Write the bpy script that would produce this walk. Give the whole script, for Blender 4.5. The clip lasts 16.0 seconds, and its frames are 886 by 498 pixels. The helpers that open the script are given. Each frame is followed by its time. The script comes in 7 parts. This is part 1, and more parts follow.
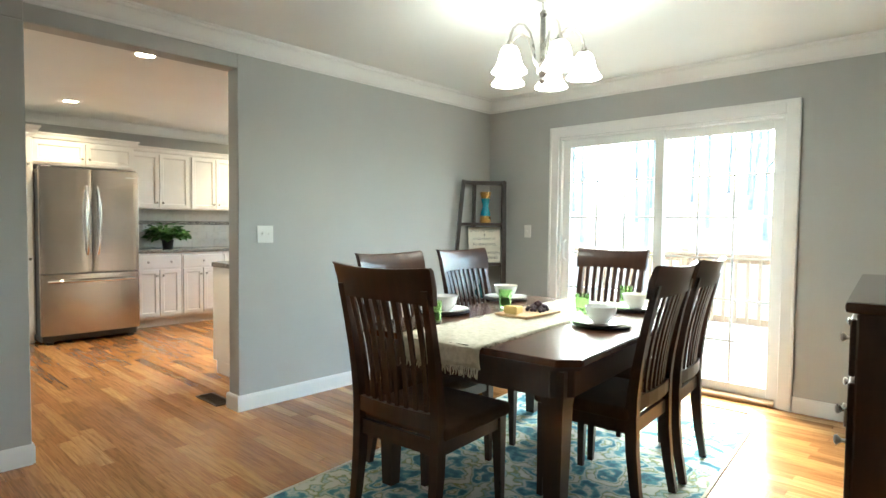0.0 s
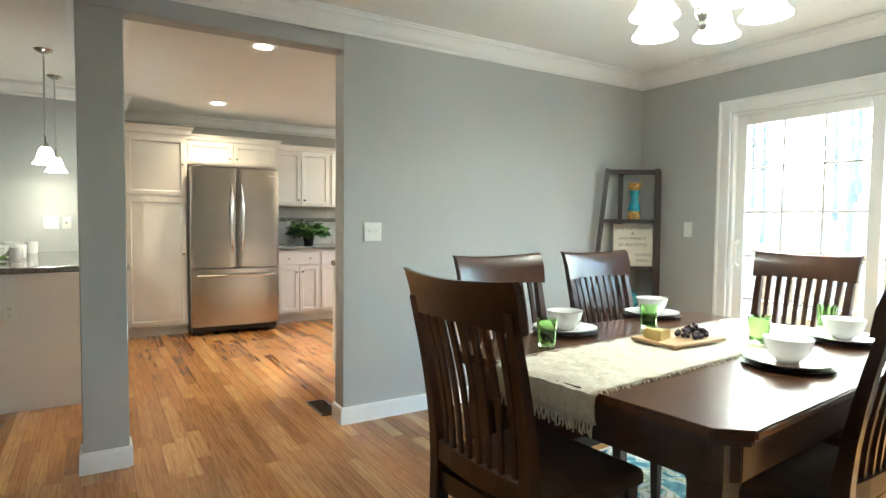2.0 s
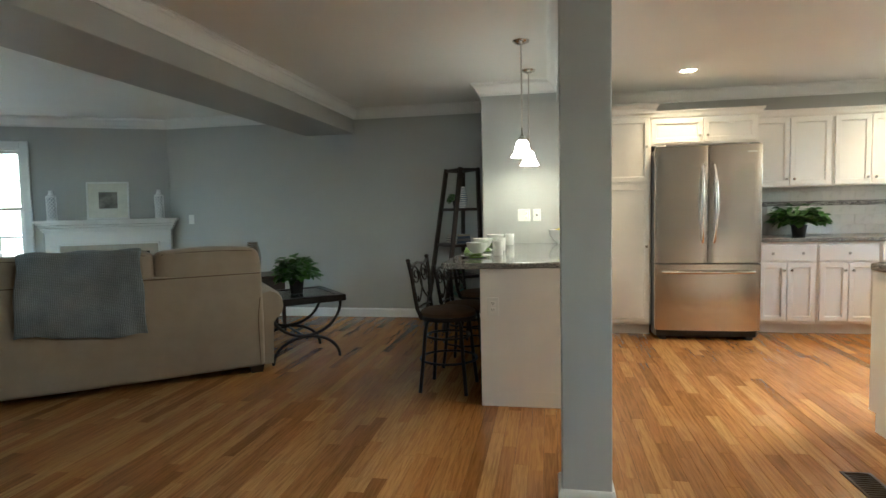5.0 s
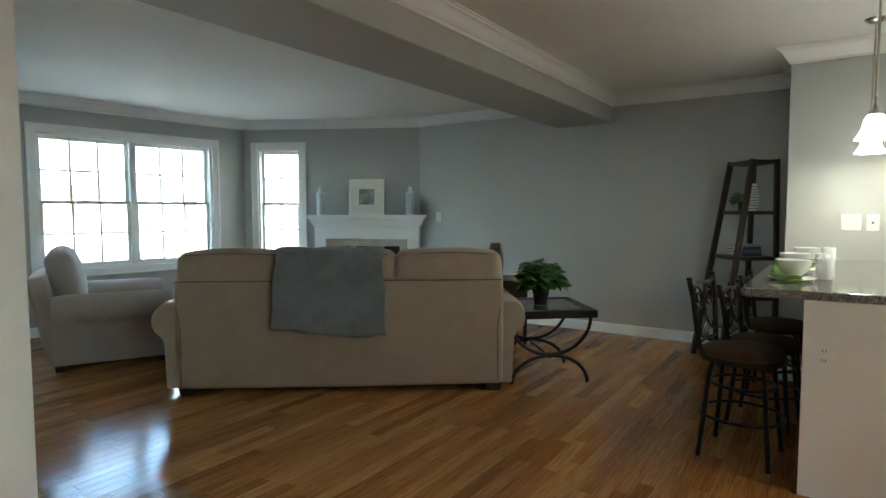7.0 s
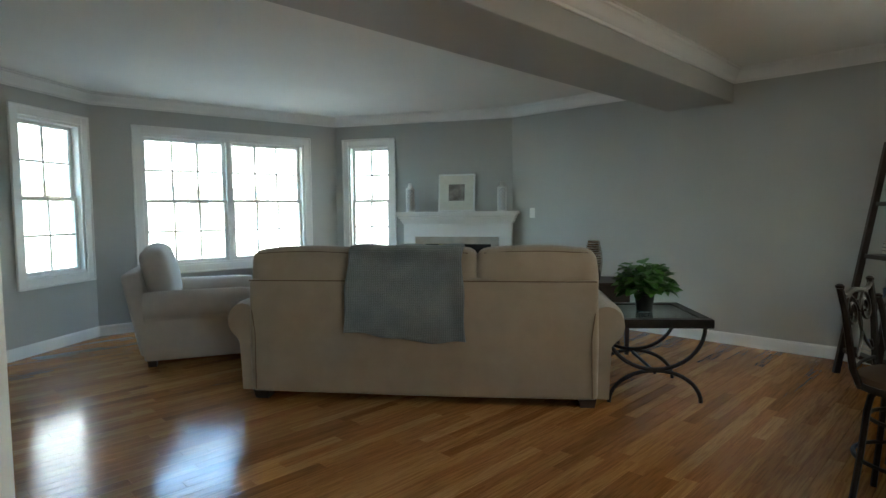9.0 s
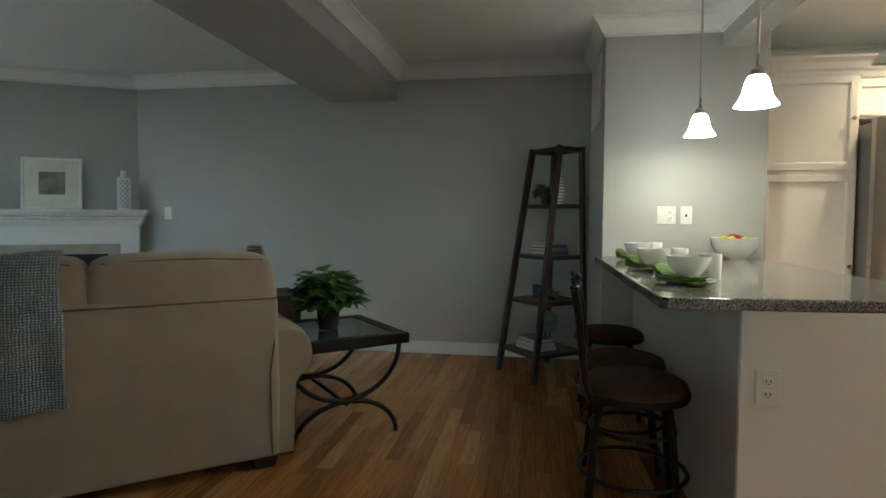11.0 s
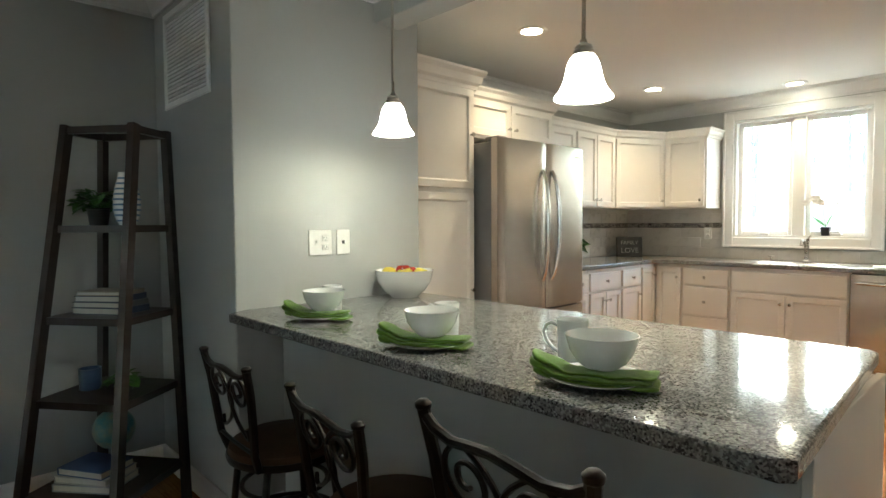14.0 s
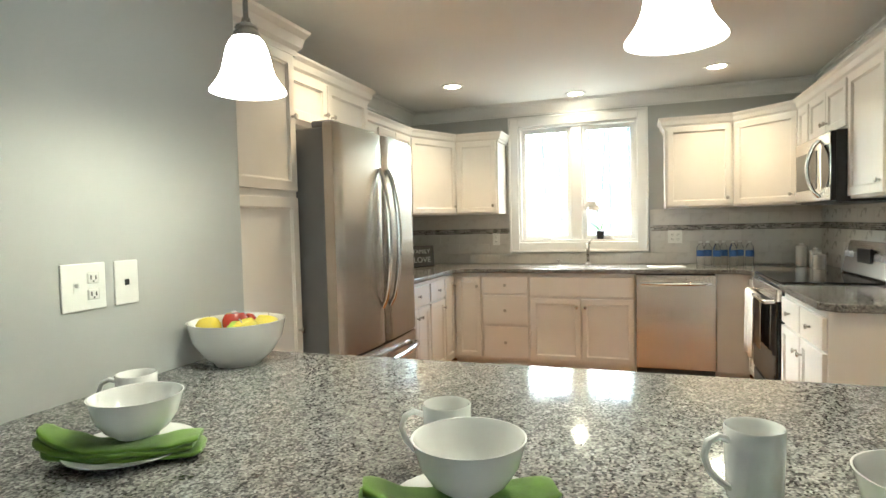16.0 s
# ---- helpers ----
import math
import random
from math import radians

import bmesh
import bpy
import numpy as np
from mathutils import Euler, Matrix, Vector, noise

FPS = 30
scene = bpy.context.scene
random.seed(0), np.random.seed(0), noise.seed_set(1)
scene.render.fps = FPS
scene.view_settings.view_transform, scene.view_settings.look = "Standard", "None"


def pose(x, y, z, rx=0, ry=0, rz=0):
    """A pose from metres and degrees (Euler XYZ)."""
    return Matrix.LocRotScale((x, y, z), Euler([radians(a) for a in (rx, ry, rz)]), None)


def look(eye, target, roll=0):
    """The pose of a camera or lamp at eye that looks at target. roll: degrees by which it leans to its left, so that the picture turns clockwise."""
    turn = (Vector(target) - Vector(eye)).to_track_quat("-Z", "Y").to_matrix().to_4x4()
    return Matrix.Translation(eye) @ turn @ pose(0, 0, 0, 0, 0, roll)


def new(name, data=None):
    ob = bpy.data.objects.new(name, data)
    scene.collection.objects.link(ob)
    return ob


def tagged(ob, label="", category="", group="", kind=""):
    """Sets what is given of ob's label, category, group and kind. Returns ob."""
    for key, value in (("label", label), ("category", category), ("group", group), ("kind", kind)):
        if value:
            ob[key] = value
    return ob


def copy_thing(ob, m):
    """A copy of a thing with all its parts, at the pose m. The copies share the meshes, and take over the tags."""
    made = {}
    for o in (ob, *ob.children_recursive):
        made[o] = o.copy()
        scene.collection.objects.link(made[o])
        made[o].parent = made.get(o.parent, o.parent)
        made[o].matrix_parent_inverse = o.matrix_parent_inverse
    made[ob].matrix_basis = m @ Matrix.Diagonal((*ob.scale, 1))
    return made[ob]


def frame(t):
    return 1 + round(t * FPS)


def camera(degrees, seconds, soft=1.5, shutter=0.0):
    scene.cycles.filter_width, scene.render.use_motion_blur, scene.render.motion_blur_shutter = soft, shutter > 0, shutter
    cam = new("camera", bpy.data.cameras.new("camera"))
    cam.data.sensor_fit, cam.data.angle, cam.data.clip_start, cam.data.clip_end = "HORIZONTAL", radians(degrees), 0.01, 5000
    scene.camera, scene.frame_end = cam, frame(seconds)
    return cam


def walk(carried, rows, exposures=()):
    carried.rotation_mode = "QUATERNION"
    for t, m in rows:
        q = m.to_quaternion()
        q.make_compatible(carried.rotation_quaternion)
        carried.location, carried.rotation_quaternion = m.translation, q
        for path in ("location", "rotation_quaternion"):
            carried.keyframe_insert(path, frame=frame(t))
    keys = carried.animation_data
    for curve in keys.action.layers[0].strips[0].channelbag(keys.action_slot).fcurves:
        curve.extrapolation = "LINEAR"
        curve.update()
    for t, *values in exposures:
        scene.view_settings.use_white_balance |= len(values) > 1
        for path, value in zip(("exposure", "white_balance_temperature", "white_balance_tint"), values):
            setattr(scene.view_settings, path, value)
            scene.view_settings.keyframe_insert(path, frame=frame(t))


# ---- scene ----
cam = camera(75.6, 16.0)
PATH = [
    (0, (0.608, -0.366, 1.238), (-0.752, 1.098, 1.155), 0.6),
    (0.5, (0.558, -0.234, 1.232), (-0.803, 1.229, 1.143), 0.6),
    (1, (0.462, -0.079, 1.227), (-0.922, 1.362, 1.137), 0.6),
    (1.5, (0.376, 0.045, 1.23), (-1.139, 1.348, 1.135), 0.6),
    (2, (0.317, 0.175, 1.234), (-1.386, 1.22, 1.137), 0.6),
    (2.5, (0.292, 0.28, 1.243), (-1.574, 0.993, 1.142), 0.7),
    (3, (0.22, 0.363, 1.253), (-1.74, 0.745, 1.139), 0.7),
    (3.5, (0.058, 0.373, 1.251), (-1.935, 0.501, 1.129), 0.8),
    (4, (-0.186, 0.339, 1.243), (-2.182, 0.278, 1.128), 0.9),
    (4.2, (-0.279, 0.303, 1.262), (-2.271, 0.176, 1.137), 0.1),
    (6.3, (-0.943, -0.254, 1.237), (-2.769, -1.06, 1.109), 0.1),
    (6.5, (-1.018, -0.26, 1.246), (-2.801, -1.156, 1.116), 0.1),
    (7, (-1.182, -0.268, 1.26), (-2.832, -1.39, 1.131), -0.1),
    (7.5, (-1.297, -0.285, 1.262), (-2.797, -1.602, 1.135), -0.2),
    (8, (-1.389, -0.264, 1.255), (-2.763, -1.712, 1.13), -0.3),
    (8.2, (-1.426, -0.282, 1.247), (-2.782, -1.747, 1.121), -0.5),
    (10.3, (-1.967, -0.753, 1.195), (-3.779, -1.59, 1.068), 0.2),
    (10.5, (-2.056, -0.83, 1.156), (-3.931, -1.517, 1.04), 0.4),
    (10.6, (-2.079, -0.859, 1.146), (-3.975, -1.486, 1.037), 0.3),
    (11, (-2.24, -0.99, 1.156), (-4.212, -1.305, 1.05), 0.2),
    (11.5, (-2.486, -1.142, 1.183), (-4.482, -1.092, 1.074), 0.0),
    (12, (-2.75, -1.28, 1.208), (-4.715, -0.925, 1.105), 0.1),
    (12.5, (-2.998, -1.408, 1.229), (-4.89, -0.765, 1.139), -0.1),
    (13, (-3.274, -1.503, 1.266), (-5.039, -0.569, 1.159), -0.0),
    (13.5, (-3.559, -1.517, 1.27), (-5.186, -0.358, 1.174), -0.1),
    (14, (-3.838, -1.523, 1.265), (-5.291, -0.152, 1.176), -0.3),
    (14.5, (-4.117, -1.438, 1.278), (-5.385, 0.107, 1.189), -0.7),
    (15, (-4.363, -1.358, 1.284), (-5.441, 0.325, 1.191), -0.8),
    (15.5, (-4.593, -1.286, 1.304), (-5.472, 0.508, 1.215), -1.2),
    (16, (-4.813, -1.177, 1.313), (-5.469, 0.711, 1.227), -1.4),
]
walk(cam, [(t, look(eye, target, roll)) for t, eye, target, roll in PATH],
     [(0, 4.98, 6050, -5), (2, 5.0, 6050, -5), (3.5, 4.75, 6050, -5), (6.3, 4.72, 6050, -5), (8.2, 4.8, 6050, -5), (10.3, 4.5, 6050, -5), (13, 4.4, 6050, -5), (14.5, 4.38, 6050, -5), (16, 4.48, 6050, -5)])

# ---- world, sun, exposure ----
world = bpy.data.worlds.new("sky")
scene.world = world
world.use_nodes = True
wn, wl = world.node_tree.nodes, world.node_tree.links
sky = wn.new("ShaderNodeTexSky")
sky.sky_type = "NISHITA"
sky.sun_disc = False
sky.sun_elevation, sky.sun_rotation = radians(38), radians(-27)
sky.dust_density, sky.ozone_density, sky.air_density = 2.0, 1.0, 1.0
wl.new(sky.outputs[0], wn["Background"].inputs[0])
wn["Background"].inputs[1].default_value = 0.15
sun = new("sun", bpy.data.lights.new("sun", "SUN"))
sun.data.energy, sun.data.angle, sun.data.color = 0.5, radians(40), (1.0, 0.97, 0.93)
sun.matrix_world = look((-4.5, 8.9, 7.8), (0, 0, 0))


# ---- small helpers ----
def thing(name, m=None, label="", category="", group="", kind=""):
    ob = new(name)
    ob.empty_display_size = 0.1
    if m is not None:
        ob.matrix_world = m
    return tagged(ob, label, category, group, kind)


def mesh_of(name, bm, material, smooth=False):
    bmesh.ops.recalc_face_normals(bm, faces=bm.faces[:])
    me = bpy.data.meshes.new(name)
    bm.to_mesh(me)
    bm.free()
    for m in (material if isinstance(material, (list, tuple)) else [material]):
        me.materials.append(m)
    if smooth:
        for p in me.polygons:
            p.use_smooth = True
        me.set_sharp_from_angle(angle=radians(42))
    return me


def part(name, bm, material, parent, label="", smooth=False):
    ob = new(name, mesh_of(name, bm, material, smooth))
    ob.parent = parent
    if label:
        ob["label"] = label
    return ob


def solo(name, bm, material, label, category, group="", kind="", m=None, smooth=False):
    ob = new(name, mesh_of(name, bm, material, smooth))
    if m is not None:
        ob.matrix_world = m
    return tagged(ob, label, category, group, kind)


def again(ob, m, parent):
    """Another object on the same mesh, under parent."""
    o = new(ob.name.split(".")[0], ob.data)
    o.parent = parent
    o.matrix_basis = m
    return o


def box(bm, x0, x1, y0, y1, z0, z1, bevel=0.0, m=None, segs=1):
    r = bmesh.ops.create_cube(bm, size=1.0)
    vs = r["verts"]
    for v in vs:
        v.co = Vector(((x0 + x1) / 2 + v.co.x * (x1 - x0), (y0 + y1) / 2 + v.co.y * (y1 - y0), (z0 + z1) / 2 + v.co.z * (z1 - z0)))
    if m is not None:
        bmesh.ops.transform(bm, matrix=m, verts=vs)
    if bevel > 0:
        es = list({e for v in vs for e in v.link_edges})
        bmesh.ops.bevel(bm, geom=es, offset=bevel, segments=segs, affect="EDGES", profile=0.6)
    return bm


def bx(x0, x1, y0, y1, z0, z1, bevel=0.0, segs=1):
    return box(bmesh.new(), x0, x1, y0, y1, z0, z1, bevel, None, segs)


def lathe(bm, profile, n=24, at=(0, 0, 0), m=None, wave=None):
    """Turn a profile of (radius, height) about z. wave: (count, depth) ruffles the last rows."""
    rows = []
    for k, (r, z) in enumerate(profile):
        if r < 1e-5:
            rows.append([bm.verts.new((at[0], at[1], at[2] + z))])
            continue
        ring = []
        for i in range(n):
            a = 2 * math.pi * i / n
            ring.append(bm.verts.new((at[0] + r * math.cos(a), at[1] + r * math.sin(a), at[2] + z)))
        rows.append(ring)
    for a, b in zip(rows, rows[1:]):
        if len(a) == 1 and len(b) == 1:
            continue
        for i in range(n):
            j = (i + 1) % n
            if len(a) == 1:
                bm.faces.new((a[0], b[i], b[j]))
            elif len(b) == 1:
                bm.faces.new((a[i], a[j], b[0]))
            else:
                bm.faces.new((a[i], a[j], b[j], b[i]))
    if m is not None:
        bmesh.ops.transform(bm, matrix=m, verts=[v for r in rows for v in r])
    return bm


def turned(profile, n=24, at=(0, 0, 0)):
    return lathe(bmesh.new(), profile, n, at)


def tube(bm, pts, r, n=8, flat=1.0):
    """A round bar along points; r may be a list."""
    pts = [Vector(p) for p in pts]
    rings = []
    side = None
    for i, p in enumerate(pts):
        d = (pts[min(i + 1, len(pts) - 1)] - pts[max(i - 1, 0)]).normalized()
        if side is None:
            side = d.orthogonal().normalized()
        side = (side - d * side.dot(d)).normalized()
        up = d.cross(side)
        rr = r[i] if isinstance(r, (list, tuple)) else r
        rings.append([bm.verts.new(p + rr * (math.cos(2 * math.pi * k / n) * side + flat * math.sin(2 * math.pi * k / n) * up)) for k in range(n)])
    for a, b in zip(rings, rings[1:]):
        for k in range(n):
            bm.faces.new((a[k], a[(k + 1) % n], b[(k + 1) % n], b[k]))
    bm.faces.new(rings[0][::-1])
    bm.faces.new(rings[-1])
    return bm


def bar(bm, pts, w, h, up=(0, 0, 1)):
    """A rectangular bar along points: w across, h along up."""
    pts = [Vector(p) for p in pts]
    rings = []
    for i, p in enumerate(pts):
        d = (pts[min(i + 1, len(pts) - 1)] - pts[max(i - 1, 0)]).normalized()
        u = Vector(up)
        s = d.cross(u).normalized()
        u = s.cross(d).normalized()
        ww = w[i] if isinstance(w, (list, tuple)) else w
        hh = h[i] if isinstance(h, (list, tuple)) else h
        rings.append([bm.verts.new(p + s * ww / 2 * a + u * hh / 2 * b) for a, b in ((-1, -1), (1, -1), (1, 1), (-1, 1))])
    for a, b in zip(rings, rings[1:]):
        for k in range(4):
            bm.faces.new((a[k], a[(k + 1) % 4], b[(k + 1) % 4], b[k]))
    bm.faces.new(rings[0][::-1])
    bm.faces.new(rings[-1])
    return bm


def sweep(bm, profile, path, closed=False):
    """Profile points (out, up) swept along a plan path of (x, y); out is to the left of the way walked."""
    P = [Vector((p[0], p[1], 0)) for p in path]
    rings = []
    n = len(P)
    for i in range(n):
        if closed:
            a, b = (P[i] - P[i - 1]).normalized(), (P[(i + 1) % n] - P[i]).normalized()
        else:
            a = (P[i] - P[i - 1]).normalized() if i > 0 else (P[1] - P[0]).normalized()
            b = (P[i + 1] - P[i]).normalized() if i < n - 1 else a
        na, nb = Vector((-a.y, a.x, 0)), Vector((-b.y, b.x, 0))
        k = (na + nb) / (1 + na.dot(nb))
        rings.append([bm.verts.new(P[i] + k * o + Vector((0, 0, u))) for o, u in profile])
    pairs = list(zip(rings, rings[1:])) + ([(rings[-1], rings[0])] if closed else [])
    for a, b in pairs:
        for q in range(len(profile)):
            r = (q + 1) % len(profile)
            bm.faces.new((a[q], b[q], b[r], a[r]))
    if not closed:
        bm.faces.new(rings[0])
        bm.faces.new(rings[-1][::-1])
    return bm


# ---- materials ----
def mat(name, color, rough=0.5, metal=0.0, vary=0.08, scale=8.0, bump=0.05, bump_scale=120.0, stretch=(1, 1, 1), emit=0.0, coat=0.0, rand=0.0, island=False, color2=None, rough_vary=0.06, sheen=0.0, spec=0.5, bump_dist=0.003):
    m = bpy.data.materials.new(name)
    m.use_nodes = True
    N, L = m.node_tree.nodes, m.node_tree.links
    b = N["Principled BSDF"]
    b.inputs["Roughness"].default_value = rough
    b.inputs["Metallic"].default_value = metal
    b.inputs["Coat Weight"].default_value = coat
    b.inputs["Coat Roughness"].default_value = 0.12
    b.inputs["Sheen Weight"].default_value = sheen
    b.inputs["Specular IOR Level"].default_value = spec
    co = N.new("ShaderNodeTexCoord")
    mp = N.new("ShaderNodeMapping")
    mp.inputs["Scale"].default_value = stretch
    L.new(co.outputs["Object"], mp.inputs[0])
    big = N.new("ShaderNodeTexNoise")
    big.inputs["Scale"].default_value = scale
    big.inputs["Detail"].default_value = 6
    big.inputs["Roughness"].default_value = 0.6
    L.new(mp.outputs[0], big.inputs["Vector"])
    c = Vector(color)
    c2 = Vector(color2) if color2 else c * (1 - vary)
    c1 = c * (1 + vary) if not color2 else c
    ramp = N.new("ShaderNodeValToRGB")
    ramp.color_ramp.elements[0].position, ramp.color_ramp.elements[1].position = 0.32, 0.68
    ramp.color_ramp.elements[0].color = (*c2, 1)
    ramp.color_ramp.elements[1].color = (*[min(1, q) for q in c1], 1)
    L.new(big.outputs["Fac"], ramp.inputs[0])
    out = ramp.outputs[0]
    if rand > 0:
        if island:
            g = N.new("ShaderNodeNewGeometry")
            rv = g.outputs["Random Per Island"]
        else:
            g = N.new("ShaderNodeObjectInfo")
            rv = g.outputs["Random"]
        mr = N.new("ShaderNodeMapRange")
        mr.inputs["To Min"].default_value, mr.inputs["To Max"].default_value = 1 - rand, 1 + rand
        L.new(rv, mr.inputs["Value"])
        hs = N.new("ShaderNodeHueSaturation")
        L.new(mr.outputs[0], hs.inputs["Value"])
        L.new(out, hs.inputs["Color"])
        out = hs.outputs[0]
    L.new(out, b.inputs["Base Color"])
    fine = N.new("ShaderNodeTexNoise")
    fine.inputs["Scale"].default_value = bump_scale
    fine.inputs["Detail"].default_value = 4
    L.new(mp.outputs[0], fine.inputs["Vector"])
    if bump > 0:
        bp = N.new("ShaderNodeBump")
        bp.inputs["Strength"].default_value = bump
        bp.inputs["Distance"].default_value = bump_dist
        L.new(fine.outputs["Fac"], bp.inputs["Height"])
        L.new(bp.outputs[0], b.inputs["Normal"])
    if rough_vary > 0:
        rr = N.new("ShaderNodeMapRange")
        rr.inputs["To Min"].default_value = max(0.02, rough - rough_vary)
        rr.inputs["To Max"].default_value = min(1, rough + rough_vary)
        L.new(big.outputs["Fac"], rr.inputs["Value"])
        L.new(rr.outputs[0], b.inputs["Roughness"])
    if emit > 0:
        b.inputs["Emission Color"].default_value = (*color, 1)
        b.inputs["Emission Strength"].default_value = emit
    return m


def plank_mat(name, island):
    """Oak strips: each strip has its own tone, with grain along x."""
    m = bpy.data.materials.new(name)
    m.use_nodes = True
    N, L = m.node_tree.nodes, m.node_tree.links
    b = N["Principled BSDF"]
    if island:
        rv = N.new("ShaderNodeNewGeometry").outputs["Random Per Island"]
    else:
        rv = N.new("ShaderNodeObjectInfo").outputs["Random"]
    tone = N.new("ShaderNodeValToRGB")
    cr = tone.color_ramp
    cr.elements[0].position, cr.elements[0].color = 0.0, (0.25, 0.105, 0.031, 1)
    cr.elements[1].position, cr.elements[1].color = 1.0, (0.53, 0.285, 0.107, 1)
    for p, c in ((0.14, (0.34, 0.150, 0.045, 1)), (0.5, (0.41, 0.190, 0.060, 1)), (0.8, (0.47, 0.235, 0.080, 1))):
        e = cr.elements.new(p)
        e.color = c
    L.new(rv, tone.inputs[0])
    geo = N.new("ShaderNodeNewGeometry")
    add = N.new("ShaderNodeVectorMath")
    add.operation = "ADD"
    mul = N.new("ShaderNodeMath")
    mul.operation = "MULTIPLY"
    mul.inputs[1].default_value = 37.0
    L.new(rv, mul.inputs[0])
    L.new(geo.outputs["Position"], add.inputs[0])
    L.new(mul.outputs[0], add.inputs[1])
    mp = N.new("ShaderNodeMapping")
    mp.inputs["Scale"].default_value = (1.2, 22, 1)
    L.new(add.outputs[0], mp.inputs[0])
    gr = N.new("ShaderNodeTexNoise")
    gr.inputs["Scale"].default_value, gr.inputs["Detail"].default_value = 4.0, 7
    gr.inputs["Distortion"].default_value = 0.6
    L.new(mp.outputs[0], gr.inputs["Vector"])
    gramp = N.new("ShaderNodeValToRGB")
    gramp.color_ramp.elements[0].position, gramp.color_ramp.elements[0].color = 0.35, (0.66, 0.60, 0.55, 1)
    gramp.color_ramp.elements[1].position, gramp.color_ramp.elements[1].color = 0.6, (1.06, 1.05, 1.03, 1)
    L.new(gr.outputs["Fac"], gramp.inputs[0])
    mx = N.new("ShaderNodeMix")
    mx.data_type, mx.blend_type = "RGBA", "MULTIPLY"
    mx.inputs["Factor"].default_value = 0.9
    L.new(tone.outputs[0], mx.inputs["A"])
    L.new(gramp.outputs[0], mx.inputs["B"])
    L.new(mx.outputs["Result"], b.inputs["Base Color"])
    wear = N.new("ShaderNodeTexNoise")
    wear.inputs["Scale"].default_value = 1.7
    L.new(geo.outputs["Position"], wear.inputs["Vector"])
    rr = N.new("ShaderNodeMapRange")
    rr.inputs["To Min"].default_value, rr.inputs["To Max"].default_value = 0.11, 0.22
    L.new(wear.outputs["Fac"], rr.inputs["Value"])
    L.new(rr.outputs[0], b.inputs["Roughness"])
    bp = N.new("ShaderNodeBump")
    bp.inputs["Strength"].default_value, bp.inputs["Distance"].default_value = 0.12, 0.001
    L.new(gr.outputs["Fac"], bp.inputs["Height"])
    L.new(bp.outputs[0], b.inputs["Normal"])
    return m


def granite_mat():
    m = bpy.data.materials.new("granite")
    m.use_nodes = True
    N, L = m.node_tree.nodes, m.node_tree.links
    b = N["Principled BSDF"]
    geo = N.new("ShaderNodeNewGeometry")
    v = N.new("ShaderNodeTexVoronoi")
    v.inputs["Scale"].default_value = 240
    L.new(geo.outputs["Position"], v.inputs["Vector"])
    bw = N.new("ShaderNodeRGBToBW")
    L.new(v.outputs["Color"], bw.inputs[0])
    ramp = N.new("ShaderNodeValToRGB")
    cr = ramp.color_ramp
    cr.interpolation = "CONSTANT"
    cr.elements[0].color = (0.035, 0.035, 0.036, 1)
    cr.elements[1].position, cr.elements[1].color = 0.82, (0.38, 0.376, 0.36, 1)
    for p, c in ((0.20, (0.09, 0.088, 0.086, 1)), (0.36, (0.155, 0.152, 0.148, 1)), (0.5, (0.22, 0.216, 0.205, 1)), (0.66, (0.30, 0.292, 0.275, 1))):
        cr.elements.new(p).color = c
    cloud = N.new("ShaderNodeTexNoise")
    cloud.inputs["Scale"].default_value, cloud.inputs["Detail"].default_value = 34, 5
    L.new(geo.outputs["Position"], cloud.inputs["Vector"])
    mad = N.new("ShaderNodeMath")
    mad.operation = "MULTIPLY_ADD"
    mad.inputs[1].default_value, mad.inputs[2].default_value = 0.55, -0.26
    L.new(cloud.outputs["Fac"], mad.inputs[0])
    ad = N.new("ShaderNodeMath")
    ad.operation = "ADD"
    L.new(bw.outputs[0], ad.inputs[0])
    L.new(mad.outputs[0], ad.inputs[1])
    L.new(ad.outputs[0], ramp.inputs[0])
    L.new(ramp.outputs[0], b.inputs["Base Color"])
    b.inputs["Roughness"].default_value = 0.09
    return m


def steel_mat(name, color, rough, along):
    m = mat(name, color, rough, 1.0, 0.015, 2.0, 0.0, 60.0, along, rough_vary=0.02, bump_dist=0.0003)
    m.node_tree.nodes["Principled BSDF"].inputs["Anisotropic"].default_value = 0.5
    return m


def glass_mat(name, color=(1, 1, 1), rough=0.0, ior=1.45):
    m = bpy.data.materials.new(name)
    m.use_nodes = True
    b = m.node_tree.nodes["Principled BSDF"]
    b.inputs["Base Color"].default_value = (*color, 1)
    b.inputs["Roughness"].default_value = rough
    b.inputs["Transmission Weight"].default_value = 1.0
    b.inputs["IOR"].default_value = ior
    return m


def lamp_mat(name, color, strength):
    m = bpy.data.materials.new(name)
    m.use_nodes = True
    b = m.node_tree.nodes["Principled BSDF"]
    b.inputs["Base Color"].default_value = (0.9, 0.9, 0.88, 1)
    b.inputs["Emission Color"].default_value = (*color, 1)
    b.inputs["Emission Strength"].default_value = strength
    return m


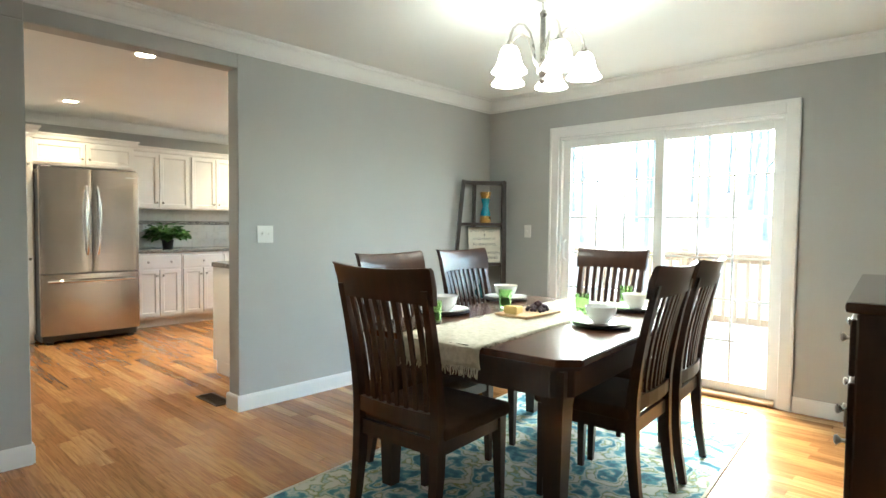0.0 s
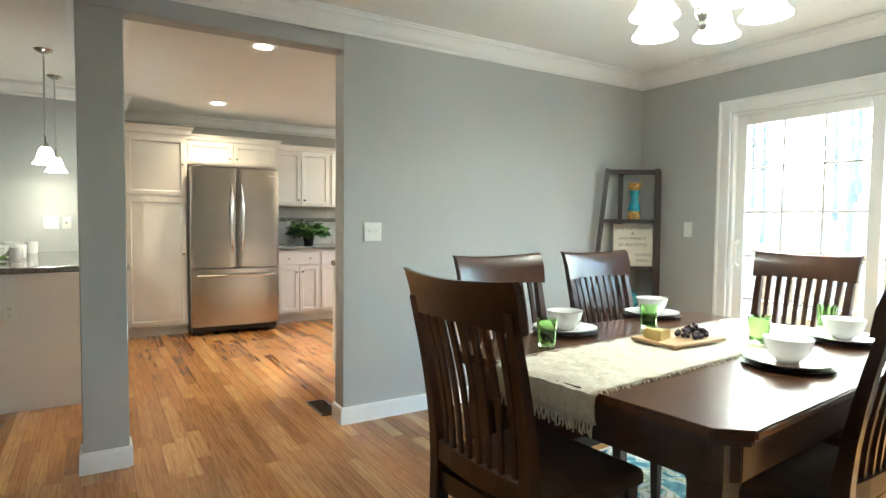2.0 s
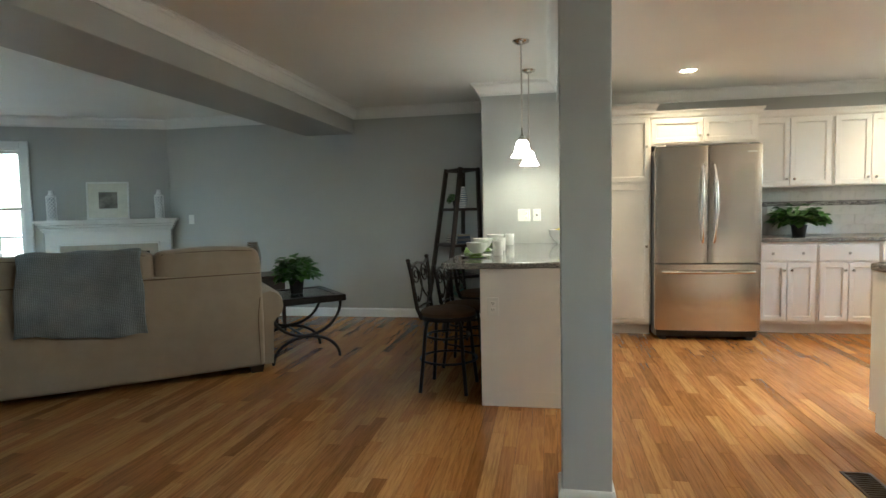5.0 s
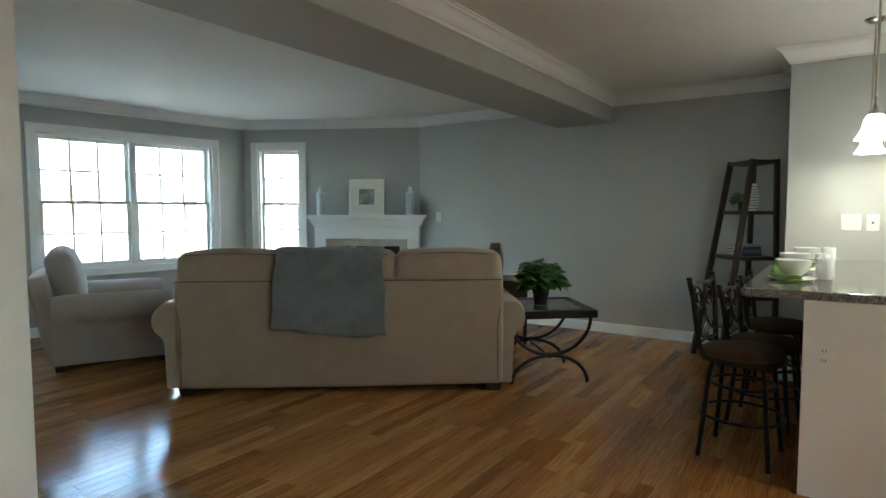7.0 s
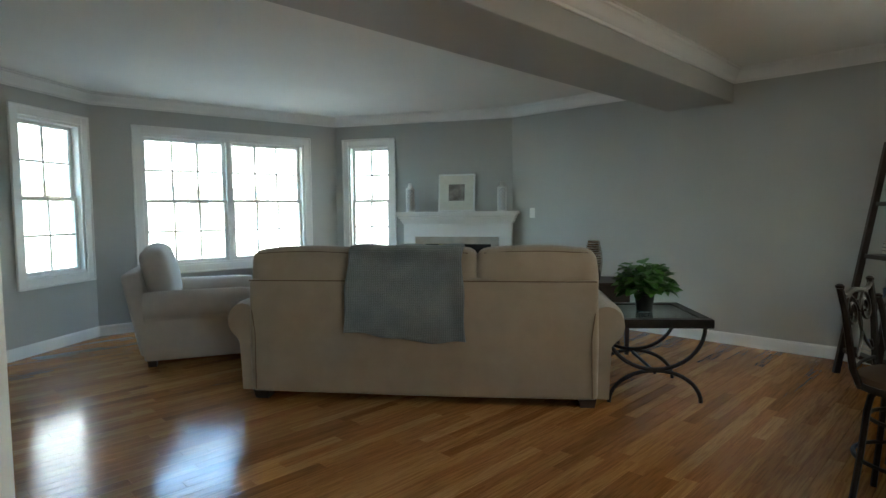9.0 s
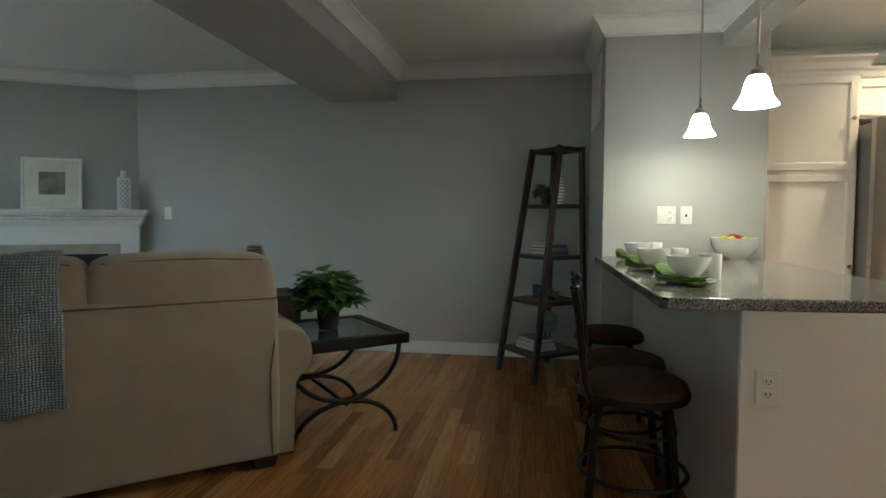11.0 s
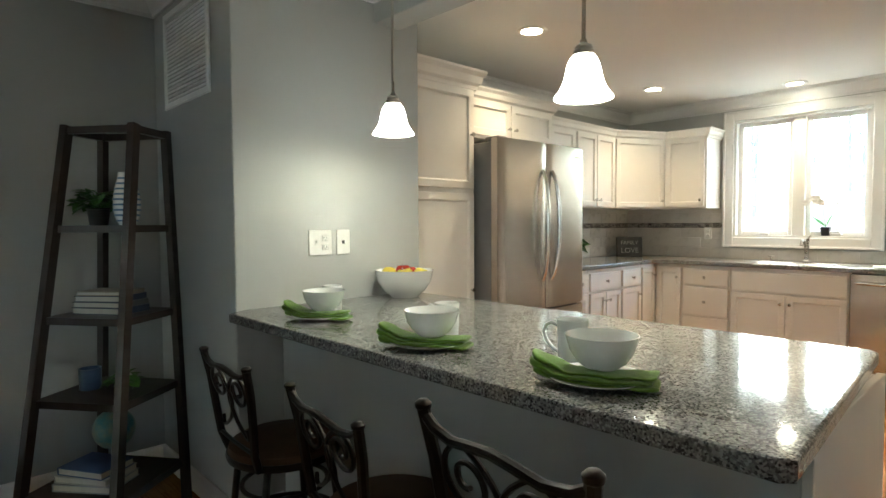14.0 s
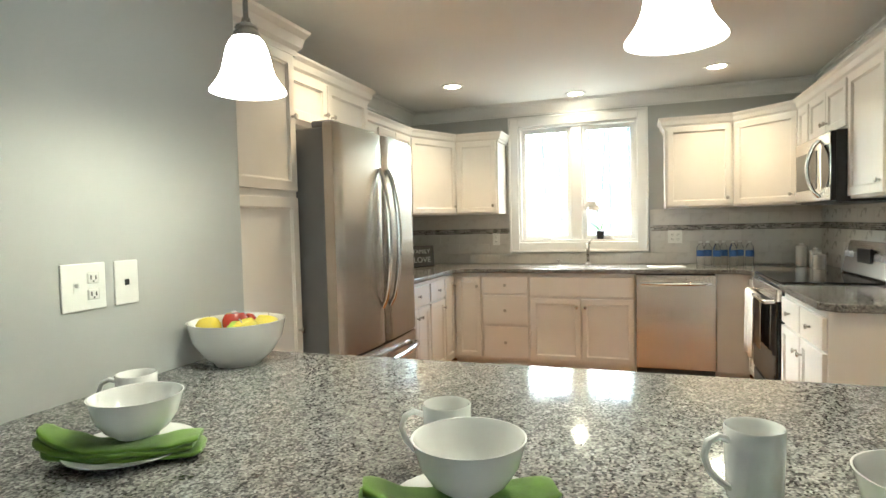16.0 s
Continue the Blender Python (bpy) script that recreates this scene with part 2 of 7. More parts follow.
M_wall = mat("grey_wall_paint", (0.435, 0.440, 0.425), 0.62, 0, 0.025, 1.5, 0.10, 260, bump_dist=0.001)
M_ceil = mat("ceiling_paint", (0.80, 0.80, 0.775), 0.8, 0, 0.02, 1.2, 0.08, 220, bump_dist=0.001)
M_trim = mat("white_trim_paint", (0.80, 0.80, 0.785), 0.35, 0, 0.02, 3, 0.02, 150)
M_cab = mat("white_cabinet_paint", (0.80, 0.775, 0.735), 0.38, 0, 0.02, 4, 0.03, 180)
M_plank = plank_mat("oak_strip", False)
M_plank_far = plank_mat("oak_strip_joined", True)
M_gap = mat("dark_joint", (0.06, 0.03, 0.012), 0.7)
M_granite = granite_mat()
M_steel = steel_mat("brushed_steel", (0.50, 0.45, 0.40), 0.26, (1, 1, 30))
M_steel_dark = mat("grey_enamel_side", (0.16, 0.16, 0.165), 0.42, 0.3, 0.04)
M_chrome = mat("polished_chrome", (0.72, 0.71, 0.69), 0.13, 1.0, 0.02, bump=0)
M_nickel = mat("brushed_nickel", (0.50, 0.48, 0.44), 0.28, 1.0, 0.04, bump=0.02)
M_black = mat("black_plastic", (0.014, 0.014, 0.015), 0.35, 0, 0.1)
M_blackglass = mat("black_glass", (0.008, 0.008, 0.009), 0.06, 0, 0.05, bump=0, rough_vary=0.0)
M_darkwood = mat("espresso_wood", (0.043, 0.016, 0.0075), 0.30, 0, 0.22, 5, 0.02, 40, (6, 6, 0.8), coat=0.15)
M_tablewood = mat("walnut_stained_top", (0.085, 0.035, 0.015), 0.24, 0, 0.22, 4, 0.02, 40, (9, 0.8, 1), coat=0.2)
M_shelfwood = mat("dark_shelf_wood", (0.026, 0.014, 0.010), 0.42, 0, 0.2, 5, 0.03, 40, (5, 5, 0.8))
M_iron = mat("bronze_iron", (0.022, 0.017, 0.014), 0.42, 0.6, 0.25, 20, 0.1, 90)
M_porcelain = mat("white_porcelain", (0.80, 0.80, 0.78), 0.10, 0, 0.01, 3, 0, coat=0.3, rough_vary=0.02)
M_green = mat("green_napkin_cloth", (0.13, 0.245, 0.022), 0.85, 0, 0.25, 30, 0.4, 600, sheen=0.3)
M_leaf = mat("plant_leaf", (0.048, 0.135, 0.020), 0.38, 0, 0.3, 40, 0.1, 90, rand=0.35, island=True)
M_pot = mat("black_pot", (0.012, 0.012, 0.012), 0.4)
M_sofa = mat("beige_chenille", (0.345, 0.275, 0.205), 0.92, 0, 0.07, 6, 0.5, 700, sheen=0.3)
M_chairfab = mat("pale_grey_upholstery", (0.43, 0.385, 0.355), 0.92, 0, 0.06, 6, 0.5, 700, sheen=0.3)
M_seat = mat("brown_suede_seat", (0.085, 0.048, 0.027), 0.9, 0, 0.18, 10, 0.3, 300, sheen=0.05, spec=0.2)
M_plate_plastic = mat("white_plastic", (0.78, 0.78, 0.74), 0.35, 0, 0.01, bump=0)
M_pane = glass_mat("window_glass", (0.90, 0.92, 0.91), 0.0, 1.12)
M_lowe = glass_mat("tinted_window_glass", (0.50, 0.52, 0.51), 0.0, 1.12)
M_clear = glass_mat("clear_glass", (0.97, 0.99, 0.98))
M_shade = lamp_mat("glowing_shade_glass", (1.0, 0.96, 0.89), 0.7)
M_can = lamp_mat("recessed_lamp_glow", (1.0, 0.85, 0.66), 4.0)

# ---- the setting ----
CEIL = 2.44
XW, YN, XE = -7.03, 4.28, 1.05
XD, XDB = -2.89, -3.02
XKE = -3.40
XP = -6.10
BAY = ((-7.03, -4.60), (-5.93, -6.63), (-3.20, -6.92), (-2.05, -6.10))
T = 0.14


def wall_run(name, a, b, label, openings=(), z0=0.0, z1=CEIL, t=T, material=None, group=""):
    """A wall from a to b; its room side is to the left of the way from a to b. openings: (s0, s1, z0, z1) along it."""
    a, b = Vector((*a, 0)), Vector((*b, 0))
    d = (b - a)
    n = d.length
    m = Matrix.Translation(a) @ Matrix.Rotation(math.atan2(d.y, d.x), 4, "Z")
    bm = bmesh.new()
    s = 0.0
    for o in sorted(openings):
        if o[0] > s:
            box(bm, s, o[0], -t, 0, z0, z1)
        if o[2] > z0:
            box(bm, o[0], o[1], -t, 0, z0, o[2])
        if o[3] < z1:
            box(bm, o[0], o[1], -t, 0, o[3], z1)
        s = o[1]
    if s < n:
        box(bm, s, n, -t, 0, z0, z1)
    bmesh.ops.remove_doubles(bm, verts=bm.verts[:], dist=0.0005)
    return solo(name, bm, material or M_wall, label, "wall", kind="structure", m=m), m


def along(p, a, b):
    """Distance of p from a along a-b."""
    d = (Vector(b) - Vector(a)).normalized()
    return (Vector(p) - Vector(a)).dot(d)


# north wall: sliding door and kitchen window
YND = 4.06
SD = (-2.105, -0.345, 0.0, 2.02)
KW = (-5.92, -4.84, 1.12, 2.22)
wall_run("wall_north_dining", (XE, YND), (XD, YND), "smooth grey painted wall with a sliding patio door", [(XE - SD[1], XE - SD[0], SD[2], SD[3])])
wall_run("wall_north_kitchen", (XDB, YN), (XW - T, YN), "grey painted kitchen wall with a window above the sink", [(XDB - KW[1], XDB - KW[0], KW[2], KW[3])])
wall_run("wall_west", (XW, YN), (XW, -4.60), "long plain grey painted wall behind the ladder shelf")
FP_A, FP_B = BAY[0], BAY[1]
bay_len = [(Vector(BAY[i + 1]) - Vector(BAY[i])).length for i in range(3)]
W2 = (1.563, 2.12, 0.67, 2.07)
W1 = (0.448, 2.286, 0.67, 2.07)
W3 = (0.115, 0.815, 0.67, 2.10)
_, M_fp = wall_run("wall_fireplace", BAY[0], BAY[1], "grey painted angled wall with fireplace and narrow window", [W2])
_, M_bay = wall_run("wall_bay_middle", BAY[1], BAY[2], "grey painted bay wall with a double window", [W1])
_, M_bay3 = wall_run("wall_bay_side", BAY[2], BAY[3], "grey painted angled bay wall with a window", [W3])
wall_run("wall_south", BAY[3], (-0.95, -6.10), "plain grey painted wall closing the living room")
wall_run("wall_entry", (-0.95, -6.10), (-0.95, -1.97), "grey painted wall beside the open door", [(3.17, 4.05, 0, 2.05)])
wall_run("wall_dining_south", (-0.95, -1.97), (XE, -1.97), "plain grey painted dining wall")
wall_run("wall_entry_outer", (0.10, -2.11), (0.10, -6.10), "plain grey wall of the entry", t=0.1)
wall_run("wall_east", (XE, -1.97), (XE, YND + T), "plain grey painted wall behind the buffet")


def block(name, x0, x1, y0, y1, z0, z1, material, label, category="wall", bevel=0.004):
    return solo(name, bx(x0, x1, y0, y1, z0, z1, bevel), material, label, category, kind="structure")


block("wall_dining_west", XDB, XD, 1.445, YN + T, 0, CEIL, M_wall, "grey painted wall between dining room and kitchen")
block("wall_kitchen_east", XDB, XKE, 1.80, YN, 0, CEIL, M_wall, "grey painted kitchen wall behind the range")
block("header_dining", XDB, XD, 0.315, 1.445, 2.23, CEIL, M_wall, "grey painted header over the kitchen opening", "header")
block("column", -3.015, XD + 0.02, 0.117, 0.315, 0, 2.23, M_wall, "square grey painted column beside the opening", "column")
block("header_column", -3.015, XD + 0.02, 0.117, 0.315, 2.23, CEIL, M_wall, "grey painted beam end above the column", "header")
block("header_peninsula", XP, -3.015, 0.16, 0.315, 2.23, CEIL, M_wall, "grey painted beam over the peninsula", "beam")
block("wall_plate", XP - 0.93, XP, -0.55, 0.44, 0, CEIL, M_wall, "grey painted wall end at the peninsula")
block("beam_living", XW, XE, -2.75, -2.15, 2.16, CEIL, M_wall, "wide grey painted ceiling beam", "beam")

bm = bmesh.new()
box(bm, XW - 0.2, XE + 0.2, -7.6, YN + 0.2, CEIL, CEIL + 0.12)
solo("ceiling", bm, M_ceil, "flat off-white painted ceiling", "ceiling", kind="structure")

CROWN = [(0, -0.115), (0.012, -0.115), (0.014, -0.098), (0.022, -0.092), (0.034, -0.078), (0.052, -0.046), (0.064, -0.030), (0.078, -0.024), (0.080, -0.010), (0.092, -0.008), (0.092, 0.0), (0, 0.0)]
BASE = [(0, 0), (0.015, 0), (0.015, 0.085), (0.011, 0.098), (0.006, 0.104), (0, 0.104)]


def crown(name, path, closed=False):
    return solo(name, sweep(bmesh.new(), [(o, CEIL + u - 0.001) for o, u in CROWN], path, closed), M_trim, "white stepped crown moulding at the ceiling", "crown moulding", kind="structure")


def base(name, path):
    return solo(name, sweep(bmesh.new(), BASE, path), M_trim, "white painted baseboard along the wall", "baseboard", kind="structure")


crown("trim_dining", [(XE, -2.15), (XE, YND), (XD, YND), (XD, 0.315), (XD + 0.02, 0.315), (XD + 0.02, 0.117), (-3.015, 0.117), (-3.015, 0.16), (XP, 0.16), (XP, -0.55), (XW, -0.55), (XW, -2.15), (XE, -2.15)])
crown("trim_kitchen", [(XDB, 0.315), (XDB, 1.80), (XKE, 1.80), (XKE, YN), (XW, YN), (XW, 0.44), (XP, 0.44), (XP, 0.315)], True)
crown("trim_living", [(XW, -2.75), (XW, -4.60), BAY[1], BAY[2], BAY[3], (-0.95, -6.10), (-0.95, -2.75)], True)
base("baseboard_dining", [(SD[0] - 0.09, YND), (XD, YND), (XD, 1.445), (XDB, 1.445), (XDB, 1.80)])
base("baseboard_corner", [(XE, -1.97), (XE, YND), (SD[1] + 0.09, YND)])
base("baseboard_column", [(XD + 0.02, 0.315), (XD + 0.02, 0.117), (-3.015, 0.117), (-3.015, 0.315), (XD + 0.02, 0.315)])
base("baseboard_west", [(XP, -0.355), (XP, -0.55), (XW, -0.55), (XW, -4.60), tuple(Vector(BAY[0]).lerp(Vector(BAY[1]), 0.02))])
base("baseboard_bay", [tuple(Vector(BAY[0]).lerp(Vector(BAY[1]), 0.60)), BAY[1], BAY[2], BAY[3], (-0.95, -6.10), (-0.95, -2.95)])

# ---- floor: oak strips along x ----
bm = bmesh.new()
box(bm, XW - 0.1, XE + 0.1, -7.5, YN + 0.1, -0.12, -0.006)
floor = solo("floor", bm, M_gap, "glossy honey oak strip floor with varied tones", "floor", kind="structure")
PW = 0.072


def strips():
    rng = random.Random(5)
    near, far = [], []
    y = -7.45
    while y < YN:
        x = XW - 0.05 - rng.random() * 0.8
        while x < XE:
            n = rng.choice((0.42, 0.55, 0.7, 0.85, 1.0, 1.2))
            x0, x1 = max(x, XW - 0.05), min(x + n, XE + 0.05)
            if x1 - x0 > 0.03:
                inside = y > -6.6 or -6.9 < x0 < -2.0
                if inside:
                    (near if (-3.9 < x0 and x1 < -0.7 and -1.75 < y < 1.25 and abs(x1 - x0 - n) < 1e-6) else far).append((x0, x1, y, n))
            x += n
        y += PW
    return near, far




# ---- windows and the sliding door ----
def frame_rect(bm, s0, s1, z0, z1, w, y0, y1, bevel=0.003):
    box(bm, s0, s0 + w, y0, y1, z0, z1, bevel)
    box(bm, s1 - w, s1, y0, y1, z0, z1, bevel)
    box(bm, s0 + w, s1 - w, y0, y1, z0, z0 + w, bevel)
    box(bm, s0 + w, s1 - w, y0, y1, z1 - w, z1, bevel)
    return bm


def pane(parent, s0, s1, z0, z1, y, glass=None):
    p = part("pane", bx(s0, s1, y - 0.002, y + 0.002, z0, z1), glass or M_pane, parent)
    p.visible_shadow = False
    return p


def grille(parent, s0, s1, z0, z1, y, nx, nz, w=0.016):
    bm = bmesh.new()
    for i in range(1, nx):
        s = s0 + (s1 - s0) * i / nx
        box(bm, s - w / 2, s + w / 2, y - 0.006, y + 0.006, z0, z1, 0.002)
    for i in range(1, nz):
        z = z0 + (z1 - z0) * i / nz
        box(bm, s0, s1, y - 0.005, y + 0.005, z - w / 2, z + w / 2, 0.002)
    return part("grille", bm, M_trim, parent)


def casing(parent, o, w=0.085, sill=True):
    s0, s1, z0, z1 = o
    bm = bmesh.new()
    zb = z0 - (w if sill else 0)
    for a, b in ((s0 - w, s0), (s1, s1 + w)):
        box(bm, a, b, 0, 0.019, zb, z1 + w, 0.004)
    box(bm, s0, s1, 0, 0.0185, z1, z1 + w, 0.004)
    for a, b in ((s0 - w - 0.003, s0 - w + 0.016), (s1 + w - 0.016, s1 + w + 0.003)):
        box(bm, a, b, 0.002, 0.029, zb - 0.003, z1 + w + 0.003, 0.004)
    box(bm, s0 - w, s1 + w, 0.002, 0.028, z1 + w - 0.016, z1 + w + 0.004, 0.004)
    if sill:
        box(bm, s0, s1, 0, 0.0185, zb, z0, 0.004)
        box(bm, s0 - w, s1 + w, 0.002, 0.028, zb - 0.004, zb + 0.016, 0.004)
    return part("window_frame", bm, M_trim, parent, "white moulded casing")


def liner(parent, o, t=T):
    s0, s1, z0, z1 = o
    bm = bmesh.new()
    frame_rect(bm, s0 + 0.001, s1 - 0.001, z0 + 0.001, z1 - 0.001, 0.02, -t + 0.01, -0.001, 0.0)
    return part("jamb", bm, M_trim, parent)


def double_hung(name, m, o, lights, nx, label):
    w = thing(name, m, label, "window", kind="structure")
    casing(w, o)
    liner(w, o)
    s0, s1, z0, z1 = (o[0] + 0.02, o[1] - 0.02, o[2] + 0.02, o[3] - 0.02)
    n = lights
    post = 0.055
    each = (s1 - s0 - post * (n - 1)) / n
    if n > 1:
        bm = bmesh.new()
        for i in range(1, n):
            a = s0 + each * i + post * (i - 1)
            box(bm, a, a + post, -0.12, -0.03, z0, z1, 0.003)
        part("mullion", bm, M_trim, w)
    zm = (z0 + z1) / 2
    for i in range(n):
        a = s0 + i * (each + post)
        b = a + each
        for k, (lo, hi, y) in enumerate(((z0, zm + 0.018, -0.065), (zm - 0.018, z1, -0.098))):
            sash = part("sash", frame_rect(bmesh.new(), a, b, lo, hi, 0.036, y - 0.015, y + 0.015), M_trim, w)
            pane(sash, a + 0.036, b - 0.036, lo + 0.036, hi - 0.036, y)
            grille(sash, a + 0.036, b - 0.036, lo + 0.036, hi - 0.036, y + 0.004, nx, 2, 0.022)
        lk = bx((a + b) / 2 - 0.025, (a + b) / 2 + 0.025, -0.064, -0.044, zm + 0.018, zm + 0.03, 0.004)
        part("latch", lk, M_trim, w)
    return w


double_hung("window_1", M_bay, W1, 2, 3, "white double window with glazing bars in the bay")
double_hung("window_2", M_fp, W2, 1, 2, "narrow white sash window beside the fireplace")
double_hung("window_3", M_bay3, W3, 1, 2, "narrow white sash window in the bay side")

# kitchen casement pair; local x runs west from XE along the north wall
M_north = Matrix.Translation((XE, YN, 0)) @ Matrix.Rotation(math.pi, 4, "Z")
ko = (XE - KW[1], XE - KW[0], KW[2], KW[3])
kwin = thing("window_4", M_north, "white twin casement window above the kitchen sink", "window", kind="structure")
casing(kwin, ko, 0.09)
liner(kwin, ko)
a, b, lo, hi = ko[0] + 0.02, ko[1] - 0.02, ko[2] + 0.02, ko[3] - 0.02
mid = (a + b) / 2
part("mullion", bx(mid - 0.05, mid + 0.05, -0.12, -0.02, lo, hi, 0.004), M_trim, kwin)
for s0, s1 in ((a, mid - 0.05), (mid + 0.05, b)):
    sash = part("sash", frame_rect(bmesh.new(), s0, s1, lo, hi, 0.04, -0.10, -0.06), M_trim, kwin)
    pane(sash, s0 + 0.04, s1 - 0.04, lo + 0.04, hi - 0.04, -0.08)
    grille(sash, s0 + 0.04, s1 - 0.04, lo + 0.04, hi - 0.04, -0.075, 2, 4, 0.009)
    bm = bx((s0 + s1) / 2 - 0.045, (s0 + s1) / 2 + 0.045, -0.058, -0.035, lo + 0.004, lo + 0.028, 0.006)
    box(bm, (s0 + s1) / 2 - 0.03, (s0 + s1) / 2 + 0.05, -0.045, -0.030, lo + 0.028, lo + 0.040, 0.004)
    part("crank", bm, M_trim, kwin)

M_slider = Matrix.Translation((XE, YND, 0)) @ Matrix.Rotation(math.pi, 4, "Z")
so = (XE - SD[1], XE - SD[0], SD[2], SD[3])
sd = thing("door_1", M_slider, "white sliding patio door with glazing bars, closed", "patio door", kind="structure")
casing(sd, so, 0.085, False)
liner(sd, (so[0], so[1], -0.02, so[3]))
a, b, lo, hi = so[0] + 0.02, so[1] - 0.02, 0.03, so[3] - 0.02
mid = (a + b) / 2
part("threshold", bx(a, b, -0.13, 0.03, 0.002, 0.028, 0.006), mat("oak_threshold", (0.42, 0.25, 0.11), 0.4, 0, 0.15, 6, 0.1, 60, (1, 12, 1)), sd, "oak threshold strip")
for s0, s1, y in ((a, mid + 0.035, -0.095), (mid - 0.035, b, -0.055)):
    leaf = part("door_leaf", frame_rect(bmesh.new(), s0, s1, lo, hi, 0.07, y - 0.018, y + 0.018), M_trim, sd)
    pane(leaf, s0 + 0.07, s1 - 0.07, lo + 0.07, hi - 0.07, y, M_lowe)
    grille(leaf, s0 + 0.07, s1 - 0.07, lo + 0.07, hi - 0.07, y + 0.004, 3, 6, 0.014)
bm = bmesh.new()
tube(bm, [(b - 0.035, -0.037, 0.94), (b - 0.035, 0.0, 0.96), (b - 0.035, 0.004, 1.03), (b - 0.035, 0.0, 1.10), (b - 0.035, -0.037, 1.12)], 0.009)
part("door_handle", bm, M_trim, sd, "white pull handle")

# open panel door at the entry
def panel_door(name, m, w, h, label):
    d = thing(name, m, label, "door", kind="structure")
    bm = bmesh.new()
    st = 0.115
    rails = [(0.0, 0.20), (0.86, 1.045), (1.67, 1.77), (h - 0.12, h)]
    box(bm, 0, st, -0.018, 0.018, 0, h)
    box(bm, w - st, w, -0.018, 0.018, 0, h)
    box(bm, w / 2 - 0.05, w / 2 + 0.05, -0.018, 0.018, 0.2, h - 0.12)
    for lo, hi in rails:
        box(bm, st, w - st, -0.0178, 0.0178, lo, hi)
    part("door_frame", bm, M_trim, d)
    for (l0, h0), (l1, h1) in zip(rails, rails[1:]):
        for s0, s1 in ((st, w / 2 - 0.05), (w / 2 + 0.05, w - st)):
            b = bmesh.new()
            box(b, s0 - 0.004, s1 + 0.004, -0.009, 0.009, h0 - 0.004, l1 + 0.004)
            box(b, s0 + 0.012, s1 - 0.012, -0.013, 0.013, h0 + 0.012, l1 - 0.012, 0.003)
            box(b, s0 + 0.040, s1 - 0.040, -0.017, 0.017, h0 + 0.040, l1 - 0.040, 0.006)
            part("panel", b, M_trim, d)
    b = bmesh.new()
    for sgn in (-1, 1):
        lathe(b, [(0, 0), (0.028, 0), (0.028, 0.006), (0.011, 0.012), (0.010, 0.035), (0.024, 0.045), (0.028, 0.058), (0.02, 0.068), (0, 0.07)], 20, m=Matrix.Translation((0.06, sgn * 0.018, 0.93)) @ Matrix.Rotation(-sgn * math.pi / 2, 4, "X"))
    part("door_handle", b, M_nickel, d, "satin nickel knob", smooth=True)
    return d


panel_door("door_2", pose(-0.955, -1.925, 0.01, 0, 0, 180), 0.81, 2.03, "white six-panel door standing open")


# ---- outside ----
M_grass = mat("winter_ground", (0.27, 0.25, 0.20), 0.9, 0, 0.3, 0.7, 0.5, 9, color2=(0.33, 0.31, 0.26), bump_dist=0.05)
M_deck = mat("deck_boards", (0.34, 0.27, 0.20), 0.7, 0, 0.15, 3, 0.2, 40, (8, 1, 1))
M_rail = mat("rail_wood", (0.46, 0.31, 0.20), 0.7, 0, 0.15, 4, 0.1, 40, (1, 1, 8))
M_siding = mat("cream_siding", (0.62, 0.62, 0.59), 0.7, 0, 0.03, 1.0, 0.05, 30)
M_bark = mat("grey_bark", (0.33, 0.315, 0.29), 0.9, 0, 0.3, 4, 0.4, 30)
M_roof = mat("grey_shingle", (0.13, 0.13, 0.135), 0.9, 0, 0.25, 3, 0.3, 40)
M_farpane = mat("dark_window_pane", (0.11, 0.12, 0.13), 0.08, 0, 0.1, bump=0)
M_slope = mat("leafy_bank", (0.17, 0.125, 0.09), 0.95, 0, 0.4, 3, 0.7, 16, color2=(0.27, 0.21, 0.16), bump_dist=0.04)

solo("ground", bx(-400, 400, -400, 400, -0.9, -0.6), M_grass, "brown winter lawn round the house", "ground", kind="structure")
deck = thing("deck", None, "pale timber deck outside the sliding door", "deck", kind="structure")
part("beam", bx(-2.8, 0.9, YND + 0.2, 7.2, -0.60, -0.06), M_deck, deck)
for i in range(21):
    y = YND + 0.17 + i * 0.145
    part("board", bx(-2.8, 0.9, y, y + 0.138, -0.055, -0.02, 0.004), M_deck, deck)
rail = thing("deck_railing", None, "natural wood railing round the deck", "railing")
for x in (-3.5, -2.05, -0.6, 0.8):
    part("post", bx(x - 0.045, x + 0.045, 6.98, 7.07, -0.02, 0.98, 0.005), M_rail, rail)
for z0, z1, y0, y1 in ((0.90, 0.94, 6.93, 7.11), (0.82, 0.90, 7.0, 7.04), (0.10, 0.18, 7.0, 7.04)):
    part("rail", bx(-3.6, 0.9, y0, y1, z0, z1, 0.004), M_rail, rail)
b0 = part("baluster", bx(-0.018, 0.018, -0.018, 0.018, 0.10, 0.86, 0.003), M_rail, rail)
b0.location = (-3.4, 6.98, 0)
for i in range(1, 33):
    again(b0, Matrix.Translation((-3.4 + i * 0.13, 6.98, 0)), rail)

bank = bmesh.new()
bmesh.ops.create_grid(bank, x_segments=60, y_segments=24, size=1)
for v in bank.verts:
    x, y = v.co.x * 40 - 3, 11 + (v.co.y + 1) * 12
    v.co = Vector((x, y, -0.6 + 3.6 * (1 - math.exp(-((y - 11) / 7.0) ** 1.4)) + 0.25 * noise.noise(Vector((x * 0.4, y * 0.4, 0)))))
solo("hillside", bank, M_slope, "leaf-covered bank rising behind the house", "hillside", kind="structure", smooth=True)


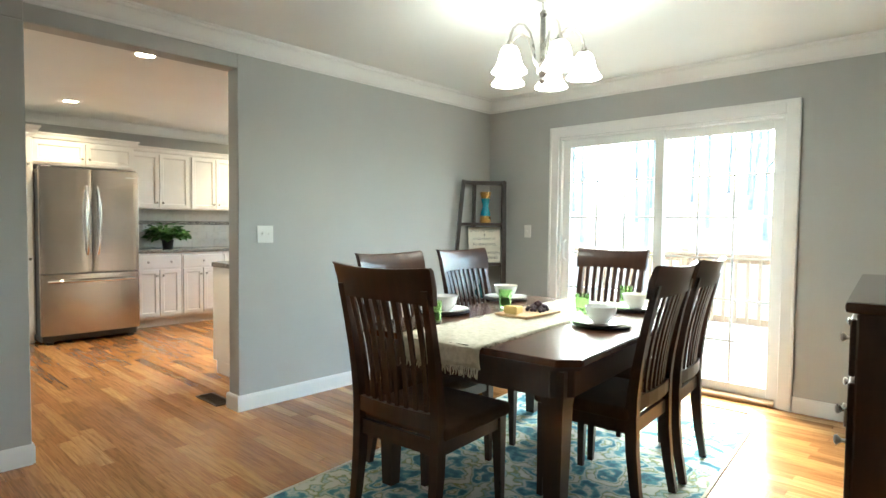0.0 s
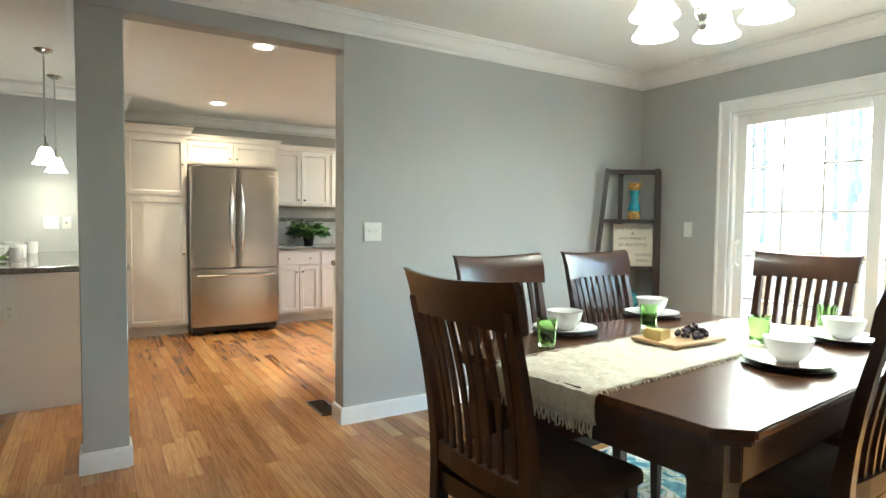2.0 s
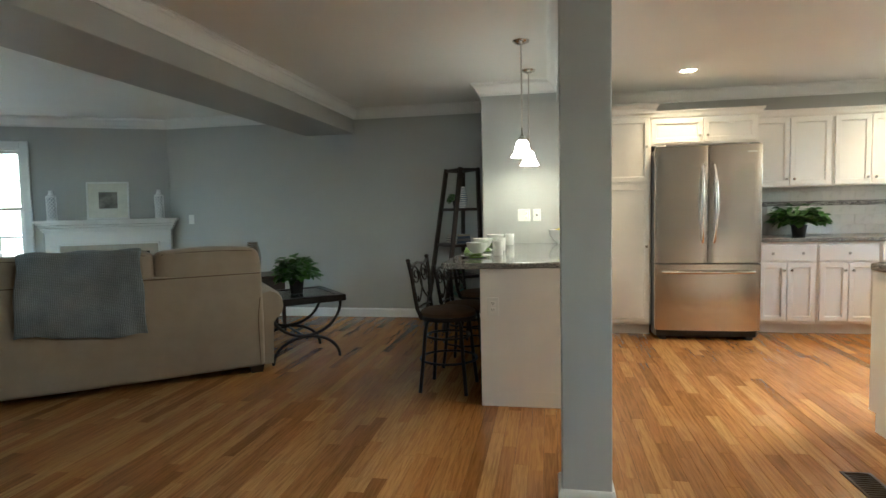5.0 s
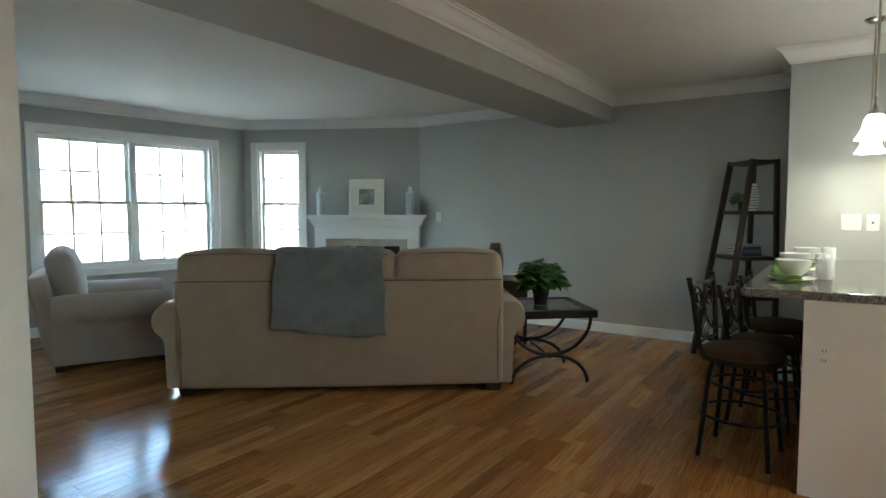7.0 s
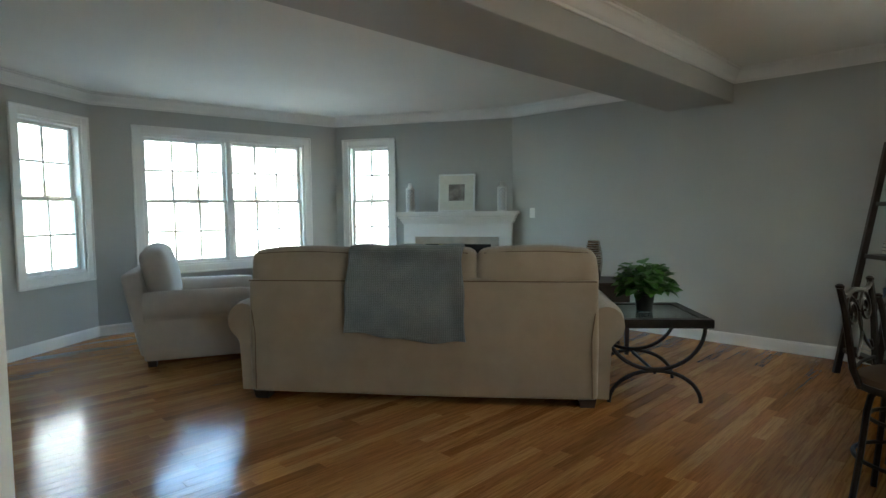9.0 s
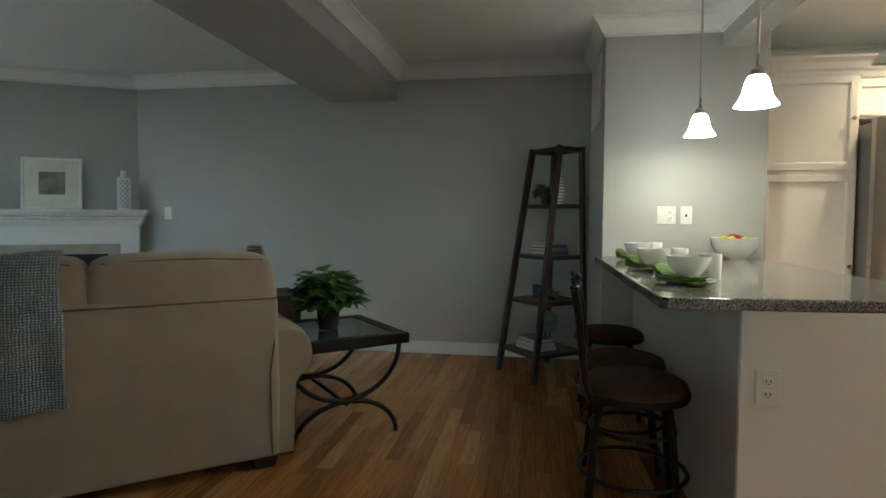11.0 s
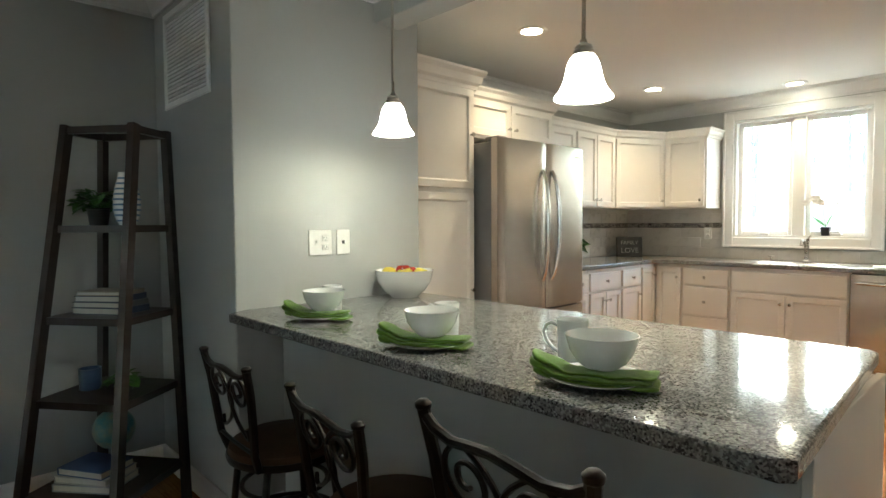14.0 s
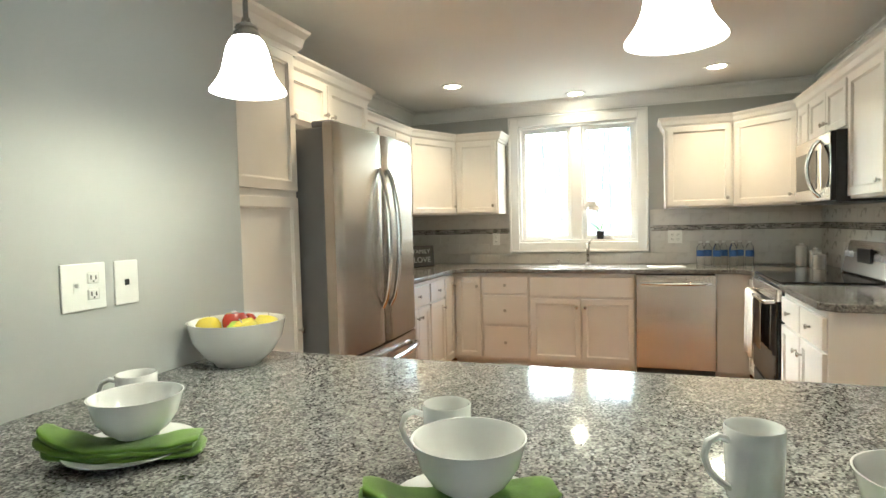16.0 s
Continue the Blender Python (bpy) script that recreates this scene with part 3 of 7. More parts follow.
def bare_tree(rng, h):
    bm = bmesh.new()

    def limb(p, d, n, r, depth):
        pts, rs = [p], [r]
        q, dd = Vector(p), Vector(d).normalized()
        for i in range(4):
            dd = (dd + Vector((rng.uniform(-1, 1), rng.uniform(-1, 1), rng.uniform(-0.3, 0.7))) * 0.13).normalized()
            q = q + dd * n / 4
            pts.append(q.copy())
            rs.append(r * (1 - 0.2 * (i + 1)))
        tube(bm, pts, rs, 5 if depth else 7)
        if depth < 3:
            for _ in range(4 if depth else 7):
                k = rng.randint(1, 4)
                az = rng.uniform(0, 6.28)
                nd = (dd * 0.7 + Vector((math.cos(az), math.sin(az), rng.uniform(0.1, 0.7))) * 0.8)
                limb(pts[k], nd, n * rng.uniform(0.38, 0.6), rs[k] * 0.55, depth + 1)
    limb((0, 0, 0), (0, 0, 1), h, h * 0.006 + 0.015, 0)
    return bm


rng = random.Random(11)
trees = []
for k in range(4):
    t = thing("tree", Matrix.Translation((0, 0, -50)), "tall bare winter tree on the leafy bank", "tree", group="bare trees behind the house")
    part("trunk", bare_tree(rng, 8 + k), M_bark, t)
    trees.append(t)
spots = [(-8.0, 15), (-6.6, 20), (-4.9, 16.5), (-3.9, 22), (-2.7, 18), (-1.7, 16), (-0.8, 21), (0.4, 19.5), (1.4, 17), (-9.9, 17), (-7.6, 19), (-5.2, 21.5), (-9, 13), (-7.2, 17), (-5.6, 14), (-4.5, 19), (-3.2, 15.5), (-2.2, 20), (-1.2, 14.5), (-0.3, 17.5), (0.9, 15), (2.0, 19), (-8.3, 21), (-6.3, 23), (-10.6, 19), (-11.5, 15), (3.4, 16)]
for i, (x, y) in enumerate(spots):
    m = pose(x, y, -0.6 + 3.6 * (1 - math.exp(-((y - 11) / 7.0) ** 1.4)) - 0.2, 0, 0, i * 77)
    if i < 4:
        trees[i].matrix_world = m
    else:
        copy_thing(trees[i % 4], m)

# row house across the street, seen through the bay windows
house = thing("town_house", pose(-10.5, -24, -0.6, 0, 0, 12), "cream-sided three-storey row house with many windows", "house")
part("wall", bx(-14, 18, -8, 0, 0, 8.6), M_siding, house)
lap = bmesh.new()
for i in range(43):
    box(lap, -14, 18, 0.0, 0.02, i * 0.2, i * 0.2 + 0.19)
part("siding", lap, M_siding, house)
rf = bmesh.new()
bar(rf, [(-14.3, 0.2, 8.6), (18.3, 0.2, 8.6)], 1.0, 0.25)
box(rf, -14.4, 18.4, -8.3, 0.4, 8.7, 9.3)
part("roof", rf, M_roof, house)
for floor_z in (1.4, 4.0, 6.4):
    for i in range(11):
        x = -12.4 + i * 2.75
        wv = part("window", frame_rect(bmesh.new(), x, x + 1.0, floor_z, floor_z + 1.5, 0.09, 0.02, 0.07), M_trim, house)
        part("pane", bx(x + 0.09, x + 0.91, 0.022, 0.035, floor_z + 0.09, floor_z + 1.41), M_farpane, wv)
        part("grille", bx(x + 0.48, x + 0.52, 0.03, 0.05, floor_z + 0.09, floor_z + 1.41), M_trim, wv)
for i in range(4):
    x = -10 + i * 7.0
    pr = part("porch", bx(x, x + 3.4, 0, 1.6, 2.85, 3.05, 0.01), M_trim, house)
    part("porch_rail", bx(x, x + 3.4, 1.5, 1.56, 3.65, 3.72, 0.01), M_trim, pr)
    bb = bmesh.new()
    for j in range(20):
        box(bb, x + j * 0.175, x + j * 0.175 + 0.04, 1.51, 1.55, 3.05, 3.66)
    part("balustrade", bb, M_trim, pr)
solo("road", bx(-60, 60, -17.5, -12.5, -0.6, -0.585), mat("asphalt", (0.06, 0.06, 0.062), 0.9, 0, 0.2, 2, 0.4, 60), "grey asphalt street in front of the row house", "road", kind="structure")


# ---- kitchen ----
def knob(parent, x, z, y=0.0, r=0.014):
    """A round knob standing off the local front, which faces -y."""
    bm = bmesh.new()
    lathe(bm, [(0, 0), (0.006, 0), (0.005, 0.012), (0.010, 0.016), (r, 0.022), (r * 0.8, 0.027), (0, 0.029)], 14, m=Matrix.Translation((x, y, z)) @ Matrix.Rotation(math.pi / 2, 4, "X"))
    return part("handle", bm, M_nickel, parent, "small nickel knob", smooth=True)


def door_bm(w, h, x0=0.0, z0=0.0, y=0.0):
    """A framed door front; its face looks to -y."""
    bm = bmesh.new()
    s = min(0.058, w * 0.28)
    box(bm, x0, x0 + w, y - 0.02, y, z0, z0 + h)
    f = min(bm.faces, key=lambda q: q.calc_center_median().y)
    bmesh.ops.inset_region(bm, faces=[f], thickness=0.002, depth=0.0)
    bmesh.ops.translate(bm, verts=[v for v in bm.verts if v.co.y < y - 0.019 and v not in f.verts], vec=(0, 0.002, 0))
    bmesh.ops.inset_region(bm, faces=[f], thickness=s, depth=0.0)
    bmesh.ops.inset_region(bm, faces=[f], thickness=0.002, depth=-0.005)
    bmesh.ops.inset_region(bm, faces=[f], thickness=0.007, depth=-0.002)
    bmesh.ops.inset_region(bm, faces=[f], thickness=0.003, depth=-0.004)
    return bm


def drawer_bm(w, h, x0, z0, y=0.0):
    return bx(x0, x0 + w, y - 0.02, y, z0, z0 + h, 0.004, 2)


def cabinet(name, m, w, d, z0, z1, fronts, label, category="cabinet", toe=0.0, group="", grow=True):
    """Body w wide (local x), d deep (local +y), front at y=0 facing -y. fronts: (kind, x0, x1, z0, z1, knob_x, knob_z)."""
    c = thing(name, m, label, category, group)
    bm = bx(0, w, 0, d, z0 + toe, z1, 0.002)
    if toe:
        box(bm, 0, w, 0.07, d, z0, z0 + toe + 0.001)
    part("body", bm, M_cab, c)
    for kind, a, b, lo, hi, kx, kz in fronts:
        f = part("door" if kind == "door" else "drawer", door_bm(b - a, hi - lo, a, lo) if kind == "door" else drawer_bm(b - a, hi - lo, a, lo), M_cab, c)
        if kx is not None:
            knob(f, kx, kz, -0.02)
    return c


def pair(w, lo, hi, top=False, gap=0.004, edge=0.018):
    mid = w / 2
    kz = hi - 0.07 if top else lo + 0.06
    return [("door", edge, mid - gap, lo, hi, mid - 0.035, kz), ("door", mid + gap, w - edge, lo, hi, mid + 0.035, kz)]


def single(w, lo, hi, side=1, top=False, edge=0.018):
    kz = hi - 0.07 if top else lo + 0.06
    return [("door", edge, w - edge, lo, hi, w - edge - 0.03 if side > 0 else edge + 0.03, kz)]


UP0, UP1 = 1.40, 2.085
# fronts facing +x (west wall): local -y is +x
def W(y, x):
    return pose(x, y, 0, 0, 0, 90)


# pantry
pw = 0.59
cabinet("pantry_cabinet", W(0.445, -6.27), pw, 0.74, 0, 2.10,
        [("door", 0.018, pw - 0.018, 0.12, 1.445, pw - 0.045, 0.86), ("door", 0.018, pw - 0.018, 1.475, 2.07, pw - 0.045, 1.80)],
        "tall white pantry cabinet with two framed doors", toe=0.1)
# cabinet over the fridge
cabinet("wall_cabinet", W(1.037, -6.40), 0.975, 0.62, 1.82, 2.085, pair(0.975, 1.84, 2.065), "white cabinet above the refrigerator")
cabinet("wall_cabinet", W(2.014, -6.70), 0.756, 0.325, UP0, UP1, pair(0.756, UP0 + 0.015, UP1 - 0.02), "white wall cabinet with two framed doors", group="kitchen wall cabinets")
cabinet("wall_cabinet", W(2.772, -6.70), 0.660, 0.325, UP0, UP1, pair(0.660, UP0 + 0.015, UP1 - 0.02), "white wall cabinet with two framed doors", group="kitchen wall cabinets")


def corner_cabinet(cx, cy, sx, label, a, ay=None):
    """Diagonal wall cabinet in the corner at (cx, cy); sx: +1 opens towards +x, -1 towards -x."""
    dpt = 0.325
    ay = ay or a
    c = thing("corner_cabinet", Matrix.Identity(4), label, "cabinet", group="kitchen wall cabinets")
    bm = bmesh.new()
    pts = [(0, 0), (a, 0), (a, -dpt), (dpt, -ay), (0, -ay)]
    lo = [bm.verts.new((cx + sx * (x + 0.002), cy + y - 0.002, UP0)) for x, y in pts]
    hi = [bm.verts.new((cx + sx * (x + 0.002), cy + y - 0.002, UP1)) for x, y in pts]
    bm.faces.new(lo)
    bm.faces.new(hi)
    for i in range(5):
        bm.faces.new((lo[i], lo[(i + 1) % 5], hi[(i + 1) % 5], hi[i]))
    part("body", bm, M_cab, c)
    w = math.hypot(a - dpt, ay - dpt)
    m = pose(cx + sx * dpt, cy - ay, 0, 0, 0, math.degrees(math.atan2(ay - dpt, a - dpt))) if sx > 0 else pose(cx - a, cy - dpt, 0, 0, 0, -45)
    b = door_bm(w - 0.03, UP1 - UP0 - 0.035, 0.015, UP0 + 0.015)
    bmesh.ops.transform(b, matrix=m, verts=b.verts[:])
    d = part("door", b, M_cab, c)
    kb = knob(d, 0, 0)
    kb.matrix_basis = m @ Matrix.Translation((w - 0.05, -0.02, UP0 + 0.075))
    return c


corner_cabinet(XW, YN, 1, "white diagonal corner wall cabinet", 0.575, 0.845)
corner_cabinet(XKE, YN, -1, "white diagonal corner wall cabinet", 0.70)
# north wall uppers (front faces -y)
cabinet("wall_cabinet", pose(XW + 0.58, YN - 0.325, 0), 0.405, 0.323, UP0, UP1, single(0.405, UP0 + 0.015, UP1 - 0.02), "white single-door wall cabinet between corner and window", group="kitchen wall cabinets")
cabinet("wall_cabinet", pose(-4.62, YN - 0.325, 0), 0.515, 0.323, UP0, UP1, single(0.515, UP0 + 0.015, UP1 - 0.02), "white single-door wall cabinet beside the window", group="kitchen wall cabinets")


def E(y, x):
    """Pose of a front facing -x whose local x runs to -y from y."""
    return pose(x, y, 0, 0, 0, -90)


XEU = XKE - 0.325
cabinet("wall_cabinet", E(YN - 0.705, XEU), 0.283, 0.323, UP0, UP1, single(0.283, UP0 + 0.015, UP1 - 0.02, -1), "white narrow wall cabinet by the microwave", group="kitchen wall cabinets")
cabinet("wall_cabinet", E(YN - 0.99, XEU), 0.76, 0.323, 1.79, UP1, pair(0.76, 1.805, UP1 - 0.02), "white cabinet above the microwave", group="kitchen wall cabinets")
cabinet("wall_cabinet", E(YN - 1.752, XEU), 0.52, 0.323, UP0, UP1, single(0.52, UP0 + 0.015, UP1 - 0.02, 1), "white wall cabinet past the microwave", group="kitchen wall cabinets")

# cabinet crown
CC = [(0, -0.03), (0.012, -0.03), (0.014, -0.012), (0.026, 0.0), (0.034, 0.03), (0.048, 0.048), (0.05, 0.058), (0, 0.058)]
bm = bmesh.new()
zc = UP1 + 0.002
prof = [(o, zc + u) for o, u in CC]
sweep(bm, prof, [(-6.045, YN), (-6.045, YN - 0.325), (XW + 0.575, YN - 0.325), (XW + 0.325, YN - 0.845), (-6.70, 2.014), (-6.40, 2.013), (-6.40, 1.04)])
solo("trim_cabinet_west", bm, M_cab, "white crown strip along the wall cabinets", "trim", kind="structure")
bm = bmesh.new()
sweep(bm, prof, [(XKE, 1.99), (XEU, 1.99), (XEU, YN - 0.70), (XKE - 0.70, YN - 0.325), (-4.62, YN - 0.325), (-4.62, YN)])
solo("trim_cabinet_east", bm, M_cab, "white crown strip along the wall cabinets", "trim", kind="structure")
bm = bmesh.new()
sweep(bm, [(o * 1.25, 2.10 + 0.012 + u * 1.3) for o, u in CC], [(-6.40, 1.0365), (-6.27, 1.0365), (-6.27, 0.443), (-6.3, 0.443)])
solo("trim_pantry", bm, M_cab, "white crown strip on the pantry", "trim", kind="structure")

# base cabinets
BF = 3.70
B1 = 0.875
FX = -6.42
first_base = cabinet("base_cabinet", W(2.02, FX), 0.52, 0.60, 0, B1, [("drawer", 0.015, 0.505, 0.70, 0.845, 0.13, 0.772), *pair(0.52, 0.13, 0.68, True)], "white base cabinet with drawer and doors", toe=0.1, group="kitchen base cabinets")
knob(next(q for q in first_base.children if q.name.startswith("drawer")), 0.39, 0.772, -0.02)
cabinet("base_cabinet", W(2.542, FX), 0.52, 0.60, 0, B1, [("drawer", 0.015, 0.505, 0.70, 0.845, 0.26, 0.772), *pair(0.52, 0.13, 0.68, True)], "white base cabinet with drawer and doors", toe=0.1, group="kitchen base cabinets")
cabinet("base_cabinet", W(3.064, FX), 0.36, 0.60, 0, B1, [("drawer", 0.015, 0.345, 0.70, 0.845, 0.18, 0.772), ("door", 0.015, 0.345, 0.13, 0.68, 0.31, 0.61)], "white base cabinet with drawer and door", toe=0.1, group="kitchen base cabinets")
cabinet("base_cabinet", W(3.426, FX), 0.274, 0.60, 0, B1, [("door", 0.01, 0.25, 0.13, 0.845, 0.215, 0.77)], "white narrow corner base cabinet", toe=0.1, group="kitchen base cabinets")
cabinet("base_cabinet", pose(-6.418, BF, 0), 0.268, 0.57, 0, B1, [("door", 0.033, 0.258, 0.13, 0.845, 0.228, 0.76)], "white narrow corner base cabinet door", toe=0.1, group="kitchen base cabinets")
cabinet("base_cabinet", pose(-6.148, BF, 0), 0.42, 0.57, 0, B1, [("drawer", 0.012, 0.408, 0.70, 0.845, 0.21, 0.772), ("drawer", 0.012, 0.408, 0.425, 0.68, 0.21, 0.55), ("drawer", 0.012, 0.408, 0.13, 0.405, 0.21, 0.27)], "white base cabinet with three drawers", toe=0.1, group="kitchen base cabinets")
cabinet("sink_cabinet", pose(-5.726, BF, 0), 0.866, 0.57, 0, B1, [("drawer", 0.012, 0.854, 0.68, 0.845, None, None), *pair(0.866, 0.13, 0.66, True, 0.004, 0.012)], "white sink base cabinet with two doors", toe=0.1)
cabinet("base_cabinet", pose(-4.262, BF, 0), 0.240, 0.57, 0, B1, [], "plain white corner base panel", toe=0.1, group="kitchen base cabinets")

XF = -4.02
cabinet("base_cabinet", E(3.698, XF), 0.298, 0.60, 0, B1, [("drawer", 0.012, 0.263, 0.70, 0.845, 0.137, 0.772), ("door", 0.012, 0.263, 0.13, 0.68, 0.04, 0.60)], "white narrow base cabinet by the range", toe=0.1, group="kitchen base cabinets")
cabinet("base_cabinet", E(2.625, XF), 0.82, 0.60, 0, B1, [("drawer", 0.012, 0.40, 0.70, 0.845, 0.206, 0.772), ("drawer", 0.42, 0.808, 0.70, 0.845, 0.61, 0.772), ("door", 0.012, 0.40, 0.13, 0.68, 0.36, 0.60), ("door", 0.42, 0.808, 0.13, 0.68, 0.46, 0.60)], "white base cabinet end beside the range", toe=0.1, group="kitchen base cabinets")


def worktop(name, pts, label, z1=0.915, th=0.038, hole=None):
    """A polished stone slab over a plan outline, with eased edges."""
    bm = bmesh.new()
    vs = [bm.verts.new((x, y, z1)) for x, y in pts]
    f = bm.faces.new(vs)
    r = bmesh.ops.extrude_face_region(bm, geom=[f])
    up = [v for v in r["geom"] if isinstance(v, bmesh.types.BMVert)]
    for v in up:
        v.co.z -= th
    es = [e for e in bm.edges if abs(e.verts[0].co.z - e.verts[1].co.z) < 1e-6]
    bmesh.ops.bevel(bm, geom=es, offset=0.007, segments=2, affect="EDGES", profile=0.5)
    return solo(name, bm, M_granite, label, "countertop")


worktop("countertop", [(XW + 0.012, 2.015), (FX + 0.03, 2.015), (FX + 0.03, BF - 0.11), (FX + 0.11, BF - 0.03), (XF - 0.11, BF - 0.03), (XF - 0.03, BF - 0.11), (XF - 0.03, 3.40), (XKE - 0.012, 3.40), (XKE - 0.012, YN - 0.012), (XW + 0.012, YN - 0.012)], "speckled grey granite worktop along the kitchen walls")
worktop("countertop", [(XKE - 0.012, 2.625), (XF - 0.03, 2.625), (XF - 0.03, 1.86), (XF + 0.03, 1.78), (XKE - 0.012, 1.78)], "speckled grey granite worktop end beside the range")

# peninsula
PX0, PX1 = XP, -4.112
pen = thing("peninsula_cabinet", None, "white peninsula base with a plain end panel", "cabinet")
part("body", bx(PX0 + 0.02, PX1 - 0.02, -0.325, 0.27, 0.1, 0.875, 0.002), M_cab, pen)
part("toe_board", bx(PX0 + 0.02, PX1 - 0.04, -0.32, 0.19, 0, 0.1), M_cab, pen)
part("end_panel", box(bx(PX1 - 0.02, PX1, -0.355, 0.29, 0.1, 0.876, 0.002), PX1 - 0.02, PX1, -0.355, 0.19, 0, 0.1, 0.002), M_cab, pen)
part("back_panel", bx(PX0 + 0.01, PX1 - 0.02, -0.35, -0.325, 0, 0.876, 0.002), M_wall, pen, "grey painted back panel")
for i in range(4):
    w = (PX1 - 0.02 - PX0 - 0.2) / 4
    x = PX1 - 0.03 - (i + 1) * w
    mm = pose(x + w, 0.27, 0, 0, 0, 180)
    for kind, lo, hi in (("drawer", 0.70, 0.845), ("door", 0.13, 0.68)):
        b = (door_bm(w - 0.02, hi - lo, 0.01, lo) if kind == "door" else drawer_bm(w - 0.02, hi - lo, 0.01, lo))
        bmesh.ops.transform(b, matrix=mm, verts=b.verts[:])
        f = part(kind, b, M_cab, pen)
        kb = knob(f, 0, 0)
        kb.matrix_basis = mm @ Matrix.Translation((w / 2 if kind == "drawer" else w - 0.05, -0.02, 0.772 if kind == "drawer" else 0.61))
worktop("countertop", [(PX0 + 0.001, 0.39), (PX0 + 0.001, -0.52), (-6.05, -0.60), (-4.10, -0.60), (-4.08, -0.58), (-4.14, 0.365), (-4.16, 0.39)][::-1], "speckled grey granite peninsula worktop with overhang")


def outlet(name, m, gangs, label):
    """gangs: string of 'o' outlet, 's' switch, 'h' jack; local face looks to -y."""
    o = thing(name, m, label, "outlet" if "o" in gangs else "switch")
    w = 0.046 * len(gangs) + 0.026
    part("cover", bx(-w / 2, w / 2, -0.006, 0, -0.0575, 0.0575, 0.003, 2), M_plate_plastic, o)
    for i, g in enumerate(gangs):
        x = (i - (len(gangs) - 1) / 2) * 0.046
        if g == "s":
            part("toggle", box(bx(x - 0.006, x + 0.006, -0.0075, -0.003, -0.012, 0.012), x - 0.004, x + 0.004, -0.018, -0.005, 0.0, 0.010, 0.002), M_plate_plastic, o)
        elif g == "h":
            part("jack", bx(x - 0.007, x + 0.007, -0.0075, -0.004, -0.008, 0.008, 0.001), M_black, o, "dark socket")
        else:
            for z in (-0.02, 0.02):
                part("socket", bx(x - 0.016, x + 0.016, -0.0085, -0.004, z - 0.014, z + 0.014, 0.003), M_plate_plastic, o)
                sl = bmesh.new()
                box(sl, x - 0.008, x - 0.005, -0.0092, -0.008, z - 0.004, z + 0.007)
                box(sl, x + 0.005, x + 0.008, -0.0092, -0.008, z - 0.004, z + 0.006)
                box(sl, x - 0.002, x + 0.002, -0.0092, -0.008, z - 0.010, z - 0.006)
                part("slot", sl, M_black, o, "dark slots")
    return o


outlet("wall_switch", pose(XD, 1.636, 1.165, 0, 0, 90), "ss", "white double switch plate on the dining wall")
outlet("wall_switch", pose(-2.43, YND, 1.19, 0, 0, 0), "s", "white single switch plate beside the sliding door")
outlet("wall_outlet", pose(XP, -0.155, 1.182, 0, 0, 90), "so", "white switch and outlet plate above the peninsula")
outlet("wall_outlet", pose(XP, -0.033, 1.182, 0, 0, 90), "h", "white jack plate above the peninsula")
outlet("wall_outlet", pose(PX1, -0.275, 0.64, 0, 0, 90), "o", "white outlet on the peninsula end panel")
outlet("wall_switch", pose(XW, -4.31, 1.20, 0, 0, 90), "s", "white switch plate on the living room wall")
outlet("wall_outlet", pose(-4.53, YN - 0.010, 1.155), "oo", "white double outlet on the backsplash")
outlet("wall_outlet", pose(-6.15, YN - 0.010, 1.155), "o", "white outlet on the backsplash")
outlet("wall_outlet", pose(XW + 0.010, 2.35, 1.155, 0, 0, 90), "o", "white outlet on the backsplash")

# backsplash: tile courses with a mosaic band
M_tile = mat("ivory_tile", (0.60, 0.575, 0.53), 0.28, 0, 0.04, 4, 0.03, 60, rand=0.05)
M_grout = mat("pale_grout", (0.55, 0.53, 0.49), 0.8)
M_mosaic = mat("mosaic_chip", (0.24, 0.22, 0.20), 0.2, 0, 0.2, 20, 0.02, rand=0.65, island=True)


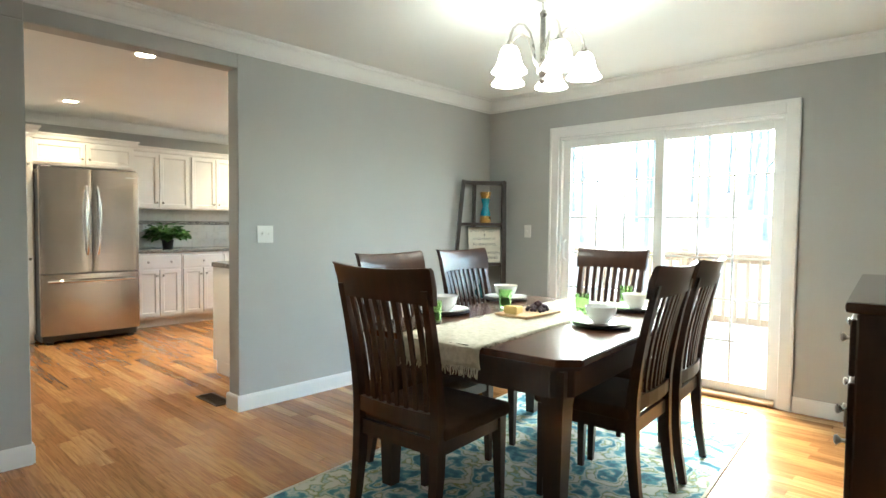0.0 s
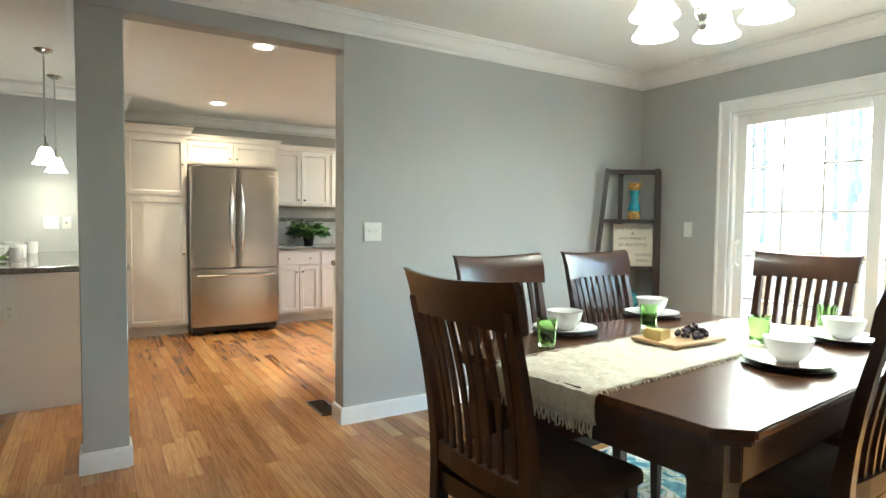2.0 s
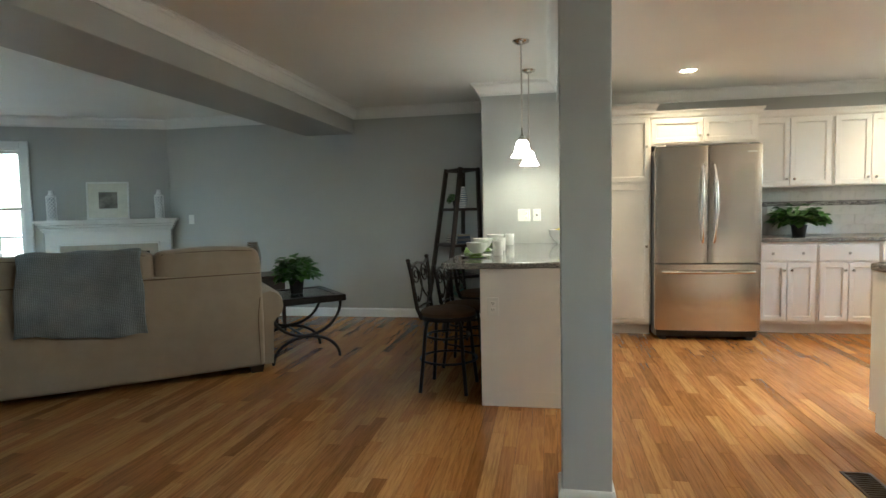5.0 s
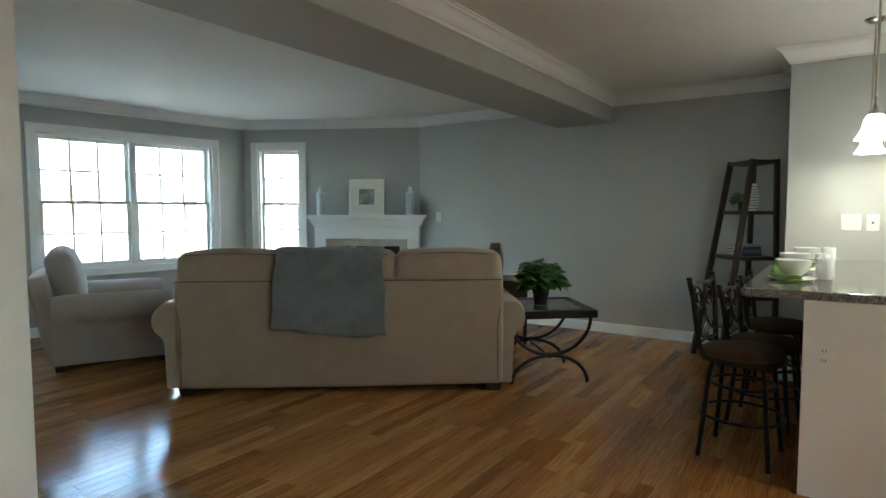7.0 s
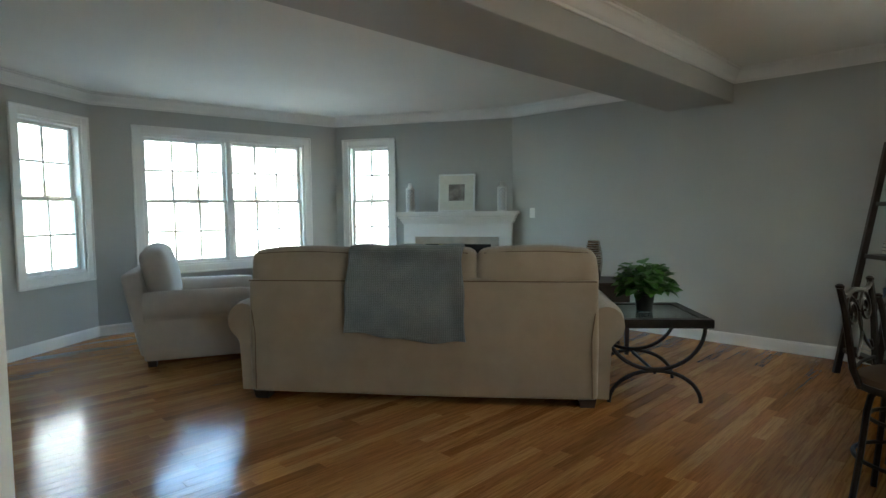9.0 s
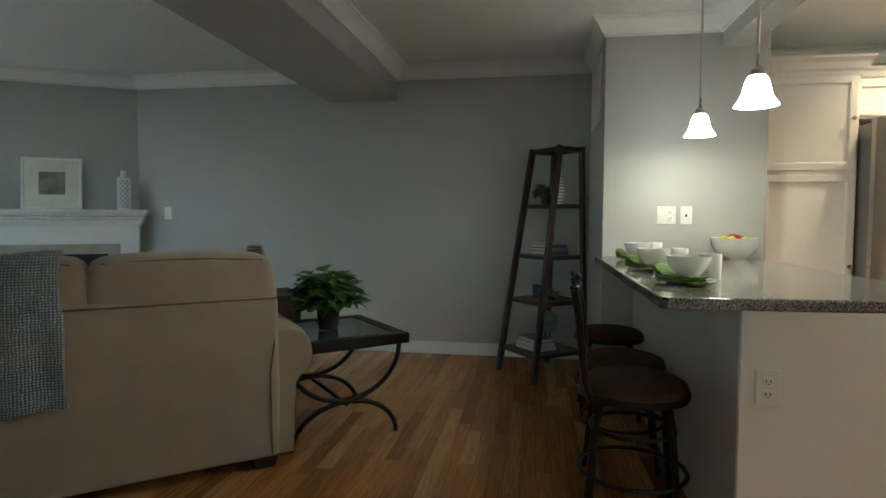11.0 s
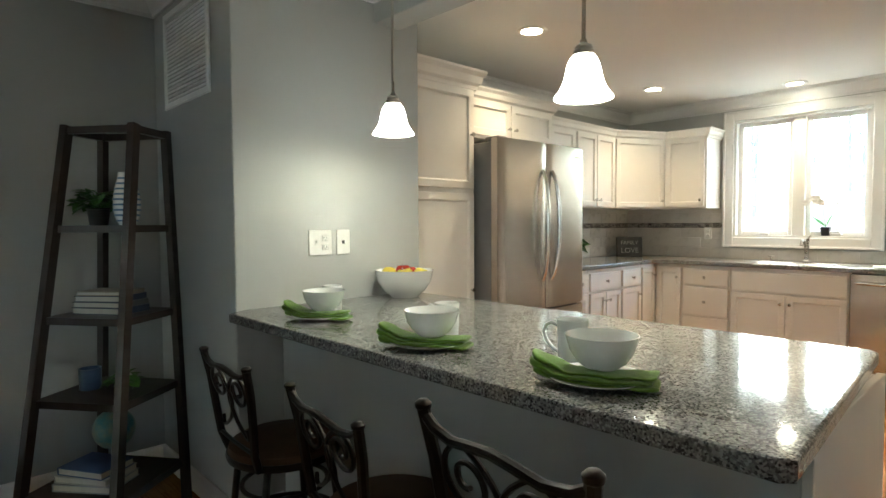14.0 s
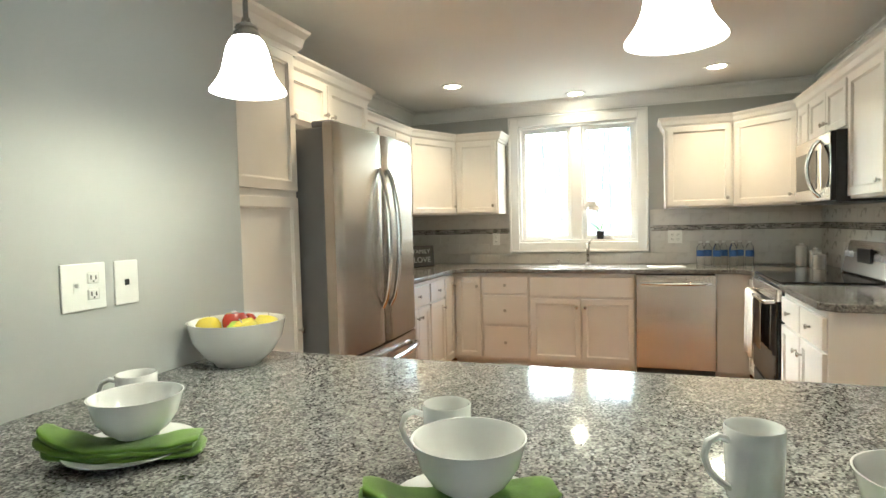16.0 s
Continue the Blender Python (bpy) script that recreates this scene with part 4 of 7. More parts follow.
def splash(name, m, n, label, z0=0.915, z1=1.40, skip=None):
    """Tiles over a length n; local x along, face to -y."""
    s = thing(name, m, label, "backsplash", kind="structure")
    skip = skip or (99, 99)
    bm = bmesh.new()
    segs = [(0, min(n, skip[0]))] + ([(skip[1], n)] if skip[1] < n else [])
    for a, b in segs:
        box(bm, a, b, -0.004, -0.0005, z0, z1)
    if skip[0] < n:
        box(bm, skip[0], skip[1], -0.004, -0.0005, z0, 1.015)
    part("grout", bm, M_grout, s)
    shared = {}
    for row, (lo, hi, off) in enumerate(((0.917, 1.012, 0.0), (1.015, 1.112, 0.1), (1.115, 1.206, 0.0), (1.262, 1.355, 0.1), (1.358, z1, 0.0))):
        if hi - lo < 0.02:
            continue
        x = -off
        while x < n:
            a, b = max(0, x), min(n, x + 0.30)
            x += 0.303
            cut = [(a, b)]
            if row > 0 and b > skip[0] and a < skip[1]:
                cut = [(a, min(b, skip[0])), (max(a, skip[1]), b)]
            for a2, b2 in cut:
                if b2 - a2 < 0.012:
                    continue
                key = (round(b2 - a2, 3), round(hi - lo, 3))
                if key not in shared:
                    shared[key] = mesh_of("tile", bx(0, key[0], -0.009, -0.0035, 0, key[1], 0.0015), M_tile)
                o = new("tile", shared[key])
                o.parent = s
                o.location = (a2, 0, lo)
    V, F = [], []
    r = random.Random(3)
    for k in range(4):
        x = -r.random() * 0.03
        lo = 1.209 + k * 0.0125
        while x < n:
            w = r.choice((0.02, 0.03, 0.045))
            a, b = max(0, x), min(n, x + w - 0.0015)
            if b - a > 0.004 and not (b > skip[0] and a < skip[1]):
                q = len(V)
                V += [(a, -0.004, lo), (b, -0.004, lo), (b, -0.004, lo + 0.011), (a, -0.004, lo + 0.011), (a, -0.0085, lo), (b, -0.0085, lo), (b, -0.0085, lo + 0.011), (a, -0.0085, lo + 0.011)]
                F += [(q + 4, q + 5, q + 6, q + 7), (q, q + 1, q + 5, q + 4), (q + 1, q + 2, q + 6, q + 5), (q + 2, q + 3, q + 7, q + 6), (q + 3, q, q + 4, q + 7)]
            x += w
    me = bpy.data.meshes.new("mosaic_band")
    me.from_pydata(V, [], F)
    me.materials.append(M_mosaic)
    o = new("mosaic_band", me)
    o.parent = s
    tagged(o, "dark glass mosaic strip", kind="stuff")


# ---- appliances ----
def fridge():
    f = thing("refrigerator", pose(-6.12, 1.039, 0, 0, 0, 90), "stainless steel french-door refrigerator with bottom freezer", "refrigerator")
    w, h = 0.905, 1.775
    part("body", bx(0.004, w - 0.004, 0.012, 0.72, 0.03, h - 0.02, 0.006), M_steel_dark, f, "dark grey side casing")
    part("grille", bx(0.02, w - 0.02, 0.0, 0.06, 0.025, 0.10, 0.004), M_black, f, "black toe grille")
    for x in (0.05, w - 0.11):
        part("foot", bx(x, x + 0.06, -0.01, 0.10, 0.0, 0.03, 0.004), M_black, f)

    def bowed(x0, x1, z0, z1, depth=0.065, bow=0.018):
        bm = bmesh.new()
        n = 12
        fr = []
        for i in range(n + 1):
            x = x0 + (x1 - x0) * i / n
            u = (x / w) * 2 - 1
            e = 0.010 * (max(0, 1 - min(x - x0, x1 - x) / 0.02)) ** 2
            fr.append((x, -depth * 0.72 - bow * (1 - u * u) + e))
        pts = fr + [(x1, 0.01), (x0, 0.01)]
        lo = [bm.verts.new((x, y, z0)) for x, y in pts]
        hi = [bm.verts.new((x, y, z1)) for x, y in pts]
        bm.faces.new(lo)
        bm.faces.new(hi)
        for i in range(len(pts)):
            bm.faces.new((lo[i], lo[(i + 1) % len(pts)], hi[(i + 1) % len(pts)], hi[i]))
        bmesh.ops.bevel(bm, geom=[e for e in bm.edges if abs(e.verts[0].co.z - e.verts[1].co.z) < 1e-6 and e.verts[0].co.y < 0 and e.verts[1].co.y < 0], offset=0.006, segments=2, affect="EDGES")
        return bm
    for k, (a, b) in enumerate(((0.0, w / 2 - 0.003), (w / 2 + 0.003, w))):
        d = part("door", bowed(a, b, 0.715, h), M_steel, f, smooth=True)
        x = w / 2 + (0.048 if k else -0.048)
        hb = bmesh.new()
        pts = []
        for i in range(17):
            u = i / 16
            pts.append((x + (0.012 if k else -0.012) * math.sin(math.pi * u), -0.066 - 0.055 * math.sin(math.pi * u) ** 0.55, 0.90 + 0.70 * u))
        tube(hb, pts, [0.011 + 0.004 * math.sin(math.pi * i / 16) for i in range(17)], 10)
        part("handle", hb, M_chrome, d, "curved polished handle", smooth=True)
    dr = part("freezer_drawer", bowed(0.0, w, 0.095, 0.705), M_steel, f, smooth=True)
    hb = bmesh.new()
    pts = [(0.06 + (w - 0.12) * i / 16, -0.070 - 0.05 * math.sin(math.pi * i / 16) ** 0.5, 0.635) for i in range(17)]
    tube(hb, pts, 0.014, 10)
    part("handle", hb, M_chrome, dr, "curved polished handle", smooth=True)
    for x in (0.02, w - 0.10):
        part("hinge_cover", bx(x, x + 0.08, -0.03, 0.08, h - 0.018, h + 0.012, 0.006), M_steel_dark, f)
    part("badge", bx(w - 0.13, w - 0.05, -0.058, -0.05, h - 0.075, h - 0.06, 0.001), M_chrome, f, "small chrome badge bar")


fridge()


def dishwasher():
    d = thing("dishwasher", pose(-4.858, BF - 0.012, 0), "stainless steel dishwasher built in under the worktop", "dishwasher")
    w = 0.594
    part("body", bx(0.004, w - 0.004, 0.03, 0.57, 0.10, 0.872), M_black, d)
    part("toe_board", bx(0.004, w - 0.004, 0.06, 0.10, 0.0, 0.10), M_black, d)
    dd = part("door", bx(0, w, -0.02, 0.03, 0.115, 0.868, 0.006, 2), M_steel, d)
    hb = bmesh.new()
    tube(hb, [(0.04 + (w - 0.08) * i / 12, -0.022 - 0.04 * math.sin(math.pi * i / 12) ** 0.4, 0.80) for i in range(13)], 0.012, 10)
    part("handle", hb, M_chrome, dd, "polished bar handle", smooth=True)


dishwasher()


def kitchen_range():
    r = thing("range", E(3.397, XF - 0.005), "black and steel electric range with a glass top", "range")
    w = 0.762
    part("body", bx(0.004, w - 0.004, 0.0, 0.60, 0.02, 0.90, 0.004), M_black, r)
    part("cooktop", bx(0, w, -0.02, 0.56, 0.90, 0.925, 0.006, 2), M_blackglass, r, "glossy black glass cooktop")
    d = part("oven_door", bx(0.01, w - 0.01, -0.035, 0.0, 0.26, 0.80, 0.008, 2), M_blackglass, r, "black glass oven door")
    part("door_trim", bx(0.01, w - 0.01, -0.037, -0.001, 0.80, 0.885, 0.006), M_steel, r, "steel trim above the oven door")
    hb = bmesh.new()
    tube(hb, [(0.05, -0.036, 0.80), (0.05, -0.085, 0.80), (0.09, -0.09, 0.80), (w - 0.09, -0.09, 0.80), (w - 0.05, -0.085, 0.80), (w - 0.05, -0.036, 0.80)], 0.014, 10)
    part("handle", hb, M_chrome, d, "steel bar handle", smooth=True)
    part("drawer", bx(0.01, w - 0.01, -0.03, 0.0, 0.05, 0.245, 0.006), M_black, r)
    g = bmesh.new()
    box(g, 0, w, 0.50, 0.60, 0.925, 1.14, 0.012, Matrix.Identity(4), 2)
    for v in g.verts:
        if v.co.z > 1.0 and v.co.y < 0.55:
            v.co.y += 0.05
    part("backguard", g, M_steel, r, "steel control panel")
    part("display", bx(0.27, 0.49, 0.513, 0.53, 1.01, 1.10, 0.003), M_blackglass, r)
    for x in (0.07, 0.15, 0.60, 0.69):
        k = bmesh.new()
        lathe(k, [(0, 0), (0.021, 0), (0.019, 0.022), (0, 0.024)], 16, m=Matrix.Translation((x, 0.525, 1.055)) @ Matrix.Rotation(math.pi / 2, 4, "X"))
        part("knob", k, M_porcelain, r, "white control knob")


kitchen_range()


def microwave():
    m = thing("microwave", E(YN - 0.992, XKE - 0.41), "stainless over-the-range microwave under the cabinet", "microwave")
    w = 0.758
    part("body", bx(0, w, 0.02, 0.40, 1.385, 1.785, 0.004), M_black, m)
    part("door", bx(0.0, 0.575, -0.01, 0.02, 1.395, 1.78, 0.005, 2), M_steel, m)
    part("door_glass", bx(0.04, 0.50, -0.013, -0.009, 1.47, 1.70, 0.004), M_blackglass, m, "dark glass door window")
    part("control_panel", bx(0.58, w, -0.01, 0.02, 1.395, 1.78, 0.005, 2), M_blackglass, m, "black glass control panel")
    part("trim_strip", bx(0.58, w, -0.012, -0.009, 1.40, 1.47, 0.002), M_steel, m)
    part("top_strip", bx(0.58, w, -0.012, -0.009, 1.71, 1.775, 0.002), M_steel, m)
    hb = bmesh.new()
    tube(hb, [(0.565 - 0.02 * math.sin(math.pi * i / 12), -0.012 - 0.06 * math.sin(math.pi * i / 12) ** 0.6, 1.42 + 0.33 * i / 12) for i in range(13)], 0.012, 10)
    part("handle", hb, M_chrome, m, "curved polished handle", smooth=True)
    part("vent_grille", bx(0.05, w - 0.05, 0.05, 0.35, 1.378, 1.386), M_steel_dark, m)


microwave()

# sink and tap
snk = thing("sink", None, "steel sink set into the worktop", "sink")
bm = bmesh.new()
lathe(bm, [(0.0, 0.0), (0.30, 0.0), (0.305, 0.004), (0.29, 0.006), (0.28, 0.004), (0.27, 0.0025), (0, 0.002)], 32, m=Matrix.Translation((-5.29, 3.93, 0.9145)) @ Matrix.Diagonal((1, 0.62, 1, 1)))
part("basin_rim", bm, M_steel, snk, smooth=True)
tap = thing("tap", Matrix.Translation((-5.27, 4.16, 0.915)), "brushed nickel kitchen tap behind the sink", "tap")
bm = turned([(0, 0), (0.03, 0), (0.028, 0.012), (0.018, 0.02), (0.016, 0.12), (0.019, 0.16), (0, 0.165)], 18)
part("body", bm, M_nickel, tap, smooth=True)
bm = bmesh.new()
tube(bm, [(0, 0, 0.10), (0, -0.05, 0.16), (0, -0.11, 0.19), (0, -0.16, 0.185), (0, -0.175, 0.15)], 0.012, 10)
part("spout", bm, M_nickel, tap, smooth=True)
bm = bmesh.new()
tube(bm, [(0, 0, 0.16), (0.005, 0.01, 0.19), (0.02, -0.02, 0.215), (0.04, -0.06, 0.23)], [0.017, 0.014, 0.008, 0.006], 10)
part("handle", bm, M_nickel, tap, smooth=True)
sp = thing("soap_dispenser", Matrix.Translation((-5.52, 4.06, 0.915)), "small nickel soap dispenser beside the sink", "dispenser")
part("body", turned([(0, 0), (0.022, 0), (0.02, 0.01), (0.008, 0.014), (0.008, 0.04), (0.03, 0.045), (0.028, 0.052), (0, 0.054)], 16), M_nickel, sp, smooth=True)


# ---- recessed lamps and pendants ----
def can_light(x, y, k):
    c = thing("recessed_light", Matrix.Translation((x, y, CEIL)), "round white recessed ceiling lamp, lit", "ceiling light", group="kitchen recessed lights")
    part("trim_ring", turned([(0.062, -0.001), (0.095, -0.001), (0.094, -0.008), (0.075, -0.011), (0.062, -0.006)], 28), M_trim, c, smooth=True)
    part("bulb", turned([(0, -0.004), (0.066, -0.004), (0.066, -0.002), (0, -0.002)], 24), M_can, c, "glowing lamp face")
    l = new("spot", bpy.data.lights.new("spot", "SPOT"))
    l.data.energy, l.data.color, l.data.spot_size, l.data.spot_blend, l.data.shadow_soft_size = k, (1.0, 0.69, 0.43), radians(112), 0.9, 0.06
    l.matrix_world = Matrix.Translation((x, y, CEIL - 0.03))


for x, y in ((-3.79, 1.21), (-6.04, 1.31), (-6.26, 3.32), (-5.35, 4.02), (-4.27, 3.56)):
    can_light(x, y, 2.35)

BELL = [(0.026, 0.140), (0.034, 0.137), (0.043, 0.126), (0.051, 0.108), (0.056, 0.088), (0.060, 0.068), (0.065, 0.050), (0.073, 0.033), (0.084, 0.017), (0.093, 0.005), (0.094, 0.0), (0.089, 0.001), (0.080, 0.014), (0.069, 0.031), (0.061, 0.049), (0.056, 0.068), (0.052, 0.088), (0.047, 0.106), (0.039, 0.122), (0.026, 0.132)]


def bulb_light(at, k, color=(1.0, 0.86, 0.68)):
    l = new("bulb_light", bpy.data.lights.new("bulb_light", "POINT"))
    l.data.energy, l.data.color, l.data.shadow_soft_size = k, color, 0.03
    l.location = at


def pendant(x, y, zb):
    p = thing("pendant_lamp", Matrix.Translation((x, y, zb)), "nickel pendant lamp with a white bell glass shade, lit", "pendant lamp", group="pendants over the peninsula")
    part("shade", turned([(r * 0.89, z * 0.89) for r, z in BELL], 32), M_shade, p, "white bell glass shade", smooth=True)
    part("socket", turned([(r * 0.89, z * 0.89) for r, z in ((0, 0.185), (0.010, 0.185), (0.012, 0.174), (0.026, 0.166), (0.029, 0.160), (0.024, 0.157), (0.024, 0.151), (0.033, 0.149), (0.036, 0.141), (0.035, 0.134), (0.022, 0.130), (0, 0.130))], 20), M_nickel, p, smooth=True)
    part("rod", turned([(0, 0.16), (0.006, 0.16), (0.006, CEIL - zb - 0.02), (0, CEIL - zb - 0.02)], 10), M_nickel, p)
    part("canopy", turned([(0, CEIL - zb - 0.03), (0.02, CEIL - zb - 0.028), (0.055, CEIL - zb - 0.012), (0.062, CEIL - zb), (0, CEIL - zb)], 24), M_nickel, p, smooth=True)
    bulb_light((x, y, zb + 0.012), 0.36)


pendant(-5.649, -0.084, 1.622)
pendant(-4.755, -0.107, 1.617)

splash("backsplash_north", pose(XW, YN, 0), XKE - XW, "ivory tile backsplash with a dark mosaic band", skip=(-6.0 - XW, -4.735 - XW))
splash("backsplash_west", W(2.02, XW), YN - 2.02, "ivory tile backsplash with a dark mosaic band")
splash("backsplash_east", E(YN, XKE), YN - 1.80, "ivory tile backsplash with a dark mosaic band")


# ---- dining room ----
def arc(p0, p1, p2, n):
    """Points on the quadratic bend p0-p1-p2."""
    a, b, c = Vector(p0), Vector(p1), Vector(p2)
    return [a * (1 - t) ** 2 + b * 2 * t * (1 - t) + c * t * t for t in [i / n for i in range(n + 1)]]


def dining_chair():
    c = thing("dining_chair", None, "dark-stained slat-back dining chair with a brown padded seat", "chair", "chairs round the table")
    hw = 0.226

    def back_y(z):
        return -0.21 - 0.115 * ((z - 0.45) / 0.62) ** 1.6 if z > 0.45 else -0.21 - 0.05 * ((0.45 - z) / 0.45) ** 2
    zs = [0.0, 0.15, 0.3, 0.45, 0.55, 0.65, 0.75, 0.85, 0.93, 1.0]
    for sx in (-1, 1):
        bm = bar(bmesh.new(), [(sx * (hw - 0.02 + 0.012 * max(0, (z - 0.5) / 0.5)), back_y(z), z) for z in zs], [0.030, 0.034, 0.038, 0.040, 0.038, 0.036, 0.034, 0.032, 0.030, 0.028], [0.034, 0.04, 0.046, 0.050, 0.044, 0.038, 0.034, 0.030, 0.026, 0.022], (0, 1, 0))
        part("leg", bm, M_darkwood, c)
    for sx in (-1, 1):
        bm = bar(bmesh.new(), [(sx * (hw - 0.015), 0.205, 0.0), (sx * (hw - 0.018), 0.20, 0.22), (sx * (hw - 0.02), 0.195, 0.43)], [0.026, 0.036, 0.046], [0.026, 0.036, 0.046], (0, 1, 0))
        part("leg", bm, M_darkwood, c)
    # crest rail: bowed in plan, flared at the ends
    bm = bmesh.new()
    n = 14
    rings = []
    for i in range(n + 1):
        u = i / n * 2 - 1
        x = u * (hw + 0.018)
        dy = -0.035 * (1 - u * u) + 0.012
        lo, hi = 0.945 + 0.006 * (1 - u * u), 1.070 + 0.012 * u * u
        ring = []
        for z, off, th in ((lo, 0.0, 0.024), ((lo + hi) / 2, -0.012, 0.026), (hi - 0.012, -0.030, 0.022), (hi, -0.042, 0.018)):
            ring.append((x * (1 + 0.03 * (z - lo) / (hi - lo)), back_y(0.95) + dy + off, z, th))
        rings.append(ring)
    rows = []
    for ring in rings:
        fr = [bm.verts.new((x, y + th / 2, z)) for x, y, z, th in ring]
        bk = [bm.verts.new((x, y - th / 2, z)) for x, y, z, th in ring]
        rows.append(fr + bk[::-1])
    for a, b in zip(rows, rows[1:]):
        for k in range(8):
            bm.faces.new((a[k], a[(k + 1) % 8], b[(k + 1) % 8], b[k]))
    bm.faces.new(rows[0])
    bm.faces.new(rows[-1][::-1])
    part("crest_rail", bm, M_darkwood, c, smooth=True)
    bm = bar(bmesh.new(), [(x, -0.215 - 0.02 * (1 - (x / hw) ** 2), 0.505) for x in (-0.2, -0.1, 0, 0.1, 0.2)], 0.024, 0.06)
    part("back_rail", bm, M_darkwood, c)
    for i in range(8):
        u = (i + 0.5) / 8 * 2 - 1
        pts = []
        for k in range(9):
            z = 0.50 + 0.465 * k / 8
            pts.append((u * (0.175 + 0.018 * k / 8), back_y(z) - 0.022 * (1 - u * u) + 0.006 * math.sin(math.pi * k / 8), z))
        part("slat", bar(bmesh.new(), pts, [0.015 + 0.010 * k / 8 for k in range(9)], 0.010, (0, 1, 0)), M_darkwood, c)
    bm = bmesh.new()
    box(bm, -hw + 0.03, hw - 0.03, 0.185, 0.208, 0.375, 0.435)
    box(bm, -hw + 0.03, hw - 0.03, -0.22, -0.20, 0.375, 0.435)
    for sx in (-1, 1):
        box(bm, sx * (hw - 0.032), sx * (hw - 0.010), -0.2, 0.19, 0.376, 0.434)
    part("seat_frame", bm, M_darkwood, c)
    bm = bx(-hw - 0.012, hw + 0.012, -0.205, 0.235, 0.432, 0.485, 0.022, 3)
    for v in bm.verts:
        if v.co.z > 0.47:
            v.co.z += 0.010 * (1 - (v.co.x / 0.25) ** 2)
        if v.co.y > 0.1:
            v.co.x *= 1.03
    part("seat", bm, M_seat, c, "brown suede seat pad", smooth=True)
    return c


# facing: degrees turned about z; the seat's front is local +y
CH = [(-1.03, 1.34, 4), (-0.62, 2.06, 94), (-0.655, 2.585, 96), (-1.41, 1.745, -86), (-1.475, 2.42, -85), (-1.20, 3.02, 184)]
first = dining_chair()
first.matrix_world = pose(CH[0][0], CH[0][1], 0, 0, 0, CH[0][2])
for x, y, r in CH[1:]:
    copy_thing(first, pose(x, y, 0.008, 0, 0, r))
first.location.z = 0.008

TX0, TX1, TY0, TY1 = -1.58, -0.46, 1.34, 2.97
SKEW = Matrix.Translation((-1.02, 2.15, 0)) @ Matrix.Rotation(radians(5), 4, "Z") @ Matrix.Translation((1.02, -2.15, 0))
table = thing("dining_table", SKEW, "dark walnut-stained dining table with clipped corners", "table")
c = 0.07


def clipped(z0, z1, inset, bevel):
    bm = bmesh.new()
    x0, x1, y0, y1 = TX0 + inset, TX1 - inset, TY0 + inset, TY1 - inset
    pts = [(x0 + c, y0), (x1 - c, y0), (x1, y0 + c), (x1, y1 - c), (x1 - c, y1), (x0 + c, y1), (x0, y1 - c), (x0, y0 + c)]
    f = bm.faces.new([bm.verts.new((x, y, z1)) for x, y in pts])
    r = bmesh.ops.extrude_face_region(bm, geom=[f])
    for v in r["geom"]:
        if isinstance(v, bmesh.types.BMVert):
            v.co.z = z0
    if bevel:
        bmesh.ops.bevel(bm, geom=bm.edges[:], offset=bevel, segments=2, affect="EDGES")
    return bm


part("tabletop", clipped(0.735, 0.762, 0, 0.006), M_tablewood, table, "polished walnut-stained top")
part("edge_moulding", clipped(0.715, 0.736, 0.015, 0.004), M_darkwood, table)
part("apron", clipped(0.60, 0.716, 0.06, 0.003), M_darkwood, table)
for x in (TX0 + 0.13, TX1 - 0.13):
    for y in (TY0 + 0.13, TY1 - 0.13):
        bm = bar(bmesh.new(), [(x, y, 0.008), (x, y, 0.30), (x, y, 0.56), (x, y, 0.60), (x, y, 0.70)], [0.058, 0.075, 0.088, 0.10, 0.10], [0.058, 0.075, 0.088, 0.10, 0.10], (0, 1, 0))
        part("leg", bm, M_darkwood, table)

# woven runner with fringe, hanging over the near end
M_runner = mat("cream_woven_cotton", (0.76, 0.72, 0.61), 0.95, 0, 0.12, 40, 0.8, 240, color2=(0.56, 0.52, 0.42), bump_dist=0.006)
bm = bmesh.new()
rx, rw = -1.06, 0.205
prof = [(TY1 + 0.012, 0.62), (TY1 + 0.012, 0.70), (TY1 + 0.008, 0.755), (TY1 - 0.02, 0.768)] + [(TY1 - 0.05 - (TY1 - TY0 - 0.1) * i / 60, 0.768) for i in range(61)] + [(TY0 + 0.02, 0.768), (TY0 - 0.008, 0.757), (TY0 - 0.014, 0.735), (TY0 - 0.018, 0.70), (TY0 - 0.014, 0.675)]
rows = []
for k, (y, z) in enumerate(prof):
    rows.append([bm.verts.new((rx + (i / 16 * 2 - 1) * rw + 0.004 * math.sin(k * 1.3), y, z + 0.0045 * math.sin(k * 1.57) * math.cos(i * 0.785 + (k // 4 % 2) * 1.57) + 0.002 * math.sin(i * 2.1 + k))) for i in range(17)])
for a, b in zip(rows, rows[1:]):
    for i in range(16):
        bm.faces.new((a[i], a[i + 1], b[i + 1], b[i]))
runner = thing("table_runner", SKEW, "cream woven cotton table runner with fringed edges", "table runner")
rn = part("cloth", bm, M_runner, runner, smooth=True)
sol = rn.modifiers.new("thick", "SOLIDIFY")
sol.thickness = 0.006
bm = bmesh.new()
r7 = random.Random(7)
for sx in (-1, 1):
    for i in range(110):
        y = TY0 + (TY1 - TY0) * (i + 0.5) / 110
        n = r7.uniform(0.012, 0.026)
        tube(bm, [(rx + sx * (rw - 0.004), y, 0.768), (rx + sx * (rw + n * 0.5), y + r7.uniform(-0.003, 0.003), 0.769), (rx + sx * (rw + n), y + r7.uniform(-0.006, 0.006), 0.7645)], 0.0022, 4)
